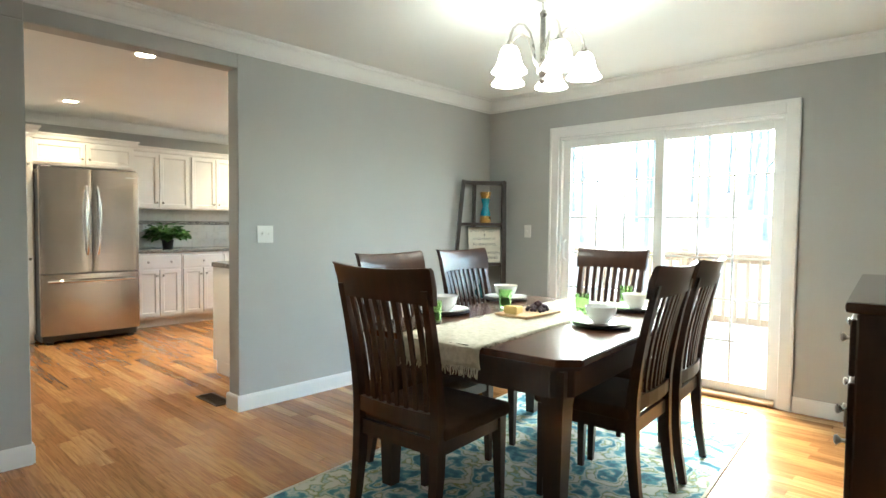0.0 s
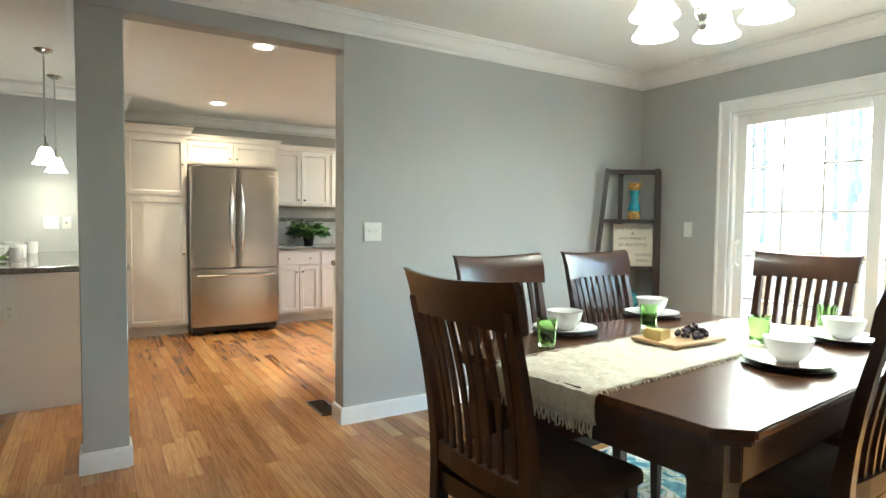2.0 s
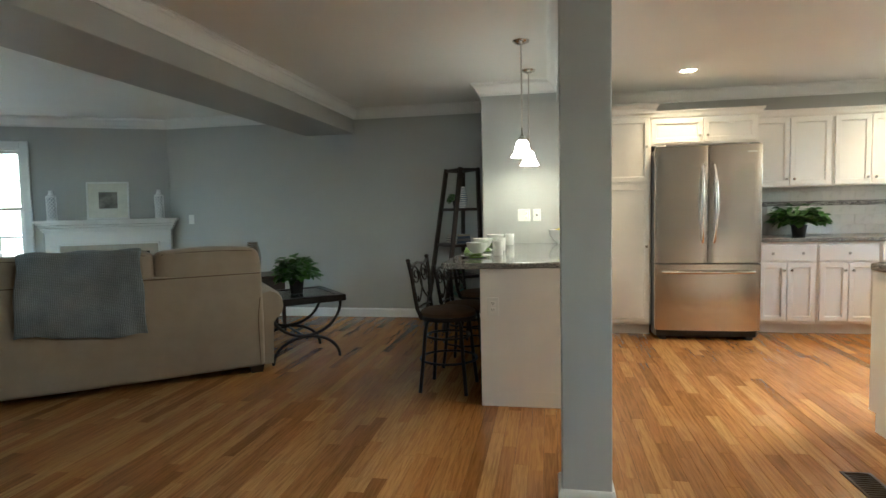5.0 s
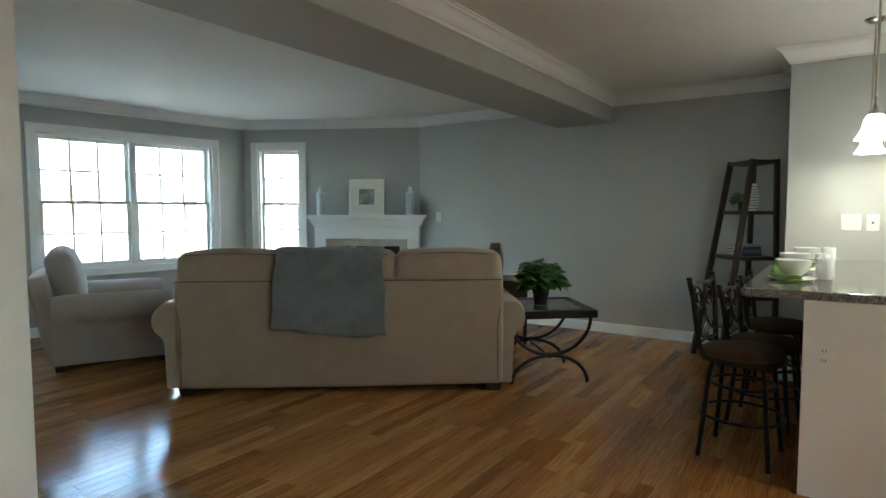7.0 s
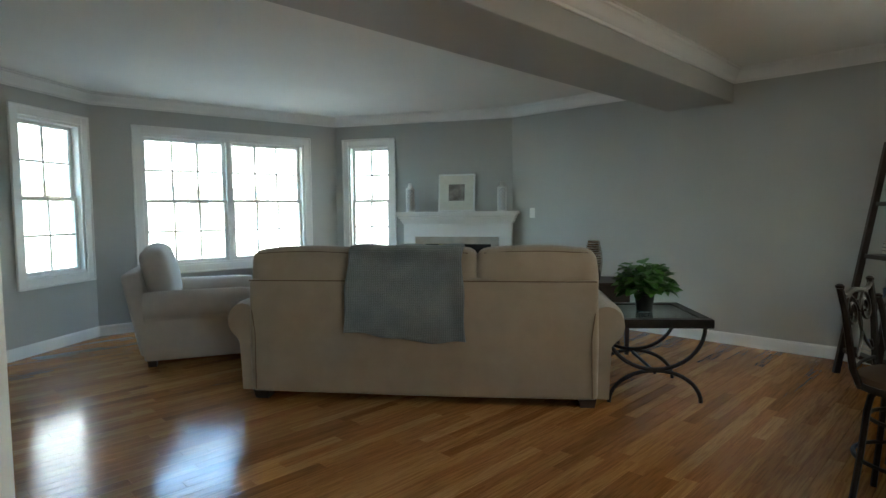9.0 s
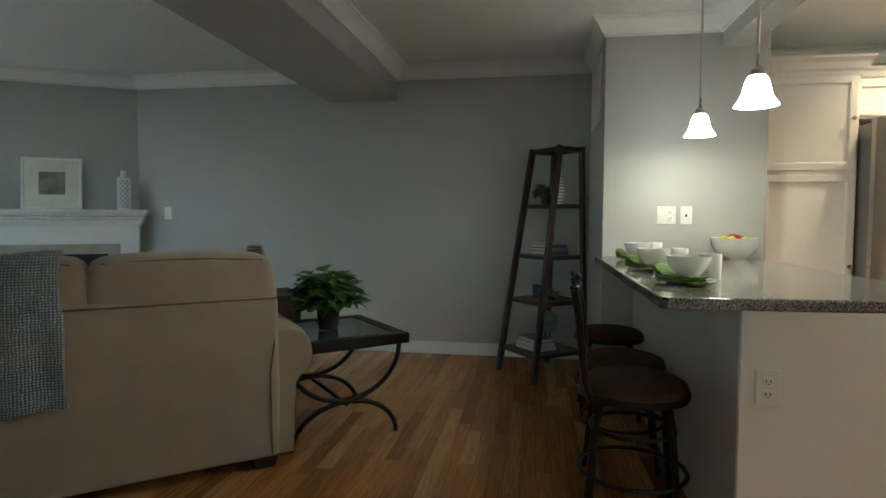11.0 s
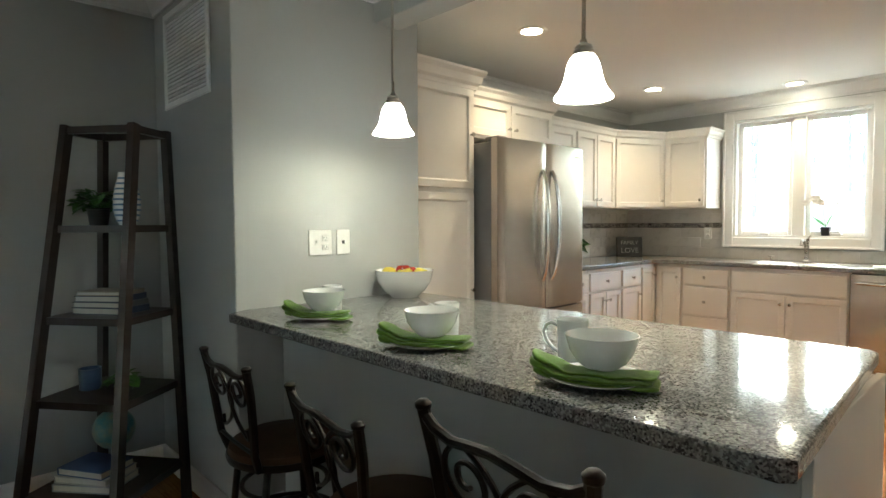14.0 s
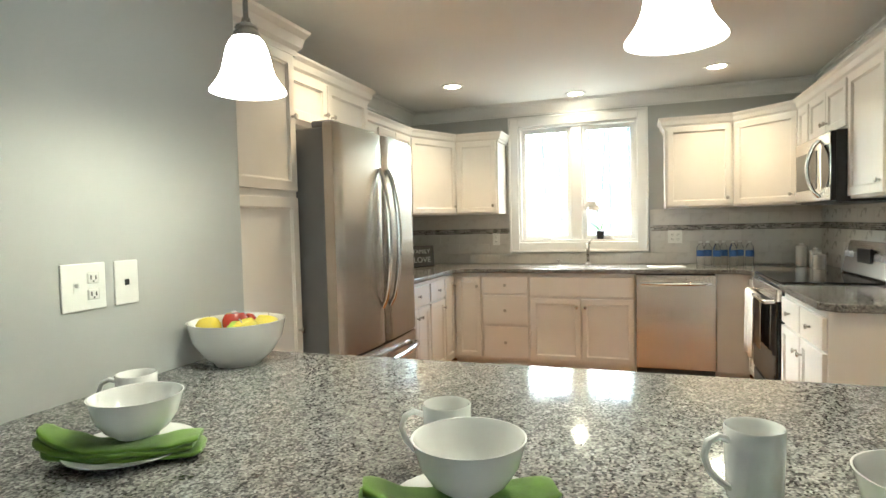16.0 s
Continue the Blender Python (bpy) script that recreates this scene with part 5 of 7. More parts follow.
for i in range(60):
    x = rx - rw + 2 * rw * (i + 0.5) / 60
    tube(bm, [(x, TY0 - 0.014, 0.68), (x + r7.uniform(-0.004, 0.004), TY0 - 0.016, 0.665), (x + r7.uniform(-0.008, 0.008), TY0 - 0.015, r7.uniform(0.635, 0.65))], 0.0024, 4)
tagged(part("fringe", bm, M_runner, runner), kind="stuff")

PLATE = [(0, 0.0), (0.075, 0.0), (0.085, 0.004), (0.125, 0.014), (0.135, 0.018), (0.136, 0.021), (0.128, 0.019), (0.085, 0.009), (0.07, 0.007), (0, 0.007)]
BOWL = [(0, 0.0), (0.032, 0.0), (0.034, 0.006), (0.050, 0.018), (0.064, 0.040), (0.071, 0.066), (0.0735, 0.073), (0.071, 0.073), (0.067, 0.064), (0.060, 0.041), (0.046, 0.021), (0.028, 0.011), (0, 0.010)]
M_charger = mat("black_charger", (0.02, 0.018, 0.017), 0.3)
M_tint = glass_mat("green_glass", (0.66, 0.93, 0.50))


def dish(name, prof, m, material, label, category, group="", n=36):
    return solo(name, turned(prof, n), material, label, category, group, m=m, smooth=True)


for x, y in ((-0.69, 2.15), (-0.79, 2.76), (-1.485, 1.90), (-1.585, 2.59)):
    z = 0.763
    dish("charger_plate", [(0, 0), (0.10, 0), (0.140, 0.008), (0.142, 0.011), (0.10, 0.006), (0, 0.005)], Matrix.Translation((x, y, z)), M_charger, "flat black charger plate on the dining table", "plate", "dining table settings")
    dish("dinner_plate", PLATE, Matrix.Translation((x, y, z + 0.006)), M_porcelain, "white porcelain dinner plate on a black charger", "plate", "dining table settings")
    dish("bowl", [(r * 1.05, q * 1.12) for r, q in BOWL], Matrix.Translation((x, y, z + 0.0135)), M_porcelain, "white porcelain soup bowl on a plate", "bowl", "dining table settings")
for x, y, z in ((-0.915, 2.375, 0.775), (-0.935, 2.94, 0.775), (-1.315, 1.645, 0.763), (-1.375, 2.305, 0.763)):
    g = thing("tumbler", Matrix.Translation((x, y, z)), "green-tinted glass tumbler on the dining table", "glass", "dining table settings")
    part("glass", turned([(0, 0), (0.030, 0), (0.033, 0.004), (0.036, 0.05), (0.040, 0.105), (0.0375, 0.105), (0.033, 0.05), (0.029, 0.012), (0, 0.012)], 24), M_tint, g, smooth=True)

# serving board with cheese and grapes
brd = thing("serving_board", Matrix.Translation((-1.10, 2.14, 0.774)), "small pale wooden serving board on the runner", "board")
part("board", bx(-0.10, 0.10, -0.16, 0.16, 0, 0.014, 0.005, 2), mat("pale_board_wood", (0.50, 0.34, 0.18), 0.5, 0, 0.15, 5, 0.05, 40, (8, 1, 1)), brd)
bm = bmesh.new()
vs = [bm.verts.new(p) for p in ((-0.06, -0.14, 0.014), (0.03, -0.15, 0.014), (0.0, -0.05, 0.014), (-0.06, -0.14, 0.055), (0.03, -0.15, 0.055), (0.0, -0.05, 0.050))]
for q in ((0, 1, 2), (3, 4, 5), (0, 1, 4, 3), (1, 2, 5, 4), (2, 0, 3, 5)):
    bm.faces.new([vs[k] for k in q])
bmesh.ops.bevel(bm, geom=bm.edges[:], offset=0.004, segments=2, affect="EDGES")
solo("cheese", bm, mat("yellow_cheese", (0.75, 0.56, 0.20), 0.5, 0, 0.08), "yellow cheese wedge on the serving board", "cheese", m=Matrix.Translation((-1.10, 2.14, 0.774)))
bm = bmesh.new()
rg = random.Random(4)
for k in range(46):
    a, d = rg.uniform(0, 6.28), rg.random() ** 0.5
    px, py = 0.06 * d * math.cos(a), 0.085 * d * math.sin(a)
    pz = 0.023 + 0.045 * (1 - d) * rg.random()
    bmesh.ops.create_icosphere(bm, subdivisions=2, radius=rg.uniform(0.009, 0.0115), matrix=Matrix.Translation((px, py, pz)))
tagged(solo("grape_bunch", bm, mat("dark_grape", (0.03, 0.008, 0.02), 0.3, 0, 0.4, 30, rand=0.4, island=True), "bunch of dark purple grapes on the board", "grapes", m=Matrix.Translation((-1.08, 2.20, 0.774)), smooth=True))


# area rug
def rug_mat():
    m = bpy.data.materials.new("blue_rug_wool")
    m.use_nodes = True
    N, L = m.node_tree.nodes, m.node_tree.links
    b = N["Principled BSDF"]
    b.inputs["Roughness"].default_value = 0.95
    geo = N.new("ShaderNodeNewGeometry")
    warp = N.new("ShaderNodeTexNoise")
    warp.inputs["Scale"].default_value = 5.0
    L.new(geo.outputs["Position"], warp.inputs["Vector"])
    sc = N.new("ShaderNodeVectorMath")
    sc.operation = "SCALE"
    sc.inputs["Scale"].default_value = 0.22
    L.new(warp.outputs["Color"], sc.inputs[0])
    ad = N.new("ShaderNodeVectorMath")
    L.new(geo.outputs["Position"], ad.inputs[0])
    L.new(sc.outputs[0], ad.inputs[1])
    vo = N.new("ShaderNodeTexVoronoi")
    vo.feature = "SMOOTH_F1"
    vo.inputs["Scale"].default_value = 5.2
    L.new(ad.outputs[0], vo.inputs["Vector"])
    wv = N.new("ShaderNodeMath")
    wv.operation = "MULTIPLY"
    wv.inputs[1].default_value = 21.0
    L.new(vo.outputs["Distance"], wv.inputs[0])
    sn = N.new("ShaderNodeMath")
    sn.operation = "SINE"
    L.new(wv.outputs[0], sn.inputs[0])
    det = N.new("ShaderNodeTexNoise")
    det.inputs["Scale"].default_value, det.inputs["Detail"].default_value = 16, 6
    L.new(geo.outputs["Position"], det.inputs["Vector"])
    mix = N.new("ShaderNodeMath")
    mix.operation = "MULTIPLY_ADD"
    mix.inputs[1].default_value = 0.22
    L.new(sn.outputs[0], mix.inputs[0])
    L.new(det.outputs["Fac"], mix.inputs[2])
    ramp = N.new("ShaderNodeValToRGB")
    cr = ramp.color_ramp
    cr.elements[0].position, cr.elements[0].color = 0.22, (0.05, 0.16, 0.23, 1)
    cr.elements[1].position, cr.elements[1].color = 0.80, (0.66, 0.68, 0.62, 1)
    for p, q in ((0.36, (0.12, 0.32, 0.37, 1)), (0.47, (0.60, 0.63, 0.58, 1)), (0.56, (0.30, 0.44, 0.44, 1)), (0.63, (0.27, 0.31, 0.12, 1)), (0.69, (0.62, 0.64, 0.58, 1))):
        cr.elements.new(p).color = q
    L.new(mix.outputs[0], ramp.inputs[0])
    L.new(ramp.outputs[0], b.inputs["Base Color"])
    f = N.new("ShaderNodeTexNoise")
    f.inputs["Scale"].default_value = 500
    L.new(geo.outputs["Position"], f.inputs["Vector"])
    bp = N.new("ShaderNodeBump")
    bp.inputs["Strength"].default_value, bp.inputs["Distance"].default_value = 0.6, 0.004
    L.new(f.outputs["Fac"], bp.inputs["Height"])
    L.new(bp.outputs[0], b.inputs["Normal"])
    return m


rug = thing("area_rug", Matrix.Translation((0.06, 0, 0)) @ SKEW, "blue and green patterned wool rug with a cream edge", "rug")
part("rug_field", bx(-1.83, -0.31, 0.93, 3.38, 0.001, 0.008, 0.003), rug_mat(), rug)
part("binding", box(box(box(bx(-1.845, -1.83, 0.915, 3.395, 0.001, 0.009), -0.31, -0.295, 0.915, 3.395, 0.001, 0.009), -1.83, -0.31, 0.915, 0.93, 0.001, 0.009), -1.83, -0.31, 3.38, 3.395, 0.001, 0.009), M_runner, rug, "cream bound edge")


# chandelier
def chandelier(x, y):
    ch = thing("chandelier", Matrix.Translation((x, y, 0)), "brushed nickel five-arm chandelier with bell glass shades, lit", "chandelier")
    part("column", turned([(0, 1.985), (0.010, 1.985), (0.018, 2.0), (0.010, 2.015), (0.026, 2.035), (0.030, 2.055), (0.016, 2.075), (0.014, 2.10), (0.014, 2.33), (0.022, 2.345), (0.012, 2.36), (0, 2.36)], 20), M_nickel, ch, smooth=True)
    part("canopy", turned([(0, CEIL - 0.035), (0.02, CEIL - 0.032), (0.06, CEIL - 0.012), (0.065, CEIL), (0, CEIL)], 24), M_nickel, ch, smooth=True)
    bm = bmesh.new()
    for k in range(5):
        z = 2.352 + k * 0.014
        tube(bm, [(0.008 * math.cos(a) * (k % 2), 0.008 * math.cos(a) * (1 - k % 2), z + 0.012 * math.sin(a)) for a in [i * 0.7854 for i in range(9)]], 0.0018, 5)
    part("chain", bm, M_nickel, ch)
    bm = bmesh.new()
    tube(bm, [(0, 0, 2.36), (0.02, 0.01, 2.37), (0.04, 0.015, 2.33), (0.035, 0.01, 2.30), (0.015, 0.005, 2.345), (0.02, 0.0, 2.40), (0.0, 0.0, 2.43)], 0.0025, 6)
    part("cord", bm, M_nickel, ch)
    for k in range(5):
        a = radians(38 + 72 * k)
        d = Vector((math.cos(a), math.sin(a), 0))
        R = 0.215
        pts = [(0.018, 2.065), (0.045, 2.10), (0.062, 2.17), (0.085, 2.235), (0.125, 2.268), (0.165, 2.262), (0.195, 2.235), (0.21, 2.20), (R, 2.165)]
        arm = part("arm", tube(bmesh.new(), [d * r + Vector((0, 0, z)) for r, z in pts], 0.0065, 8), M_nickel, ch, smooth=True)
        part("socket", turned([(0, 2.17), (0.012, 2.17), (0.016, 2.155), (0.030, 2.146), (0.032, 2.13), (0, 2.13)], 16, d * R), M_nickel, arm, smooth=True)
        part("shade", turned([(r * 0.97, 2.012 + z * 0.92) for r, z in BELL], 28, d * R), M_shade, arm, "white bell glass shade", smooth=True)
        bulb_light((x + d.x * R, y + d.y * R, 2.033), 0.10, (1.0, 0.92, 0.80))


chandelier(-1.08, 2.20)


# ladder shelves
def shelf_tower(name, P, H, levels, label, inset=0.06):
    """Four corner feet P (front left, front right, back right, back left); the front legs lean back."""
    s = thing(name, None, label, "shelf")
    fl, fr, br, bl = [Vector((*p, 0)) for p in P]
    w = (fr - fl)
    lean = 0.56

    def corner(k, z):
        t = z / H
        f0, b0 = ((fl, bl), (fr, br))[k]
        f = f0.lerp(b0, lean * t)
        return f, b0
    for k in (0, 1):
        sh = w.normalized() * (inset if k == 0 else -inset)
        f0, b0 = corner(k, 0)
        f1, b1 = corner(k, H)
        up = Vector((0, 0, H))
        part("leg", bar(bmesh.new(), [f0, f1 + up + sh], 0.042, 0.030, w.normalized()), M_shelfwood, s)
        part("leg", bar(bmesh.new(), [b0, b1 + up + sh], 0.036, 0.030, w.normalized()), M_shelfwood, s)
    tops = []
    for z in levels + [H - 0.02]:
        t = z / H
        A = corner(0, z)[0] + w.normalized() * inset * t
        B = corner(1, z)[0] - w.normalized() * inset * t
        C = corner(1, z)[1] - w.normalized() * inset * t
        D = corner(0, z)[1] + w.normalized() * inset * t
        bm = bmesh.new()
        if z > levels[-1] + 0.01:
            for a, b in ((A, B), (B, C), (C, D), (D, A)):
                bar(bm, [a + Vector((0, 0, z)), b + Vector((0, 0, z))], 0.022, 0.030)
            part("top_frame", bm, M_shelfwood, s)
            continue
        lo = [bm.verts.new(q + Vector((0, 0, z - 0.03))) for q in (A, B, C, D)]
        hi = [bm.verts.new(q + Vector((0, 0, z))) for q in (A, B, C, D)]
        bm.faces.new(lo)
        bm.faces.new(hi)
        for i in range(4):
            bm.faces.new((lo[i], lo[(i + 1) % 4], hi[(i + 1) % 4], hi[i]))
        part("shelf_board", bm, M_shelfwood, s)
        tops.append((A + B + C + D) / 4 + Vector((0, 0, z)))
    return s, tops


def rect(c, wdir, w, d):
    """Corners about c: wdir is the way from front left to front right, in degrees."""
    a = radians(wdir)
    ux, uy = Vector((math.cos(a), math.sin(a))), Vector((-math.sin(a), math.cos(a)))
    c = Vector(c)
    return [tuple(c - ux * w / 2 - uy * d / 2), tuple(c + ux * w / 2 - uy * d / 2), tuple(c + ux * w / 2 + uy * d / 2), tuple(c - ux * w / 2 + uy * d / 2)]


_, tops = shelf_tower("ladder_shelf", [(-2.835, 3.39), (-2.52, 3.80), (-2.66, 4.02), (-2.85, 3.76)], 1.655, [0.24, 0.57, 0.90, 1.265], "dark wooden ladder shelf in the dining room corner", 0.015)
vz = thing("vase", Matrix.Translation(tops[3]), "blue and gold hourglass vase on the shelf", "vase")
M_gold = mat("antique_gold", (0.55, 0.34, 0.10), 0.28, 1.0, 0.2, 30)
part("body", turned([(0, 0.06), (0.047, 0.06), (0.045, 0.09), (0.030, 0.14), (0.027, 0.16), (0.033, 0.19), (0.042, 0.225)], 24), mat("turquoise_glaze", (0.02, 0.25, 0.34), 0.2, 0, 0.2, 20), vz, smooth=True)
part("base_band", turned([(0, 0), (0.050, 0), (0.052, 0.02), (0.048, 0.062), (0, 0.062)], 24), M_gold, vz, "gold base band", smooth=True)
part("rim_band", turned([(0.040, 0.224), (0.050, 0.265), (0.052, 0.285), (0.046, 0.285), (0.038, 0.226)], 24), M_gold, vz, "gold rim band", smooth=True)


def words(txt, size, m, parent, material, align="CENTER"):
    cu = bpy.data.curves.new("lettering", "FONT")
    cu.body, cu.size, cu.align_x, cu.align_y, cu.extrude = txt, size, align, "CENTER", 0.0006
    tmp = new("lettering", cu)
    me = bpy.data.meshes.new_from_object(tmp.evaluated_get(bpy.context.evaluated_depsgraph_get()))
    bpy.data.objects.remove(tmp)
    me.materials.append(material)
    o = new("lettering", me)
    o.parent = parent
    o.matrix_basis = m
    return o


M_sign = mat("cream_sign_board", (0.66, 0.62, 0.52), 0.7, 0, 0.08, 12)
M_ink = mat("grey_ink", (0.12, 0.11, 0.10), 0.8)
sg = thing("sign", Matrix.Translation(tops[2] + Vector((0.01, 0.0, 0))) @ pose(0, 0, 0, -10, 0, 50), "cream wooden sign with grey capital lettering on the shelf", "sign")
part("board", bx(-0.15, 0.15, -0.008, 0.008, 0, 0.33, 0.002), M_sign, sg)
for txt, z in (("LIVE FOR TODAY", 0.295), ("AND MAKE IT", 0.215), ("SO BEAUTIFUL", 0.165), ("WORTH", 0.085), ("ERING.", 0.04)):
    x = 0.0 if len(txt) > 8 else 0.075
    words(txt, 0.034, pose(x, -0.0085, z, 90, 0, 0), sg, M_ink)
part("heart", bx(-0.008, 0.008, -0.0095, -0.008, 0.248, 0.262, 0.001), M_ink, sg, "small grey heart mark")
bm = turned([(0, 0), (0.04, 0), (0.07, 0.03), (0.075, 0.06), (0.06, 0.10), (0.03, 0.12), (0.028, 0.14), (0.024, 0.14), (0, 0.11)], 24)
solo("vase", bm, mat("teal_glaze", (0.03, 0.16, 0.17), 0.25, 0, 0.2, 15), "small round teal vase on a low shelf", "vase", m=Matrix.Translation(tops[1]), smooth=True)

# buffet
bf = thing("buffet", Matrix.Translation((0.33, 1.72, 0)) @ Matrix.Rotation(radians(5), 4, "Z") @ Matrix.Translation((-0.24, -1.63, 0)), "dark espresso wooden buffet with nickel knobs", "buffet")
part("body", bx(0.27, 0.78, 1.66, 3.0, 0.05, 0.985, 0.006), M_darkwood, bf)
part("top", bx(0.24, 0.79, 1.63, 3.03, 0.985, 1.02, 0.012, 2), mat("dark_polished_top", (0.05, 0.028, 0.02), 0.15, 0, 0.2, 5, coat=0.5), bf, "polished dark top")
part("plinth", bx(0.30, 0.77, 1.68, 2.98, 0, 0.05), M_darkwood, bf)
for i, y in enumerate((1.70, 2.13, 2.56)):
    d = part("drawer", bx(0.252, 0.27, y, y + 0.41, 0.78, 0.96, 0.004), M_darkwood, bf)
    e = part("door", bx(0.252, 0.27, y, y + 0.41, 0.08, 0.76, 0.004), M_darkwood, bf)
    for z, dz, p in ((0.87, 0, d), (0.66, 0, e), (0.56, 0, e)):
        b = bmesh.new()
        lathe(b, [(0, 0), (0.007, 0), (0.006, 0.014), (0.014, 0.022), (0.016, 0.028), (0.010, 0.033), (0, 0.034)], 14, m=Matrix.Translation((0.252, y + (0.20 if z > 0.8 else 0.05), z)) @ Matrix.Rotation(-math.pi / 2, 4, "Y"))
        part("handle", b, M_nickel, p, "round nickel knob", smooth=True)
    for z in (0.16, 0.62):
        part("hinge", bx(0.245, 0.254, y + 0.0, y + 0.012, z, z + 0.06, 0.002), M_nickel, e, "metal hinge")

# floor vents
def floor_vent(m, material, label):
    v = thing("floor_vent", m, label, "vent")
    part("frame", box(box(box(bx(-0.16, 0.16, -0.065, -0.05, 0.0, 0.006, 0.001), -0.16, 0.16, 0.05, 0.065, 0, 0.006, 0.001), -0.16, -0.145, -0.05, 0.05, 0, 0.006, 0.001), 0.145, 0.16, -0.05, 0.05, 0, 0.006, 0.001), material, v)
    part("backing", bx(-0.145, 0.145, -0.05, 0.05, 0.0005, 0.002), M_black, v)
    s0 = None
    for i in range(14):
        x = -0.135 + i * 0.0207
        if s0 is None:
            s0 = part("slat", bx(-0.004, 0.004, -0.05, 0.05, 0.001, 0.005, 0.0008), material, v)
            s0.location.x = x
        else:
            again(s0, Matrix.Translation((x, 0, 0)), v)


floor_vent(pose(-3.25, 1.45, 0), mat("brown_metal", (0.07, 0.045, 0.03), 0.4, 0.5), "dark brown metal floor vent by the opening")
floor_vent(pose(-0.62, 3.85, 0), mat("tan_metal", (0.45, 0.32, 0.2), 0.5, 0.2), "tan floor vent in front of the patio door")


# ---- living room ----
def cushion(bm, x0, x1, y0, y1, z0, z1, r=0.05, puff=0.02, m=None):
    """A padded block with rounded edges and bulging faces."""
    b = bmesh.new()
    box(b, x0, x1, y0, y1, z0, z1, r, None, 4)
    bmesh.ops.subdivide_edges(b, edges=[e for e in b.edges if e.calc_length() > 0.15], cuts=5, use_grid_fill=True)
    cx, cy, cz = (x0 + x1) / 2, (y0 + y1) / 2, (z0 + z1) / 2
    hx, hy, hz = (x1 - x0) / 2, (y1 - y0) / 2, (z1 - z0) / 2
    for v in b.verts:
        u, w, t = (v.co.x - cx) / hx, (v.co.y - cy) / hy, (v.co.z - cz) / hz
        v.co.x += puff * u * (1 - w * w) * (1 - t * t)
        v.co.y += puff * w * (1 - u * u) * (1 - t * t)
        v.co.z += puff * t * (1 - u * u) * (1 - w * w)
        v.co += 0.004 * noise.noise_vector(v.co * 7)
    if m is not None:
        bmesh.ops.transform(b, matrix=m, verts=b.verts[:])
    me = bpy.data.meshes.new("tmp")
    b.to_mesh(me)
    b.free()
    bm.from_mesh(me)
    bpy.data.meshes.remove(me)
    return bm


def rolled_arm(x, side, y0, y1, h, w=0.20):
    """An upholstered arm with a rolled top, leaning out to side."""
    bm = bmesh.new()
    prof = [(-0.06, 0.06), (0.06, 0.06), (0.066, 0.25), (0.075, h - 0.25), (0.105, h - 0.215)]
    for i in range(11):
        a = radians(-50 + 230 * i / 10)
        prof.append((0.045 + 0.118 * math.cos(a), h - 0.118 + 0.118 * math.sin(a)))
    prof += [(-0.065, h - 0.20)]
    rows = []
    n = 8
    for k in range(n + 1):
        y = y0 + (y1 - y0) * k / n
        s = 1.0 - (0.10 if k in (0, n) else 0.0)
        yy = y
        rows.append([bm.verts.new((x + side * o * s, yy, z if z < 0.1 else z - (0.012 if k in (0, n) else 0))) for o, z in prof])
    for a, b in zip(rows, rows[1:]):
        for k in range(len(prof)):
            bm.faces.new((a[k], a[(k + 1) % len(prof)], b[(k + 1) % len(prof)], b[k]))
    bm.faces.new(rows[0])
    bm.faces.new(rows[-1][::-1])
    return bm


M_piping = mat("brown_piping", (0.14, 0.09, 0.055), 0.9)
M_foot = mat("dark_wood_foot", (0.025, 0.014, 0.009), 0.4)


def sofa():
    s = thing("sofa", pose(-4.0, -3.03, 0, 0, 0, 127.4), "beige chenille three-seat sofa with rolled arms", "sofa")
    hw = 1.13
    part("base", cushion(bmesh.new(), -hw + 0.03, hw - 0.03, 0.02, 0.90, 0.06, 0.30, 0.02, 0.004), M_sofa, s, smooth=True)
    bm = bmesh.new()
    cushion(bm, -hw + 0.01, hw - 0.01, 0.0, 0.17, 0.055, 0.80, 0.03, 0.012)
    part("back_panel", bm, M_sofa, s, smooth=True)
    for sx in (-1, 1):
        part("arm", rolled_arm(sx * (hw + 0.005), sx, 0.02, 0.93, 0.65), M_sofa, s, smooth=True)
    for a, b in ((-hw + 0.02, -0.375), (-0.37, 0.37), (0.375, hw - 0.02)):
        c = part("back_cushion", cushion(bmesh.new(), a, b, 0.03, 0.29, 0.55, 0.985, 0.07, 0.03), M_sofa, s, smooth=True)
        p = bmesh.new()
        for z, y in ((0.965, 0.035), (0.79, 0.006)):
            if z > 0.9:
                tube(p, [(a + 0.05 + (b - a - 0.1) * i / 10, y + 0.01, z + 0.012 * math.sin(math.pi * i / 10)) for i in range(11)], 0.004, 6)
        part("piping", p, M_piping, c, "dark brown piping")
        part("seat_cushion", cushion(bmesh.new(), a, b, 0.26, 0.93, 0.29, 0.46, 0.05, 0.02), M_sofa, s, smooth=True)
    p = bmesh.new()
    tube(p, [(-hw + 0.02 + (2 * hw - 0.04) * i / 20, -0.006, 0.793) for i in range(21)], 0.004, 6)
    for sx in (-1, 1):
        tube(p, [(sx * (hw - 0.045), -0.004, 0.07), (sx * (hw - 0.05), -0.008, 0.45), (sx * (hw - 0.03), -0.006, 0.60)], 0.003, 6)
    part("piping", p, M_piping, s, "dark brown piping along the back")
    for x in (-hw + 0.07, hw - 0.07):
        for y in (0.07, 0.84):
            part("foot", bar(bmesh.new(), [(x, y, 0.0), (x, y, 0.065)], [0.085, 0.11], [0.085, 0.11], (0, 1, 0)), M_foot, s, "dark wooden foot")


sofa()

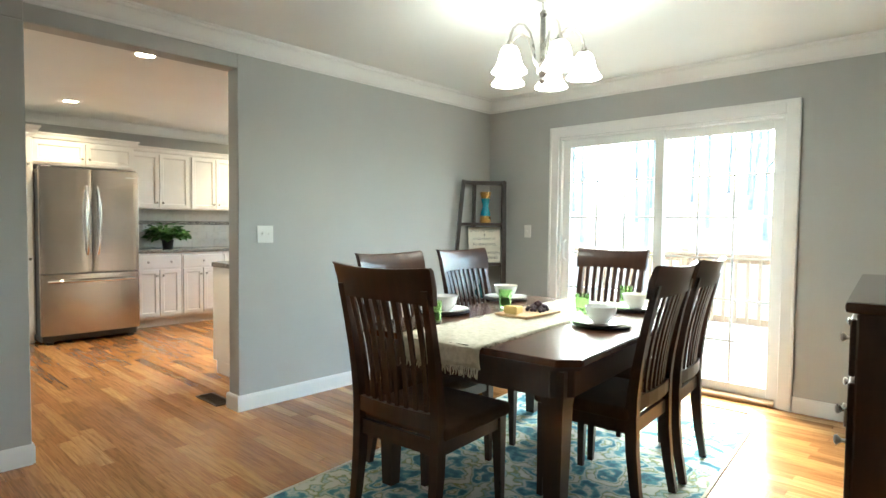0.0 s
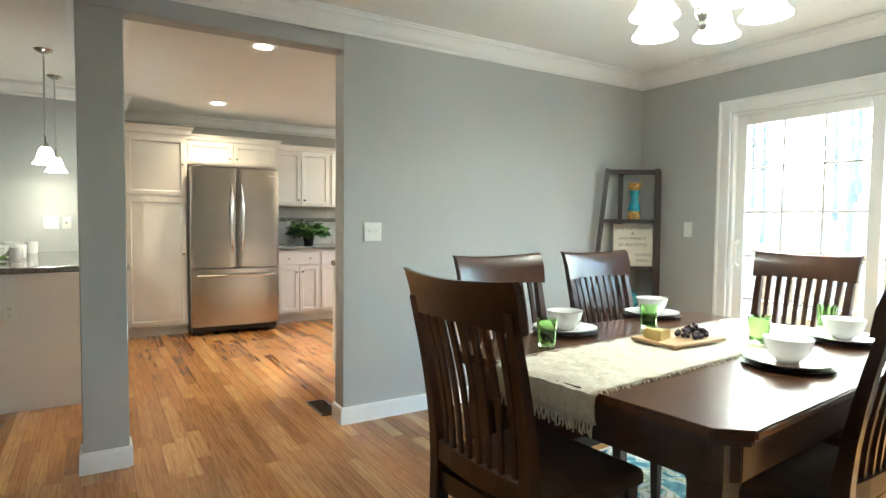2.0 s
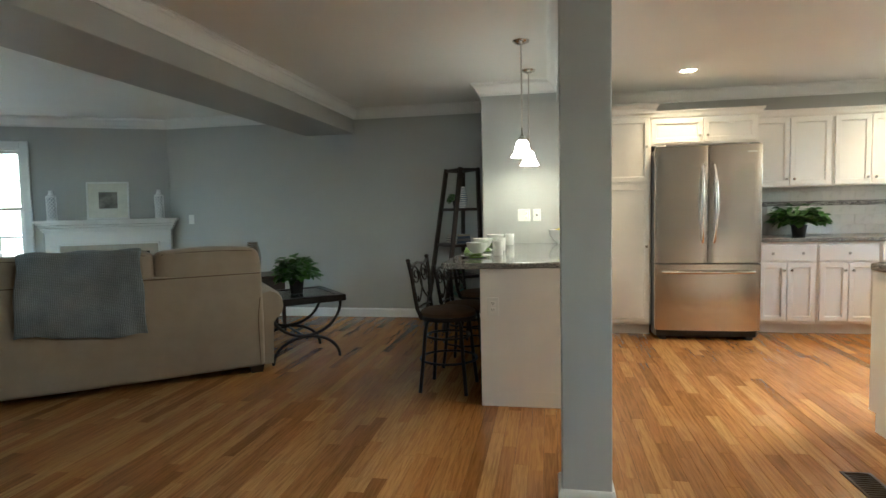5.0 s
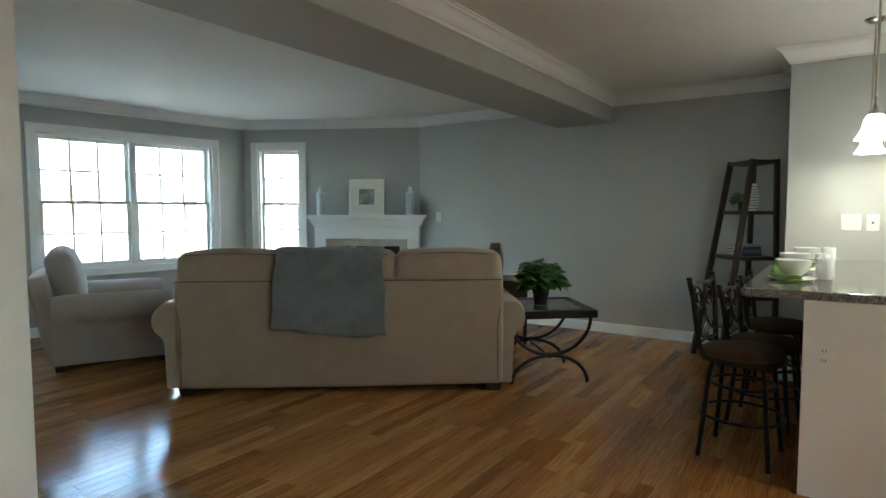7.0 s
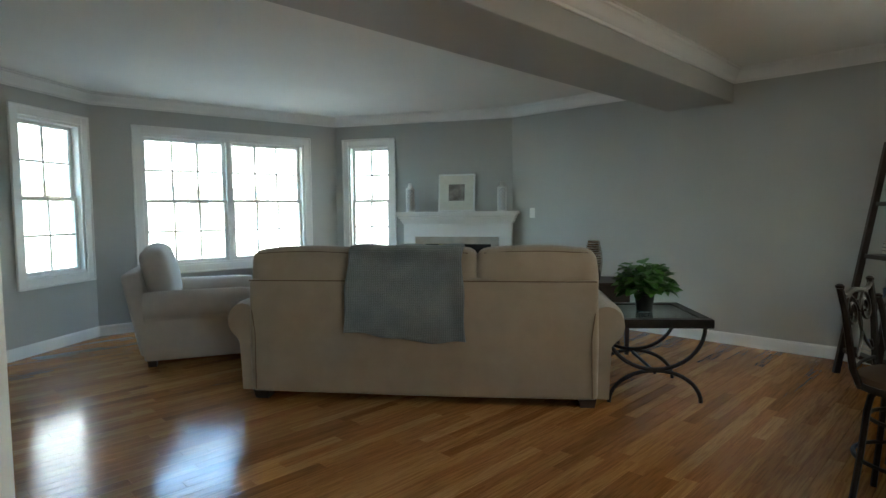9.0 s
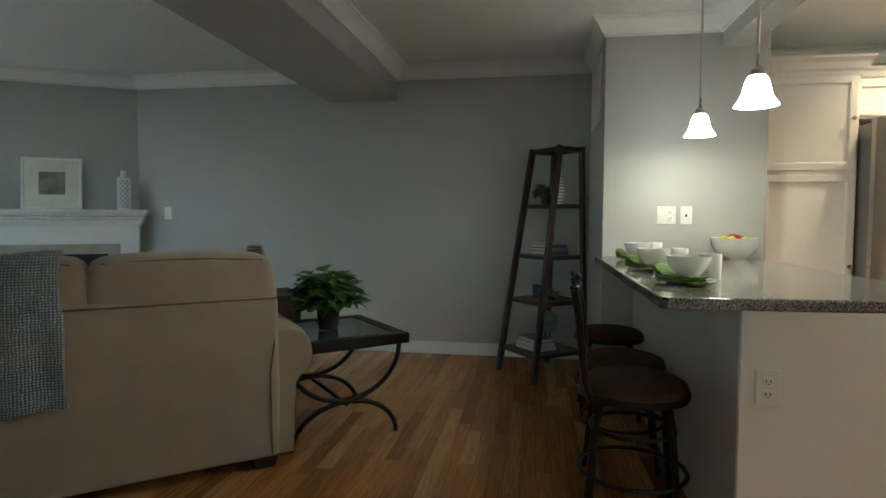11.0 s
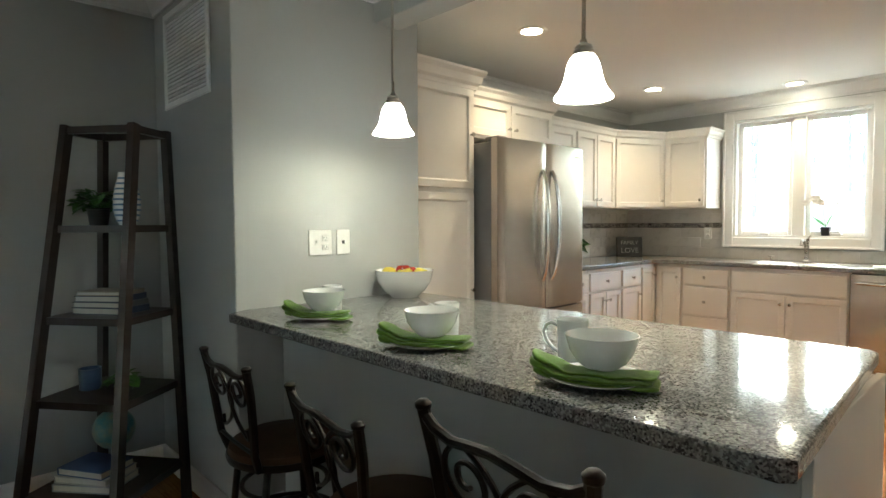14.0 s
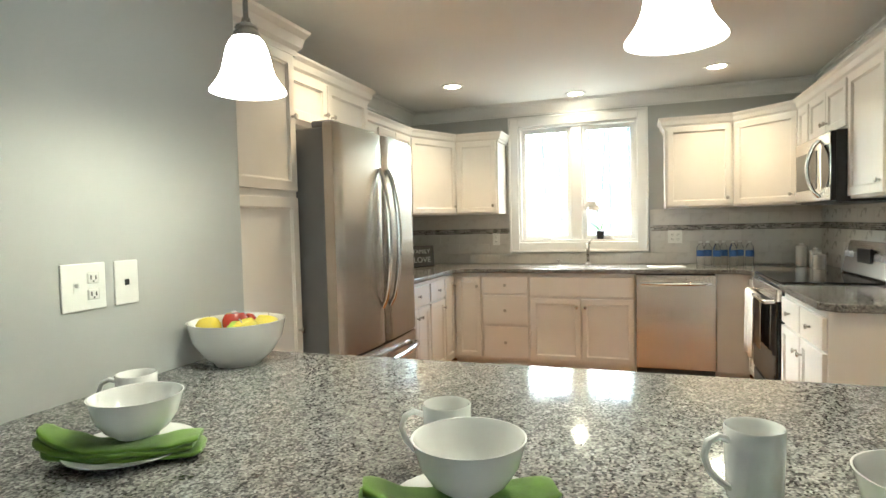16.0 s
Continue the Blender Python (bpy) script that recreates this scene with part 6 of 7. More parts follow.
# knitted throw over the sofa back: one draped sheet
def knit_mat():
    """Chunky knit: small raised stitches in rows, shade painted between them, and loose yarn tones."""
    m = mat("slate_knit", (0.34, 0.375, 0.40), 0.95, 0, 0.2, 9, 0.3, 320, color2=(0.25, 0.285, 0.31), sheen=0.2)
    N, L = m.node_tree.nodes, m.node_tree.links
    b = N["Principled BSDF"]
    co = N["Texture Coordinate"]
    bands = []
    for axis, size in (("X", 27.0), ("Z", 30.0)):
        w = N.new("ShaderNodeTexWave")
        w.bands_direction = axis
        w.inputs["Scale"].default_value, w.inputs["Distortion"].default_value = size, 3.0
        w.inputs["Detail"].default_value, w.inputs["Detail Scale"].default_value = 2.0, 1.2
        L.new(co.outputs["Object"], w.inputs["Vector"])
        bands.append(w.outputs["Fac"])
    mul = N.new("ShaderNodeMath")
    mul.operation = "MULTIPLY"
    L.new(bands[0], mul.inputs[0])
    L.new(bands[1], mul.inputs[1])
    bp = N.new("ShaderNodeBump")
    bp.inputs["Strength"].default_value, bp.inputs["Distance"].default_value = 1.0, 0.008
    L.new(mul.outputs[0], bp.inputs["Height"])
    L.new(bp.outputs[0], b.inputs["Normal"])
    # Stitch height drives the colour too, so the gaps carry painted shade.
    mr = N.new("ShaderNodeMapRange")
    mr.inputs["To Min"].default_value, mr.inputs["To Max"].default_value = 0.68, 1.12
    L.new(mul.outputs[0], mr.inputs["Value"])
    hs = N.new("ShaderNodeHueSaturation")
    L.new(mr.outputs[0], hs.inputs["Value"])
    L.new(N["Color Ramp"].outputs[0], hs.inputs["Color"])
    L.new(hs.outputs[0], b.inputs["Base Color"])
    return m


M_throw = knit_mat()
bm = bmesh.new()
line = [(-0.030, 0.46), (-0.032, 0.55), (-0.030, 0.64), (-0.028, 0.72), (-0.026, 0.79), (-0.020, 0.86), (-0.006, 0.93), (0.03, 0.985), (0.09, 1.012), (0.17, 1.017), (0.25, 1.008), (0.31, 0.97), (0.335, 0.88), (0.345, 0.76), (0.35, 0.64)]
fine = []
for a, b in zip(line, line[1:]):
    for k in range(4):
        fine.append((a[0] + (b[0] - a[0]) * k / 4, a[1] + (b[1] - a[1]) * k / 4))
rows = []
for k, (y, z) in enumerate(fine):
    row = []
    for i in range(61):
        u = i / 60
        hang = max(0.0, 1 - k / 24)
        x = -0.44 + 0.73 * u + 0.05 * hang * (u - 0.6) + 0.006 * math.sin(k * 0.35) * (1 - 2 * u)
        fold = 0.012 * math.sin(u * 9 + 1.2) * hang + 0.008 * math.sin(u * 17 + k * 0.1) * hang + 0.004 * noise.noise(Vector((u * 9, k * 0.2, 0)))
        zz = z - 0.055 * u * hang + 0.012 * math.sin(u * 7 + 0.5) * hang ** 2 + 0.006 * math.sin(u * 15)
        row.append(bm.verts.new((x, y - 0.012 - abs(fold) - 0.003 * (k % 2), zz)))
    rows.append(row)
for a, b in zip(rows, rows[1:]):
    for i in range(60):
        bm.faces.new((a[i], a[i + 1], b[i + 1], b[i]))
th = thing("throw_blanket", pose(-4.0, -3.03, 0, 0, 0, 127.4), "slate blue knitted throw draped over the sofa back", "blanket")
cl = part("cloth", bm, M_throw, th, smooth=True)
md = cl.modifiers.new("thick", "SOLIDIFY")
md.thickness = 0.012


def armchair():
    s = thing("armchair", pose(-3.675, -5.52, 0, 0, 0, 64.4), "pale grey upholstered armchair with rolled arms", "armchair")
    hw = 0.50
    part("base", cushion(bmesh.new(), -hw + 0.05, hw - 0.05, -0.42, 0.44, 0.05, 0.32, 0.02, 0.004), M_chairfab, s, smooth=True)
    m = Matrix.Translation((0, -0.36, 0.10)) @ Matrix.Rotation(radians(11), 4, "X")
    part("back", cushion(bmesh.new(), -hw + 0.03, hw - 0.03, -0.08, 0.06, 0.0, 0.68, 0.035, 0.01, m), M_chairfab, s, smooth=True)
    for sx in (-1, 1):
        part("arm", rolled_arm(sx * (hw - 0.05), sx, -0.40, 0.44, 0.62), M_chairfab, s, smooth=True)
    part("seat_cushion", cushion(bmesh.new(), -hw + 0.12, hw - 0.12, -0.26, 0.46, 0.31, 0.48, 0.05, 0.02), M_chairfab, s, smooth=True)
    m = Matrix.Translation((0, -0.27, 0.48)) @ Matrix.Rotation(radians(12), 4, "X")
    part("back_cushion", cushion(bmesh.new(), -hw + 0.13, hw - 0.13, -0.09, 0.10, 0.0, 0.47, 0.08, 0.04, m), M_chairfab, s, smooth=True)
    for x in (-hw + 0.07, hw - 0.07):
        for y in (-0.36, 0.38):
            part("foot", bar(bmesh.new(), [(x, y, 0.0), (x, y, 0.06)], [0.06, 0.07], [0.06, 0.07], (0, 1, 0)), M_foot, s, "dark wooden foot")


armchair()

# iron and glass end table
et = thing("end_table", pose(-4.988, -1.905, 0, 0, 0, 130.6), "black iron end table with a glass top and curved legs", "end table")
ew, ed, ez = 0.335, 0.66, 0.55
part("top_frame", box(box(box(bx(-ew, ew, -0.02, 0.05, ez - 0.055, ez, 0.006), -ew, ew, ed - 0.07, ed, ez - 0.055, ez, 0.006), -ew, -ew + 0.07, 0.05, ed - 0.07, ez - 0.055, ez, 0.006), ew - 0.07, ew, 0.05, ed - 0.07, ez - 0.055, ez, 0.006), M_iron, et)
part("glass", bx(-ew + 0.06, ew - 0.06, 0.04, ed - 0.06, ez - 0.012, ez - 0.004, 0.001), glass_mat("smoked_glass", (0.30, 0.36, 0.35), 0.02), et, "smoked glass inset")
for y in (0.05, ed - 0.07):
    bm = bmesh.new()
    tube(bm, [(-(ew - 0.03) * math.cos(a), y, ez - 0.06 - 0.27 * math.sin(a)) for a in [math.pi * i / 20 for i in range(21)]], 0.013, 8)
    part("leg", bm, M_iron, et, smooth=True)
    bm = bmesh.new()
    tube(bm, [(-(ew - 0.05) * math.cos(a), y, 0.008 + 0.205 * math.sin(a)) for a in [math.pi * i / 20 for i in range(21)]], 0.013, 8)
    part("leg", bm, M_iron, et, smooth=True)
part("stretcher", tube(bmesh.new(), [(0, 0.05, 0.20), (0, ed - 0.07, 0.20)], 0.011, 8), M_iron, et)


def leaf(bm, base, tip, width, up):
    """A pointed leaf, folded along its middle."""
    base, tip = Vector(base), Vector(tip)
    d = tip - base
    s = d.cross(Vector(up)).normalized() * width
    n = s.cross(d).normalized() * width * 0.25
    ps = [base, base + d * 0.3 + s * 0.95 + n, base + d * 0.65 + s * 0.75 + n * 0.6, tip - n * 0.8, base + d * 0.65 - s * 0.75 + n * 0.6, base + d * 0.3 - s * 0.95 + n, base + d * 0.32, base + d * 0.66]
    v = [bm.verts.new(p) for p in ps]
    for q in ((0, 1, 6), (1, 2, 7, 6), (2, 3, 7), (0, 6, 5), (6, 7, 4, 5), (7, 3, 4)):
        bm.faces.new([v[k] for k in q])


def bushy_plant(name, m, r, h, n, label, seed, pot_r=0.065, pot_h=0.12, leaf_len=0.085):
    p = thing(name, m, label, "plant")
    part("pot", turned([(0, 0), (pot_r * 0.8, 0), (pot_r, pot_h * 0.9), (pot_r * 1.08, pot_h * 0.92), (pot_r * 1.08, pot_h), (pot_r * 0.92, pot_h), (pot_r * 0.9, pot_h * 0.85), (0, pot_h * 0.84)], 22), M_pot, p, "black plant pot", smooth=True)
    g = random.Random(seed)
    bm = bmesh.new()
    st = bmesh.new()
    for i in range(n):
        a = g.uniform(0, 6.283)
        e = g.uniform(-0.25, 1.0)
        rr = r * (0.35 + 0.65 * g.random() ** 0.6)
        q = Vector((rr * math.cos(a) * math.cos(e * 0.9), rr * math.sin(a) * math.cos(e * 0.9), pot_h + h * (0.25 + 0.75 * max(-0.35, math.sin(e))) * g.uniform(0.5, 1.0)))
        out = Vector((math.cos(a), math.sin(a), g.uniform(-0.7, 0.5))).normalized()
        n2 = leaf_len * g.uniform(0.7, 1.25)
        leaf(bm, q, q + out * n2, n2 * 0.46, (g.uniform(-0.4, 0.4), g.uniform(-0.4, 0.4), 1))
        if i % 3 == 0:
            tube(st, [(0.02 * math.cos(a), 0.02 * math.sin(a), pot_h * 0.8), (q.x * 0.4, q.y * 0.4, (pot_h + q.z) / 2 + 0.03), q], 0.0025, 4)
    tagged(part("foliage", bm, M_leaf, p), kind="stuff")
    tagged(part("stalk", st, M_leaf, p), kind="stuff")
    return p


bushy_plant("potted_plant", pose(-5.235, -2.11, ez + 0.001), 0.155, 0.23, 230, "bushy green potted plant on the end table", 3)

# dark side table with a silver vase by the far wall
tb = thing("side_table", pose(-6.10, -2.93, 0, 0, 0, 38), "dark wooden side table behind the sofa", "side table")
part("top", bx(-0.25, 0.25, -0.25, 0.25, 0.58, 0.615, 0.006), M_shelfwood, tb)
part("drawer_box", bx(-0.22, 0.22, -0.22, 0.22, 0.44, 0.58, 0.004), M_shelfwood, tb)
for x in (-0.2, 0.2):
    for y in (-0.2, 0.2):
        part("leg", bar(bmesh.new(), [(x, y, 0), (x, y, 0.44)], [0.03, 0.04], [0.03, 0.04], (0, 1, 0)), M_shelfwood, tb)
bm = bmesh.new()
prof = [(0, 0), (0.055, 0), (0.06, 0.01)]
for i in range(16):
    z = 0.02 + 0.31 * i / 15
    r0 = 0.058 + 0.022 * math.sin(math.pi * i / 15) - 0.008 * i / 15
    prof += [(r0, z), (r0 + 0.005, z + 0.010)]
prof += [(0.046, 0.345), (0.042, 0.345), (0, 0.30)]
solo("vase", turned(prof, 24), mat("hammered_silver", (0.5, 0.47, 0.42), 0.25, 1.0, 0.2, 40, 0.2), "ribbed silver vase on the side table", "vase", m=pose(-6.07, -2.97, 0.615), smooth=True)


# fireplace on the angled wall; local x from the inner corner, +y into the room
fp = thing("fireplace", M_fp, "white painted fireplace mantel with a black firebox", "fireplace", kind="structure")
fs = 0.668
part("mantel_shelf", bx(fs - 0.765, fs + 0.765, 0.002, 0.24, 1.195, 1.225, 0.006, 2), M_trim, fp)
bm = bmesh.new()
for i, (z, o, w) in enumerate(((1.17, 0.20, 0.74), (1.14, 0.17, 0.725), (1.11, 0.145, 0.71), (1.085, 0.13, 0.695))):
    box(bm, fs - w, fs + w, 0.002, o, z - 0.001 * i, z + 0.027, 0.006)
part("cornice", bm, M_trim, fp)
part("frieze", bx(fs - 0.675, fs + 0.675, 0.002, 0.115, 0.92, 1.085, 0.003), M_trim, fp)
for s0, s1 in ((fs - 0.675, fs - 0.53), (fs + 0.53, fs + 0.675)):
    part("pilaster", bx(s0, s1, 0.002, 0.115, 0, 0.92, 0.003), M_trim, fp)
bm = bmesh.new()
box(bm, fs - 0.545, fs - 0.525, 0.115, 0.13, 0, 0.94, 0.003)
box(bm, fs + 0.525, fs + 0.545, 0.115, 0.13, 0, 0.94, 0.003)
box(bm, fs - 0.525, fs + 0.525, 0.115, 0.13, 0.92, 0.94, 0.003)
part("moulding", bm, M_trim, fp)
M_slab = mat("beige_stone_surround", (0.45, 0.41, 0.36), 0.3, 0, 0.15, 5)
bm = bmesh.new()
box(bm, fs - 0.53, fs - 0.42, 0.002, 0.09, 0, 0.92)
box(bm, fs + 0.42, fs + 0.53, 0.002, 0.09, 0, 0.92)
box(bm, fs - 0.42, fs + 0.42, 0.002, 0.09, 0.83, 0.92)
part("surround", bm, M_slab, fp, "beige stone surround")
part("firebox", bx(fs - 0.42, fs + 0.42, 0.002, 0.06, 0, 0.83), M_black, fp, "black firebox")
part("hearth", bx(fs - 0.675, fs + 0.675, 0.115, 0.50, 0.001, 0.02, 0.003), M_slab, fp, "beige stone hearth")
cd = thing("candle", M_fp @ Matrix.Translation((fs + 0.18, 0.105, 0.02)), "tall yellow-green pillar candle in the fireplace", "candle")
part("stand", turned([(0, 0), (0.06, 0), (0.06, 0.01), (0.012, 0.03), (0.012, 0.60), (0.05, 0.62), (0.05, 0.63), (0, 0.63)], 16), M_iron, cd, "dark iron stand", smooth=True)
part("wax", turned([(0, 0.63), (0.038, 0.63), (0.04, 0.64), (0.04, 0.80), (0.036, 0.805), (0, 0.80)], 20), mat("lime_wax", (0.55, 0.58, 0.14), 0.5), cd, smooth=True)

pc = thing("picture_frame", M_fp @ Matrix.Translation((fs + 0.01, 0.05, 1.226)) @ Matrix.Rotation(radians(6), 4, "X") @ Matrix.Rotation(math.pi, 4, "Z"), "white framed landscape picture leaning on the mantel", "picture")
part("frame", frame_rect(bmesh.new(), -0.23, 0.23, 0.0, 0.455, 0.02, -0.02, 0.0), M_trim, pc)
part("mat_board", bx(-0.212, 0.212, -0.012, -0.004, 0.018, 0.437), mat("cream_mat", (0.70, 0.68, 0.60), 0.8), pc, "cream mat board")
part("print", bx(-0.10, 0.10, -0.0135, -0.0115, 0.13, 0.33), mat("muted_landscape_print", (0.34, 0.31, 0.27), 0.6, 0, 0.5, 9, 0.0, color2=(0.07, 0.05, 0.045)), pc, "muted brown landscape print")


def lantern(m):
    l = thing("lattice_vase", m, "white lattice-pattern ceramic vase on the mantel", "vase", "mantel vases")
    part("core", turned([(0, 0), (0.045, 0), (0.048, 0.02), (0.044, 0.27), (0, 0.27)], 20), mat("pale_grey_glaze", (0.42, 0.44, 0.46), 0.4), l, smooth=True)
    bm = bmesh.new()
    for s in (-1, 1):
        for k in range(8):
            pts = []
            for i in range(17):
                a = s * i / 16 * math.pi * 1.5 + k * math.pi / 4
                pts.append((0.050 * math.cos(a), 0.050 * math.sin(a), 0.015 + 0.26 * i / 16))
            tube(bm, pts, 0.0045, 5)
    part("lattice", bm, M_trim, l)
    part("rim", turned([(0, 0), (0.056, 0), (0.056, 0.015), (0, 0.015)], 20), M_trim, l)
    part("lid", turned([(0, 0.272), (0.054, 0.272), (0.054, 0.285), (0.03, 0.295), (0.02, 0.335), (0.026, 0.345), (0.02, 0.35), (0, 0.35)], 20), M_trim, l, smooth=True)
    return l


v1 = lantern(M_fp @ Matrix.Translation((fs + 0.585, 0.11, 1.226)))
copy_thing(v1, M_fp @ Matrix.Translation((fs - 0.56, 0.11, 1.226)))

# smoke detector, return grille, kitchen ceiling vent
sdv = thing("smoke_detector", Matrix.Translation((-2.35, -4.01, CEIL)), "round white smoke detector on the ceiling", "smoke detector")
part("body", turned([(0, -0.035), (0.045, -0.035), (0.062, -0.025), (0.066, -0.008), (0.066, 0), (0, 0)], 24), M_plate_plastic, sdv, smooth=True)


def wall_grille(m, w, h, label, name="return_vent"):
    v = thing(name, m, label, "vent")
    part("frame", frame_rect(bmesh.new(), 0, w, 0, h, 0.03, -0.012, 0.0), M_trim, v)
    part("backing", bx(0.03, w - 0.03, -0.003, -0.001, 0.03, h - 0.03), M_wall, v)
    n = int((h - 0.07) / 0.018)
    s0 = part("slat", bar(bmesh.new(), [(0.03, -0.006, 0), (w - 0.03, -0.006, 0)], 0.009, 0.004, (0, 0.5, 1)), M_trim, v)
    s0.location.z = 0.042
    for i in range(1, n):
        again(s0, Matrix.Translation((0, 0, 0.042 + i * 0.018)), v)


wall_grille(pose(-6.86, -0.55, 1.83), 0.56, 0.46, "white return air grille high on the wall")

# tall ladder shelf beside the peninsula
_, tops = shelf_tower("ladder_shelf", [(-6.585, -1.25), (-6.24, -0.985), (-6.53, -0.615), (-6.875, -0.88)], 1.685, [0.19, 0.56, 0.89, 1.265], "tall dark wooden ladder shelf by the grey wall")


def book(m, w, d, h, color, label):
    b = thing("book", m, label, "book", "books on the ladder shelf")
    part("cover", box(box(bx(0, w, 0, d, 0, 0.003), 0, w, 0, d, h - 0.003, h), 0, 0.003, 0, d, 0.003, h - 0.003), mat("book_cover", color, 0.45), b)
    part("page_block", bx(0.003, w - 0.004, 0.004, d - 0.004, 0.003, h - 0.003), mat("paper_edge", (0.62, 0.59, 0.52), 0.9), b, "cream page block")


navy, grey = (0.03, 0.05, 0.09), (0.35, 0.36, 0.38)
for i, (w, d, h, cl_, tx) in enumerate(((0.24, 0.17, 0.028, navy, "navy hardback book lying in a stack"), (0.23, 0.17, 0.024, (0.12, 0.12, 0.13), "charcoal hardback book lying in a stack"), (0.22, 0.16, 0.026, navy, "navy hardback book lying in a stack"), (0.21, 0.15, 0.018, (0.30, 0.25, 0.18), "tan book on top of a stack"))):
    z = sum((0.028, 0.024, 0.026, 0.018)[:i])
    book(Matrix.Translation(tops[2] + Vector((-0.02, 0.0, z))) @ pose(0, 0, 0, 0, 0, 216 + i * 2) @ Matrix.Translation((-w / 2, -d / 2, 0)), w, d, h, cl_, tx)
for i, (w, d, h, cl_, tx) in enumerate(((0.25, 0.19, 0.03, grey, "pale grey book on the lowest shelf"), (0.24, 0.18, 0.028, (0.5, 0.48, 0.45), "cream book on the lowest shelf"), (0.22, 0.17, 0.03, (0.05, 0.09, 0.22), "blue hardback book on the lowest shelf"))):
    z = sum((0.03, 0.028, 0.03)[:i])
    book(Matrix.Translation(tops[0] + Vector((0.03, -0.05, z))) @ pose(0, 0, 0, 0, 0, 40 - i * 4) @ Matrix.Translation((-w / 2, -d / 2, 0)), w, d, h, cl_, tx)
bushy_plant("potted_plant", Matrix.Translation(tops[3] + Vector((-0.075, -0.045, 0))), 0.07, 0.09, 60, "small spiky plant in a black pot on the shelf", 8, 0.045, 0.075, 0.06)
bm = bmesh.new()
prof = [(0, 0), (0.032, 0), (0.046, 0.03), (0.054, 0.07), (0.054, 0.11), (0.045, 0.16), (0.034, 0.20), (0.032, 0.225), (0.027, 0.225), (0, 0.20)]
vs = thing("vase", Matrix.Translation(tops[3] + Vector((0.055, 0.035, 0))), "white vase with blue stripes on the shelf", "vase")
part("body", turned(prof, 26), M_porcelain, vs, smooth=True)
M_blue = mat("blue_stripe", (0.10, 0.19, 0.30), 0.3)
for i in range(9):
    z = 0.02 + i * 0.0225
    for (r0, z0), (r1, z1) in zip(prof[1:], prof[2:]):
        if z0 <= z < z1:
            r = r0 + (r1 - r0) * (z - z0) / (z1 - z0)
            part("stripe", turned([(r - 0.004, z - 0.004), (r + 0.0012, z - 0.004), (r + 0.0012, z + 0.004), (r - 0.004, z + 0.004)], 26), M_blue, vs)
            break
mgb = thing("mug", Matrix.Translation(tops[1] + Vector((-0.08, -0.06, 0))), "dark blue mug on the shelf", "mug")
part("body", turned([(0, 0), (0.042, 0), (0.044, 0.09), (0.040, 0.09), (0.038, 0.01), (0, 0.01)], 22), mat("navy_glaze", (0.03, 0.06, 0.13), 0.3), mgb, smooth=True)
bushy_plant("potted_plant", Matrix.Translation(tops[1] + Vector((0.05, 0.04, 0))), 0.05, 0.06, 26, "small green succulent in a white dish", 9, 0.04, 0.03, 0.05)
gl = thing("globe", Matrix.Translation(tops[0] + Vector((-0.06, 0.04, 0))), "small teal desk globe on the lowest shelf", "globe")
part("stand", turned([(0, 0), (0.05, 0), (0.05, 0.012), (0.012, 0.025), (0.010, 0.10), (0, 0.10)], 18), M_nickel, gl, smooth=True)
bm = bmesh.new()
bmesh.ops.create_uvsphere(bm, u_segments=28, v_segments=18, radius=0.085, matrix=Matrix.Translation((0, 0, 0.185)))
part("sphere", bm, mat("globe_map", (0.05, 0.24, 0.27), 0.3, 0, 0.3, 14, 0, color2=(0.35, 0.33, 0.18)), gl, "teal sphere with tan land shapes", smooth=True)


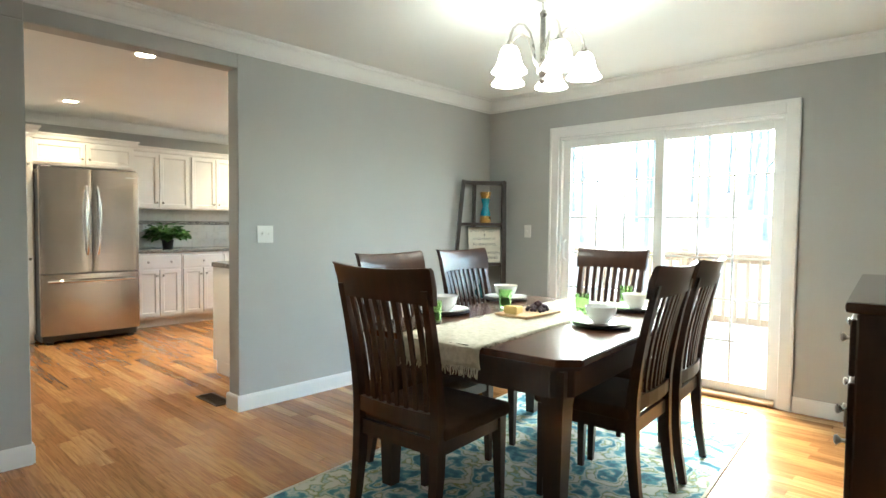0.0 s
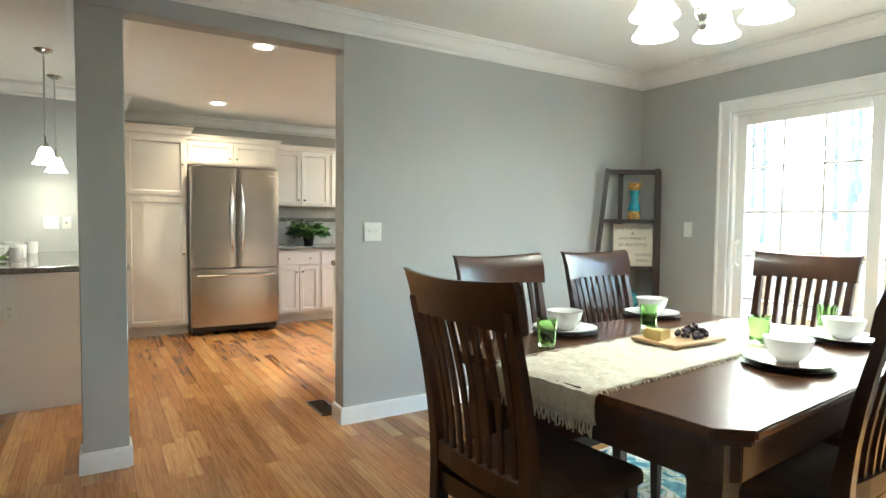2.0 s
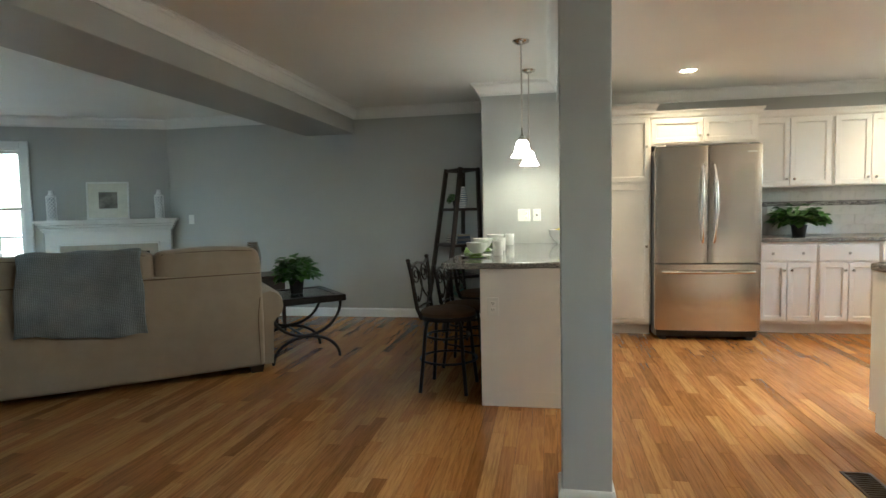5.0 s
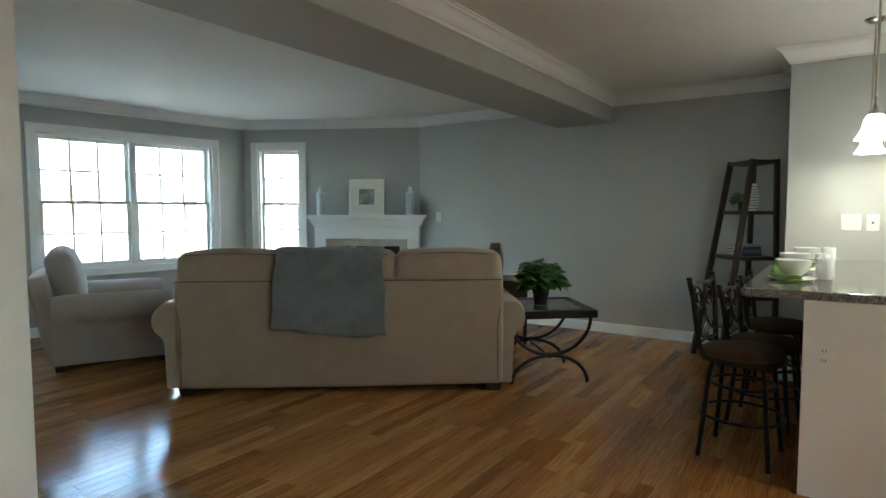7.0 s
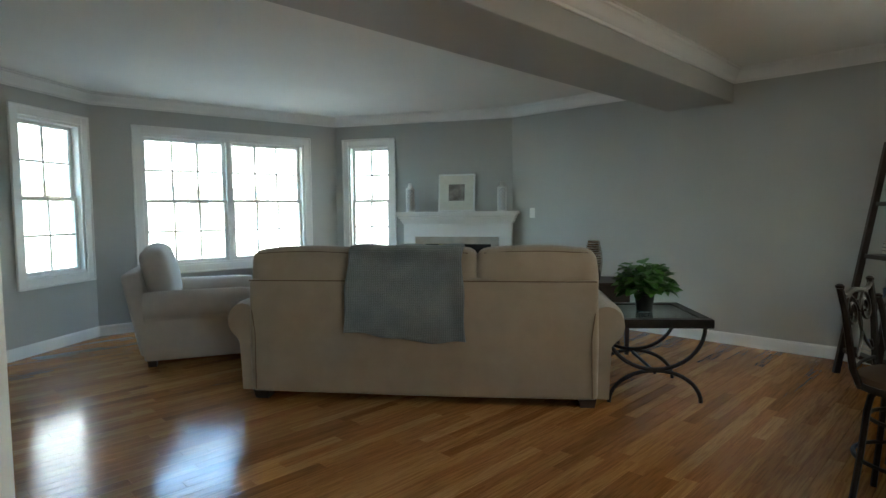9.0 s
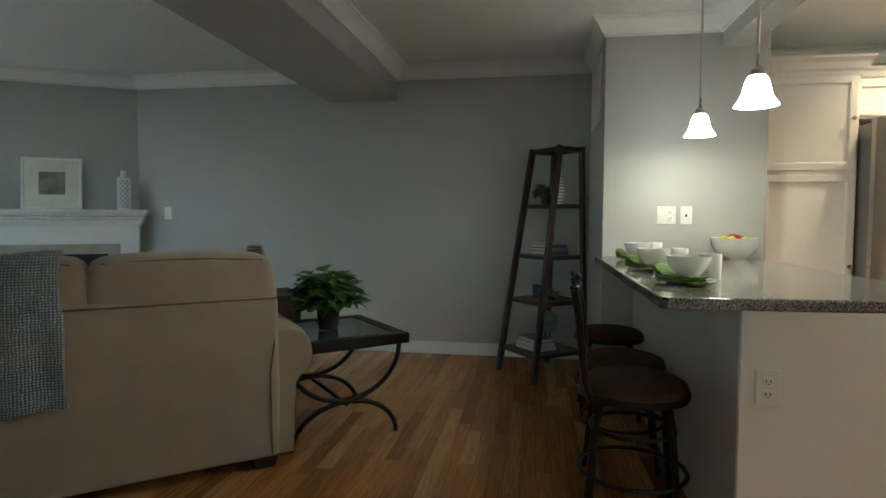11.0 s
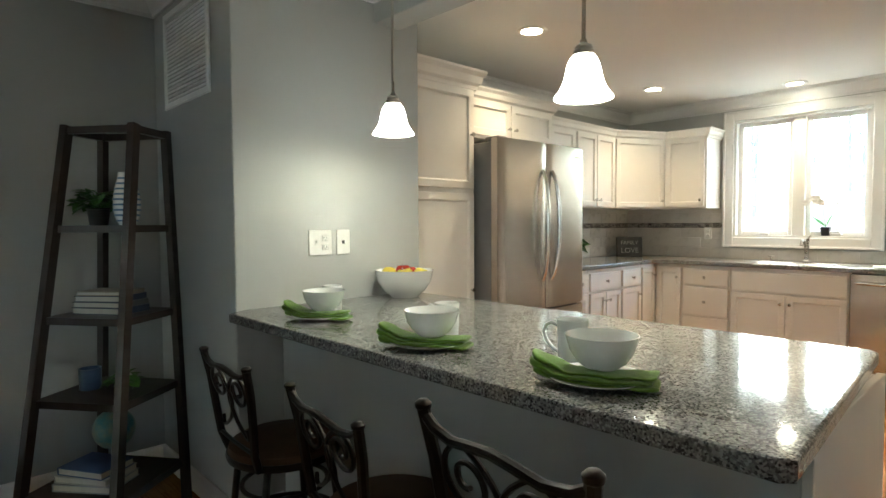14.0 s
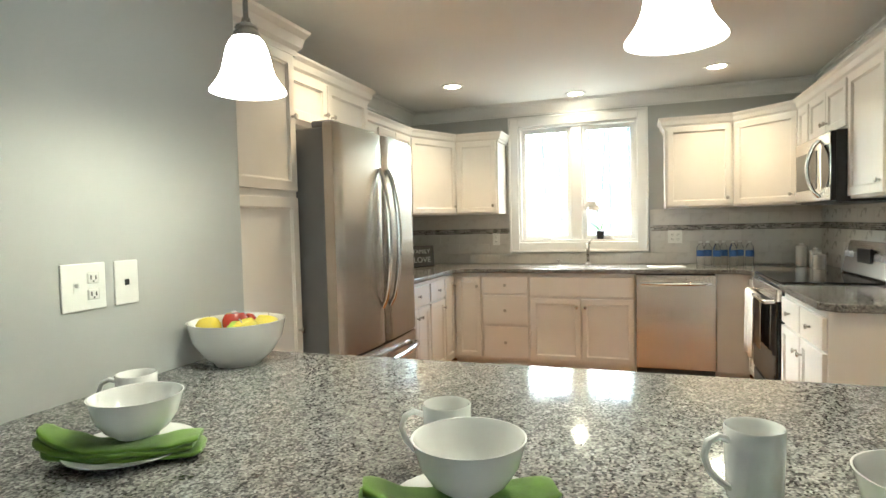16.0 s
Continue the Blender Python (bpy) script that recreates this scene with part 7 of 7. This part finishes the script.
# ---- peninsula stools ----
def stool():
    s = thing("bar_stool", None, "bronze iron bar stool with scroll back and brown seat", "stool", "stools at the peninsula")
    part("seat", turned([(0, 0.585), (0.185, 0.585), (0.195, 0.60), (0.190, 0.625), (0.165, 0.64), (0.10, 0.648), (0, 0.65)], 36), M_seat, s, "round brown suede seat", smooth=True)
    part("seat_ring", turned([(0.175, 0.565), (0.198, 0.568), (0.202, 0.585), (0.198, 0.60), (0.18, 0.598)], 36), M_iron, s, smooth=True)
    for k in range(4):
        a = radians(45 + 90 * k)
        d = Vector((math.cos(a), math.sin(a), 0))
        part("leg", tube(bmesh.new(), [d * 0.09 + Vector((0, 0, 0.572)), d * 0.135 + Vector((0, 0, 0.570)), d * 0.165 + Vector((0, 0, 0.545)), d * 0.178 + Vector((0, 0, 0.48)), d * 0.20 + Vector((0, 0, 0.25)), d * 0.228 + Vector((0, 0, 0.012))], 0.0125, 8), M_iron, s, smooth=True)
    for z, r in ((0.25, 0.195), (0.43, 0.15)):
        part("foot_ring", tube(bmesh.new(), [(r * math.cos(t), r * math.sin(t), z) for t in [2 * math.pi * i / 28 for i in range(29)]], 0.0095, 7), M_iron, s, smooth=True)
    for sx in (-1, 1):
        part("back_post", tube(bmesh.new(), [(sx * 0.130, -0.150, 0.575), (sx * 0.152, -0.172, 0.66), (sx * 0.170, -0.182, 0.78), (sx * 0.186, -0.195, 0.92), (sx * 0.200, -0.212, 1.025)], [0.013, 0.014, 0.0145, 0.014, 0.0135], 8), M_iron, s, smooth=True)
        part("finial", turned([(0, 0.0), (0.016, 0.004), (0.017, 0.014), (0.010, 0.022), (0, 0.024)], 12, (sx * 0.200, -0.212, 1.022)), M_iron, s, smooth=True)
    part("top_rail", tube(bmesh.new(), [(-0.198, -0.210, 1.012), (-0.165, -0.211, 0.992), (-0.11, -0.213, 0.982), (-0.05, -0.217, 0.992), (0, -0.219, 0.998), (0.05, -0.217, 0.992), (0.11, -0.213, 0.982), (0.165, -0.211, 0.992), (0.198, -0.210, 1.012)], 0.0115, 8), M_iron, s, smooth=True)

    def yb(z):
        return -0.155 - 0.058 * (z - 0.575) / 0.45
    for sx in (-1, 1):
        pts = []
        for i in range(33):
            t = i / 32
            a = radians(90 - 560 * t)
            r = 0.074 * (1 - 0.78 * t)
            pts.append((sx * (0.085 + r * math.cos(a)), yb(0.908 + r * math.sin(a)), 0.908 + r * math.sin(a)))
        part("scroll", tube(bmesh.new(), pts, 0.0065, 6), M_iron, s, smooth=True)
        lower = arc((sx * 0.085, yb(0.982), 0.982), (sx * -0.07, yb(0.89), 0.89), (sx * 0.03, yb(0.76), 0.76), 10)
        lower += arc((sx * 0.03, yb(0.76), 0.76), (sx * 0.14, yb(0.66), 0.66), (sx * 0.105, yb(0.75), 0.75), 8)[1:]
        part("scroll", tube(bmesh.new(), lower, 0.0065, 6), M_iron, s, smooth=True)
    part("lower_rail", tube(bmesh.new(), [(-0.152, -0.172, 0.66), (0, -0.180, 0.665), (0.152, -0.172, 0.66)], 0.008, 7), M_iron, s, smooth=True)
    return s


s1 = stool()
low = Matrix.Diagonal((1, 1, 0.89, 1))
s1.matrix_world = pose(-4.43, -0.62, 0, 0, 0, -6) @ low
copy_thing(s1, pose(-5.05, -0.57, 0, 0, 0, -7) @ low)
copy_thing(s1, pose(-5.71, -0.548, 0, 0, 0, -3) @ low)

# ---- peninsula settings ----
def napkin(m, seed):
    """A green cloth folded to a strip in three plies, bunched up at one end, lying under the bowl."""
    nk = thing("napkin", m, "green cloth napkin folded under a bowl", "napkin", "peninsula place settings")
    for k, (n0, n1, wd, z0, th) in enumerate(((-0.125, 0.140, 0.044, 0.000, 0.011), (-0.132, 0.128, 0.040, 0.009, 0.010), (-0.128, 0.136, 0.036, 0.017, 0.009))):
        bm = bmesh.new()
        rings = []
        for i in range(29):
            u = i / 28
            x = n0 + (n1 - n0) * u
            bunch = max(0.0, 1 - u * 3.0) ** 1.3
            end = 1 - 0.25 * (i in (0, 28))
            ring = []
            for q in range(20):
                a = 2 * math.pi * q / 20
                c, d = math.cos(a), math.sin(a)
                yy = wd * math.copysign(abs(c) ** 0.45, c) * (1 - 0.30 * bunch) * end
                zz = z0 + th / 2 + (th / 2) * math.copysign(abs(d) ** 0.6, d) * (1 + 1.1 * bunch) * end + 0.022 * bunch * (0.6 + 0.4 * k)
                w = noise.noise(Vector((x * 26 + seed, yy * 30, k * 3.1)))
                lift = 0.010 * max(0.0, u - 0.72) * k
                ring.append(bm.verts.new((x + 0.004 * w, yy + 0.010 * math.sin(u * 3.0 + seed) + 0.004 * w + 0.006 * k * math.cos(k + seed), max(0.0, zz + 0.0035 * w + lift))))
            rings.append(ring)
        for a, b in zip(rings, rings[1:]):
            for q in range(20):
                bm.faces.new((a[q], a[(q + 1) % 20], b[(q + 1) % 20], b[q]))
        bm.faces.new(rings[0][::-1])
        bm.faces.new(rings[-1])
        part("fold", bm, M_green, nk, smooth=True)


def mug(m):
    g = thing("mug", m, "tall white porcelain mug on the granite", "mug", "peninsula place settings")
    part("body", turned([(0, 0), (0.034, 0), (0.037, 0.004), (0.0385, 0.05), (0.040, 0.102), (0.0385, 0.104), (0.036, 0.10), (0.0345, 0.05), (0.033, 0.01), (0, 0.008)], 30), M_porcelain, g, smooth=True)
    part("handle", tube(bmesh.new(), [(0.037, 0, 0.086), (0.054, 0, 0.093), (0.069, 0, 0.086), (0.075, 0, 0.068), (0.068, 0, 0.046), (0.052, 0, 0.028), (0.036, 0, 0.018)], 0.0052, 8), M_porcelain, g, smooth=True)


CT = 0.9155
for (x, y), (mx, my), rz in (((-5.685, -0.405), (-5.81, -0.275), 30), ((-5.045, -0.445), (-5.118, -0.30), 26), ((-4.51, -0.425), (-4.665, -0.288), 22)):
    dish("side_plate", [(r * 0.80, z * 0.8) for r, z in PLATE], Matrix.Translation((x, y, CT)), M_porcelain, "white porcelain side plate on the granite", "plate", "peninsula place settings")
    napkin(pose(x, y - 0.022, CT + 0.006, 0, 0, rz), rz * 0.7)
    dish("bowl", [(r * 1.09, z * 1.08) for r, z in BOWL], Matrix.Translation((x + 0.005, y + 0.01, CT + 0.026)), M_porcelain, "white porcelain bowl resting on a green napkin", "bowl", "peninsula place settings")
    mug(pose(mx, my, CT, 0, 0, 205))

FB = (-5.95, 0.215)
dish("fruit_bowl", [(r, z * 1.1) for r, z in ((0, 0), (0.065, 0), (0.07, 0.008), (0.10, 0.03), (0.128, 0.07), (0.138, 0.112), (0.141, 0.118), (0.136, 0.118), (0.124, 0.072), (0.096, 0.036), (0.06, 0.018), (0, 0.016))], Matrix.Translation((*FB, CT)), M_porcelain, "large white fruit bowl on the peninsula", "bowl")
APPLE = [(0.006, 0.058), (0.016, 0.066), (0.028, 0.064), (0.036, 0.050), (0.037, 0.034), (0.030, 0.014), (0.018, 0.003), (0.008, 0.005), (0, 0.008)]
M_yel = mat("yellow_apple_skin", (0.68, 0.54, 0.05), 0.25, 0, 0.12, 25, color2=(0.60, 0.50, 0.10))
M_red = mat("red_apple_skin", (0.36, 0.02, 0.015), 0.25, 0, 0.3, 25, color2=(0.28, 0.03, 0.015))
M_grn = mat("green_apple_skin", (0.33, 0.45, 0.07), 0.25, 0, 0.1, 25)
for i, (dx, dy, dz, mt, nm) in enumerate(((-0.065, -0.045, 0.062, M_yel, "yellow"), (0.0, 0.045, 0.062, M_red, "red"), (0.035, -0.05, 0.055, M_grn, "green"), (0.07, 0.03, 0.062, M_yel, "yellow"), (-0.06, 0.05, 0.062, M_yel, "yellow"), (0.0, -0.005, 0.075, M_red, "red"), (0.075, -0.04, 0.064, M_yel, "yellow"))):
    ap = thing("apple", pose(FB[0] + dx, FB[1] + dy, CT + dz + 0.010, (i * 37) % 40 - 20, (i * 53) % 40 - 20, i * 40), nm + " apple in the white fruit bowl", "apple", "apples in the bowl")
    part("flesh", turned([(0, 0.056)] + APPLE, 20), mt, ap, smooth=True)
    part("stem", tube(bmesh.new(), [(0, 0, 0.054), (0.002, 0, 0.066), (0.006, 0.001, 0.076)], 0.0018, 5), M_bark, ap)

# ---- things on the kitchen worktops ----
bushy_plant("potted_plant", pose(-6.72, 2.50, CT), 0.21, 0.22, 260, "leafy green potted plant on the kitchen worktop", 5, 0.07, 0.11)


def bottle(m):
    b = thing("water_bottle", m, "clear plastic water bottle with a blue label", "bottle", "water bottles on the worktop")
    part("body", turned([(0, 0), (0.028, 0), (0.031, 0.006), (0.031, 0.13), (0.027, 0.155), (0.014, 0.178), (0.0125, 0.19), (0, 0.19)], 18), M_clear, b, smooth=True)
    part("label_band", turned([(0.0315, 0.075), (0.0322, 0.075), (0.0322, 0.125), (0.0315, 0.125)], 18), mat("blue_label", (0.04, 0.12, 0.36), 0.4), b, "blue label band")
    part("cap", turned([(0, 0.188), (0.014, 0.188), (0.014, 0.203), (0, 0.204)], 14), M_plate_plastic, b, "white cap")
    return b


b1 = bottle(pose(-4.34, 4.10, CT))
for i in range(1, 7):
    copy_thing(b1, pose(-4.34 + i * 0.061, 4.06 + (i % 2) * 0.075, CT))
for i, (x, y, h) in enumerate(((-3.62, 4.00, 0.15), (-3.56, 3.85, 0.12), (-3.57, 3.72, 0.095))):
    k = thing("canister", pose(x, y, CT), "white ceramic canister with a lid on the worktop", "canister", "canisters by the range")
    part("body", turned([(0, 0), (0.038, 0), (0.041, 0.006), (0.041, h), (0, h)], 22), M_porcelain, k, smooth=True)
    part("lid", turned([(0, h), (0.043, h), (0.043, h + 0.012), (0.02, h + 0.02), (0.012, h + 0.035), (0, h + 0.037)], 22), M_porcelain, k, smooth=True)
lv = thing("sign", pose(-6.80, 3.92, CT, -8, 0, 45), "dark wooden block sign with pale lettering", "sign")
part("board", bx(-0.13, 0.13, -0.015, 0.015, 0, 0.20, 0.003), mat("weathered_dark_board", (0.09, 0.085, 0.075), 0.8, 0, 0.3, 12), lv)
M_chalk = mat("pale_lettering", (0.55, 0.53, 0.48), 0.8)
words("FAMILY", 0.055, pose(0, -0.0155, 0.14, 90, 0, 0), lv, M_chalk)
words("LOVE", 0.075, pose(0, -0.0155, 0.06, 90, 0, 0), lv, M_chalk)

# orchid on the window sill
oc = thing("orchid", pose(-5.17, 4.325, KW[2] + 0.021), "white orchid in a small black square pot on the sill", "plant")
part("pot", bar(bmesh.new(), [(0, 0, 0), (0, 0, 0.075)], [0.055, 0.07], [0.055, 0.07], (0, 1, 0)), M_pot, oc, "black square pot")
bm = bmesh.new()
for a, n in ((0.4, 0.13), (1.2, 0.16), (2.6, 0.11), (3.6, 0.12)):
    leaf(bm, (0, 0, 0.07), (n * math.cos(a), -0.02 + 0.02 * math.sin(a), 0.08 + n * 0.8), 0.024, (-math.cos(a), -0.3, 0.4))
part("leaves", bm, mat("orchid_leaf", (0.07, 0.24, 0.04), 0.35, 0, 0.2, 30), oc, "broad green leaves")
bm = bmesh.new()
tube(bm, [(0, 0, 0.07), (-0.015, -0.005, 0.16), (-0.02, -0.01, 0.25), (-0.05, -0.015, 0.315), (-0.11, -0.02, 0.325), (-0.15, -0.02, 0.30)], 0.003, 6)
part("stem", bm, M_leaf, oc)
M_petal = mat("white_petal", (0.82, 0.80, 0.78), 0.6)
bm = bmesh.new()
for x, z in ((-0.03, 0.29), (-0.06, 0.325), (-0.095, 0.33), (-0.125, 0.315), (-0.15, 0.29), (-0.075, 0.295)):
    for k in range(5):
        a = k * 1.2566 + x * 30
        leaf(bm, (x, -0.03, z), (x + 0.032 * math.cos(a), -0.036, z + 0.032 * math.sin(a)), 0.015, (0, -1, 0))
tagged(part("flowers", bm, M_petal, oc, "white petals"), kind="stuff")

# towel on the oven handle
bm = bmesh.new()
rows = []
HX, HZ = XF - 0.095, 0.80
prof = [(0.028, 0.45), (0.028, 0.55), (0.026, 0.66), (0.024, 0.76), (0.020, 0.80), (0.010, 0.82), (0.0, 0.823), (-0.012, 0.82), (-0.020, 0.80), (-0.022, 0.70), (-0.024, 0.58), (-0.026, 0.48), (-0.026, 0.40)]
for k, (o, z) in enumerate(prof):
    row = []
    for i in range(25):
        u = i / 24
        f = 0.010 * math.sin(u * 15 + 0.5) * (0.3 if abs(z - 0.82) < 0.03 else 1)
        row.append(bm.verts.new((HX + o + (f if o < 0 else f * 0.4), 3.26 - 0.30 * u * (1 - 0.06 * (0.82 - z)) + 0.0, z - 0.02 * u * (1 if o < 0 else 0))))
    rows.append(row)
for a, b in zip(rows, rows[1:]):
    for i in range(24):
        bm.faces.new((a[i], a[i + 1], b[i + 1], b[i]))
tw = thing("dish_towel", None, "white cotton dish towel hanging on the oven handle", "towel")
o = part("cloth", bm, mat("white_towel_cotton", (0.74, 0.72, 0.67), 0.95, 0, 0.05, 20, 0.5, 400), tw, smooth=True)
o.modifiers.new("thick", "SOLIDIFY").thickness = 0.004
pp = thing("paper", pose(-4.62, 3.93, CT, 0, 0, 8), "printed white sheet lying on the worktop", "paper")
part("sheet", bx(-0.14, 0.14, -0.10, 0.10, 0, 0.003), mat("white_paper", (0.75, 0.76, 0.78), 0.5), pp)
for i in range(4):
    part("print_line", bx(-0.11, 0.08 - 0.02 * i, 0.055 - 0.03 * i, 0.062 - 0.03 * i, 0.003, 0.0036), M_ink, pp)

# ---- floor strips last ----
near, far = strips()
kinds = {}
for x0, x1, y, n in near[:300]:
    if n not in kinds:
        b = bmesh.new()
        box(b, 0, n - 0.0006, 0, PW - 0.0006, -0.012, 0, 0.0005)
        kinds[n] = mesh_of("plank", b, M_plank)
    o = new("plank", kinds[n])
    o.parent = floor
    o.location = (x0, y, 0)
V, F = [], []
for x0, x1, y, n in far + near[300:]:
    k = len(V)
    e = 0.0004
    a, b_, c, d = x0 + e, x1 - e, y + e, y + PW - e
    V += [(a, c, -0.004), (b_, c, -0.004), (b_, d, -0.004), (a, d, -0.004), (a + e, c + e, 0), (b_ - e, c + e, 0), (b_ - e, d - e, 0), (a + e, d - e, 0)]
    F += [(k + 4, k + 5, k + 6, k + 7), (k, k + 1, k + 5, k + 4), (k + 1, k + 2, k + 6, k + 5), (k + 2, k + 3, k + 7, k + 6), (k + 3, k, k + 4, k + 7)]
me = bpy.data.meshes.new("planks")
me.from_pydata(V, [], F)
me.materials.append(M_plank_far)
o = new("planks", me)
o.parent = floor
tagged(o, kind="stuff")
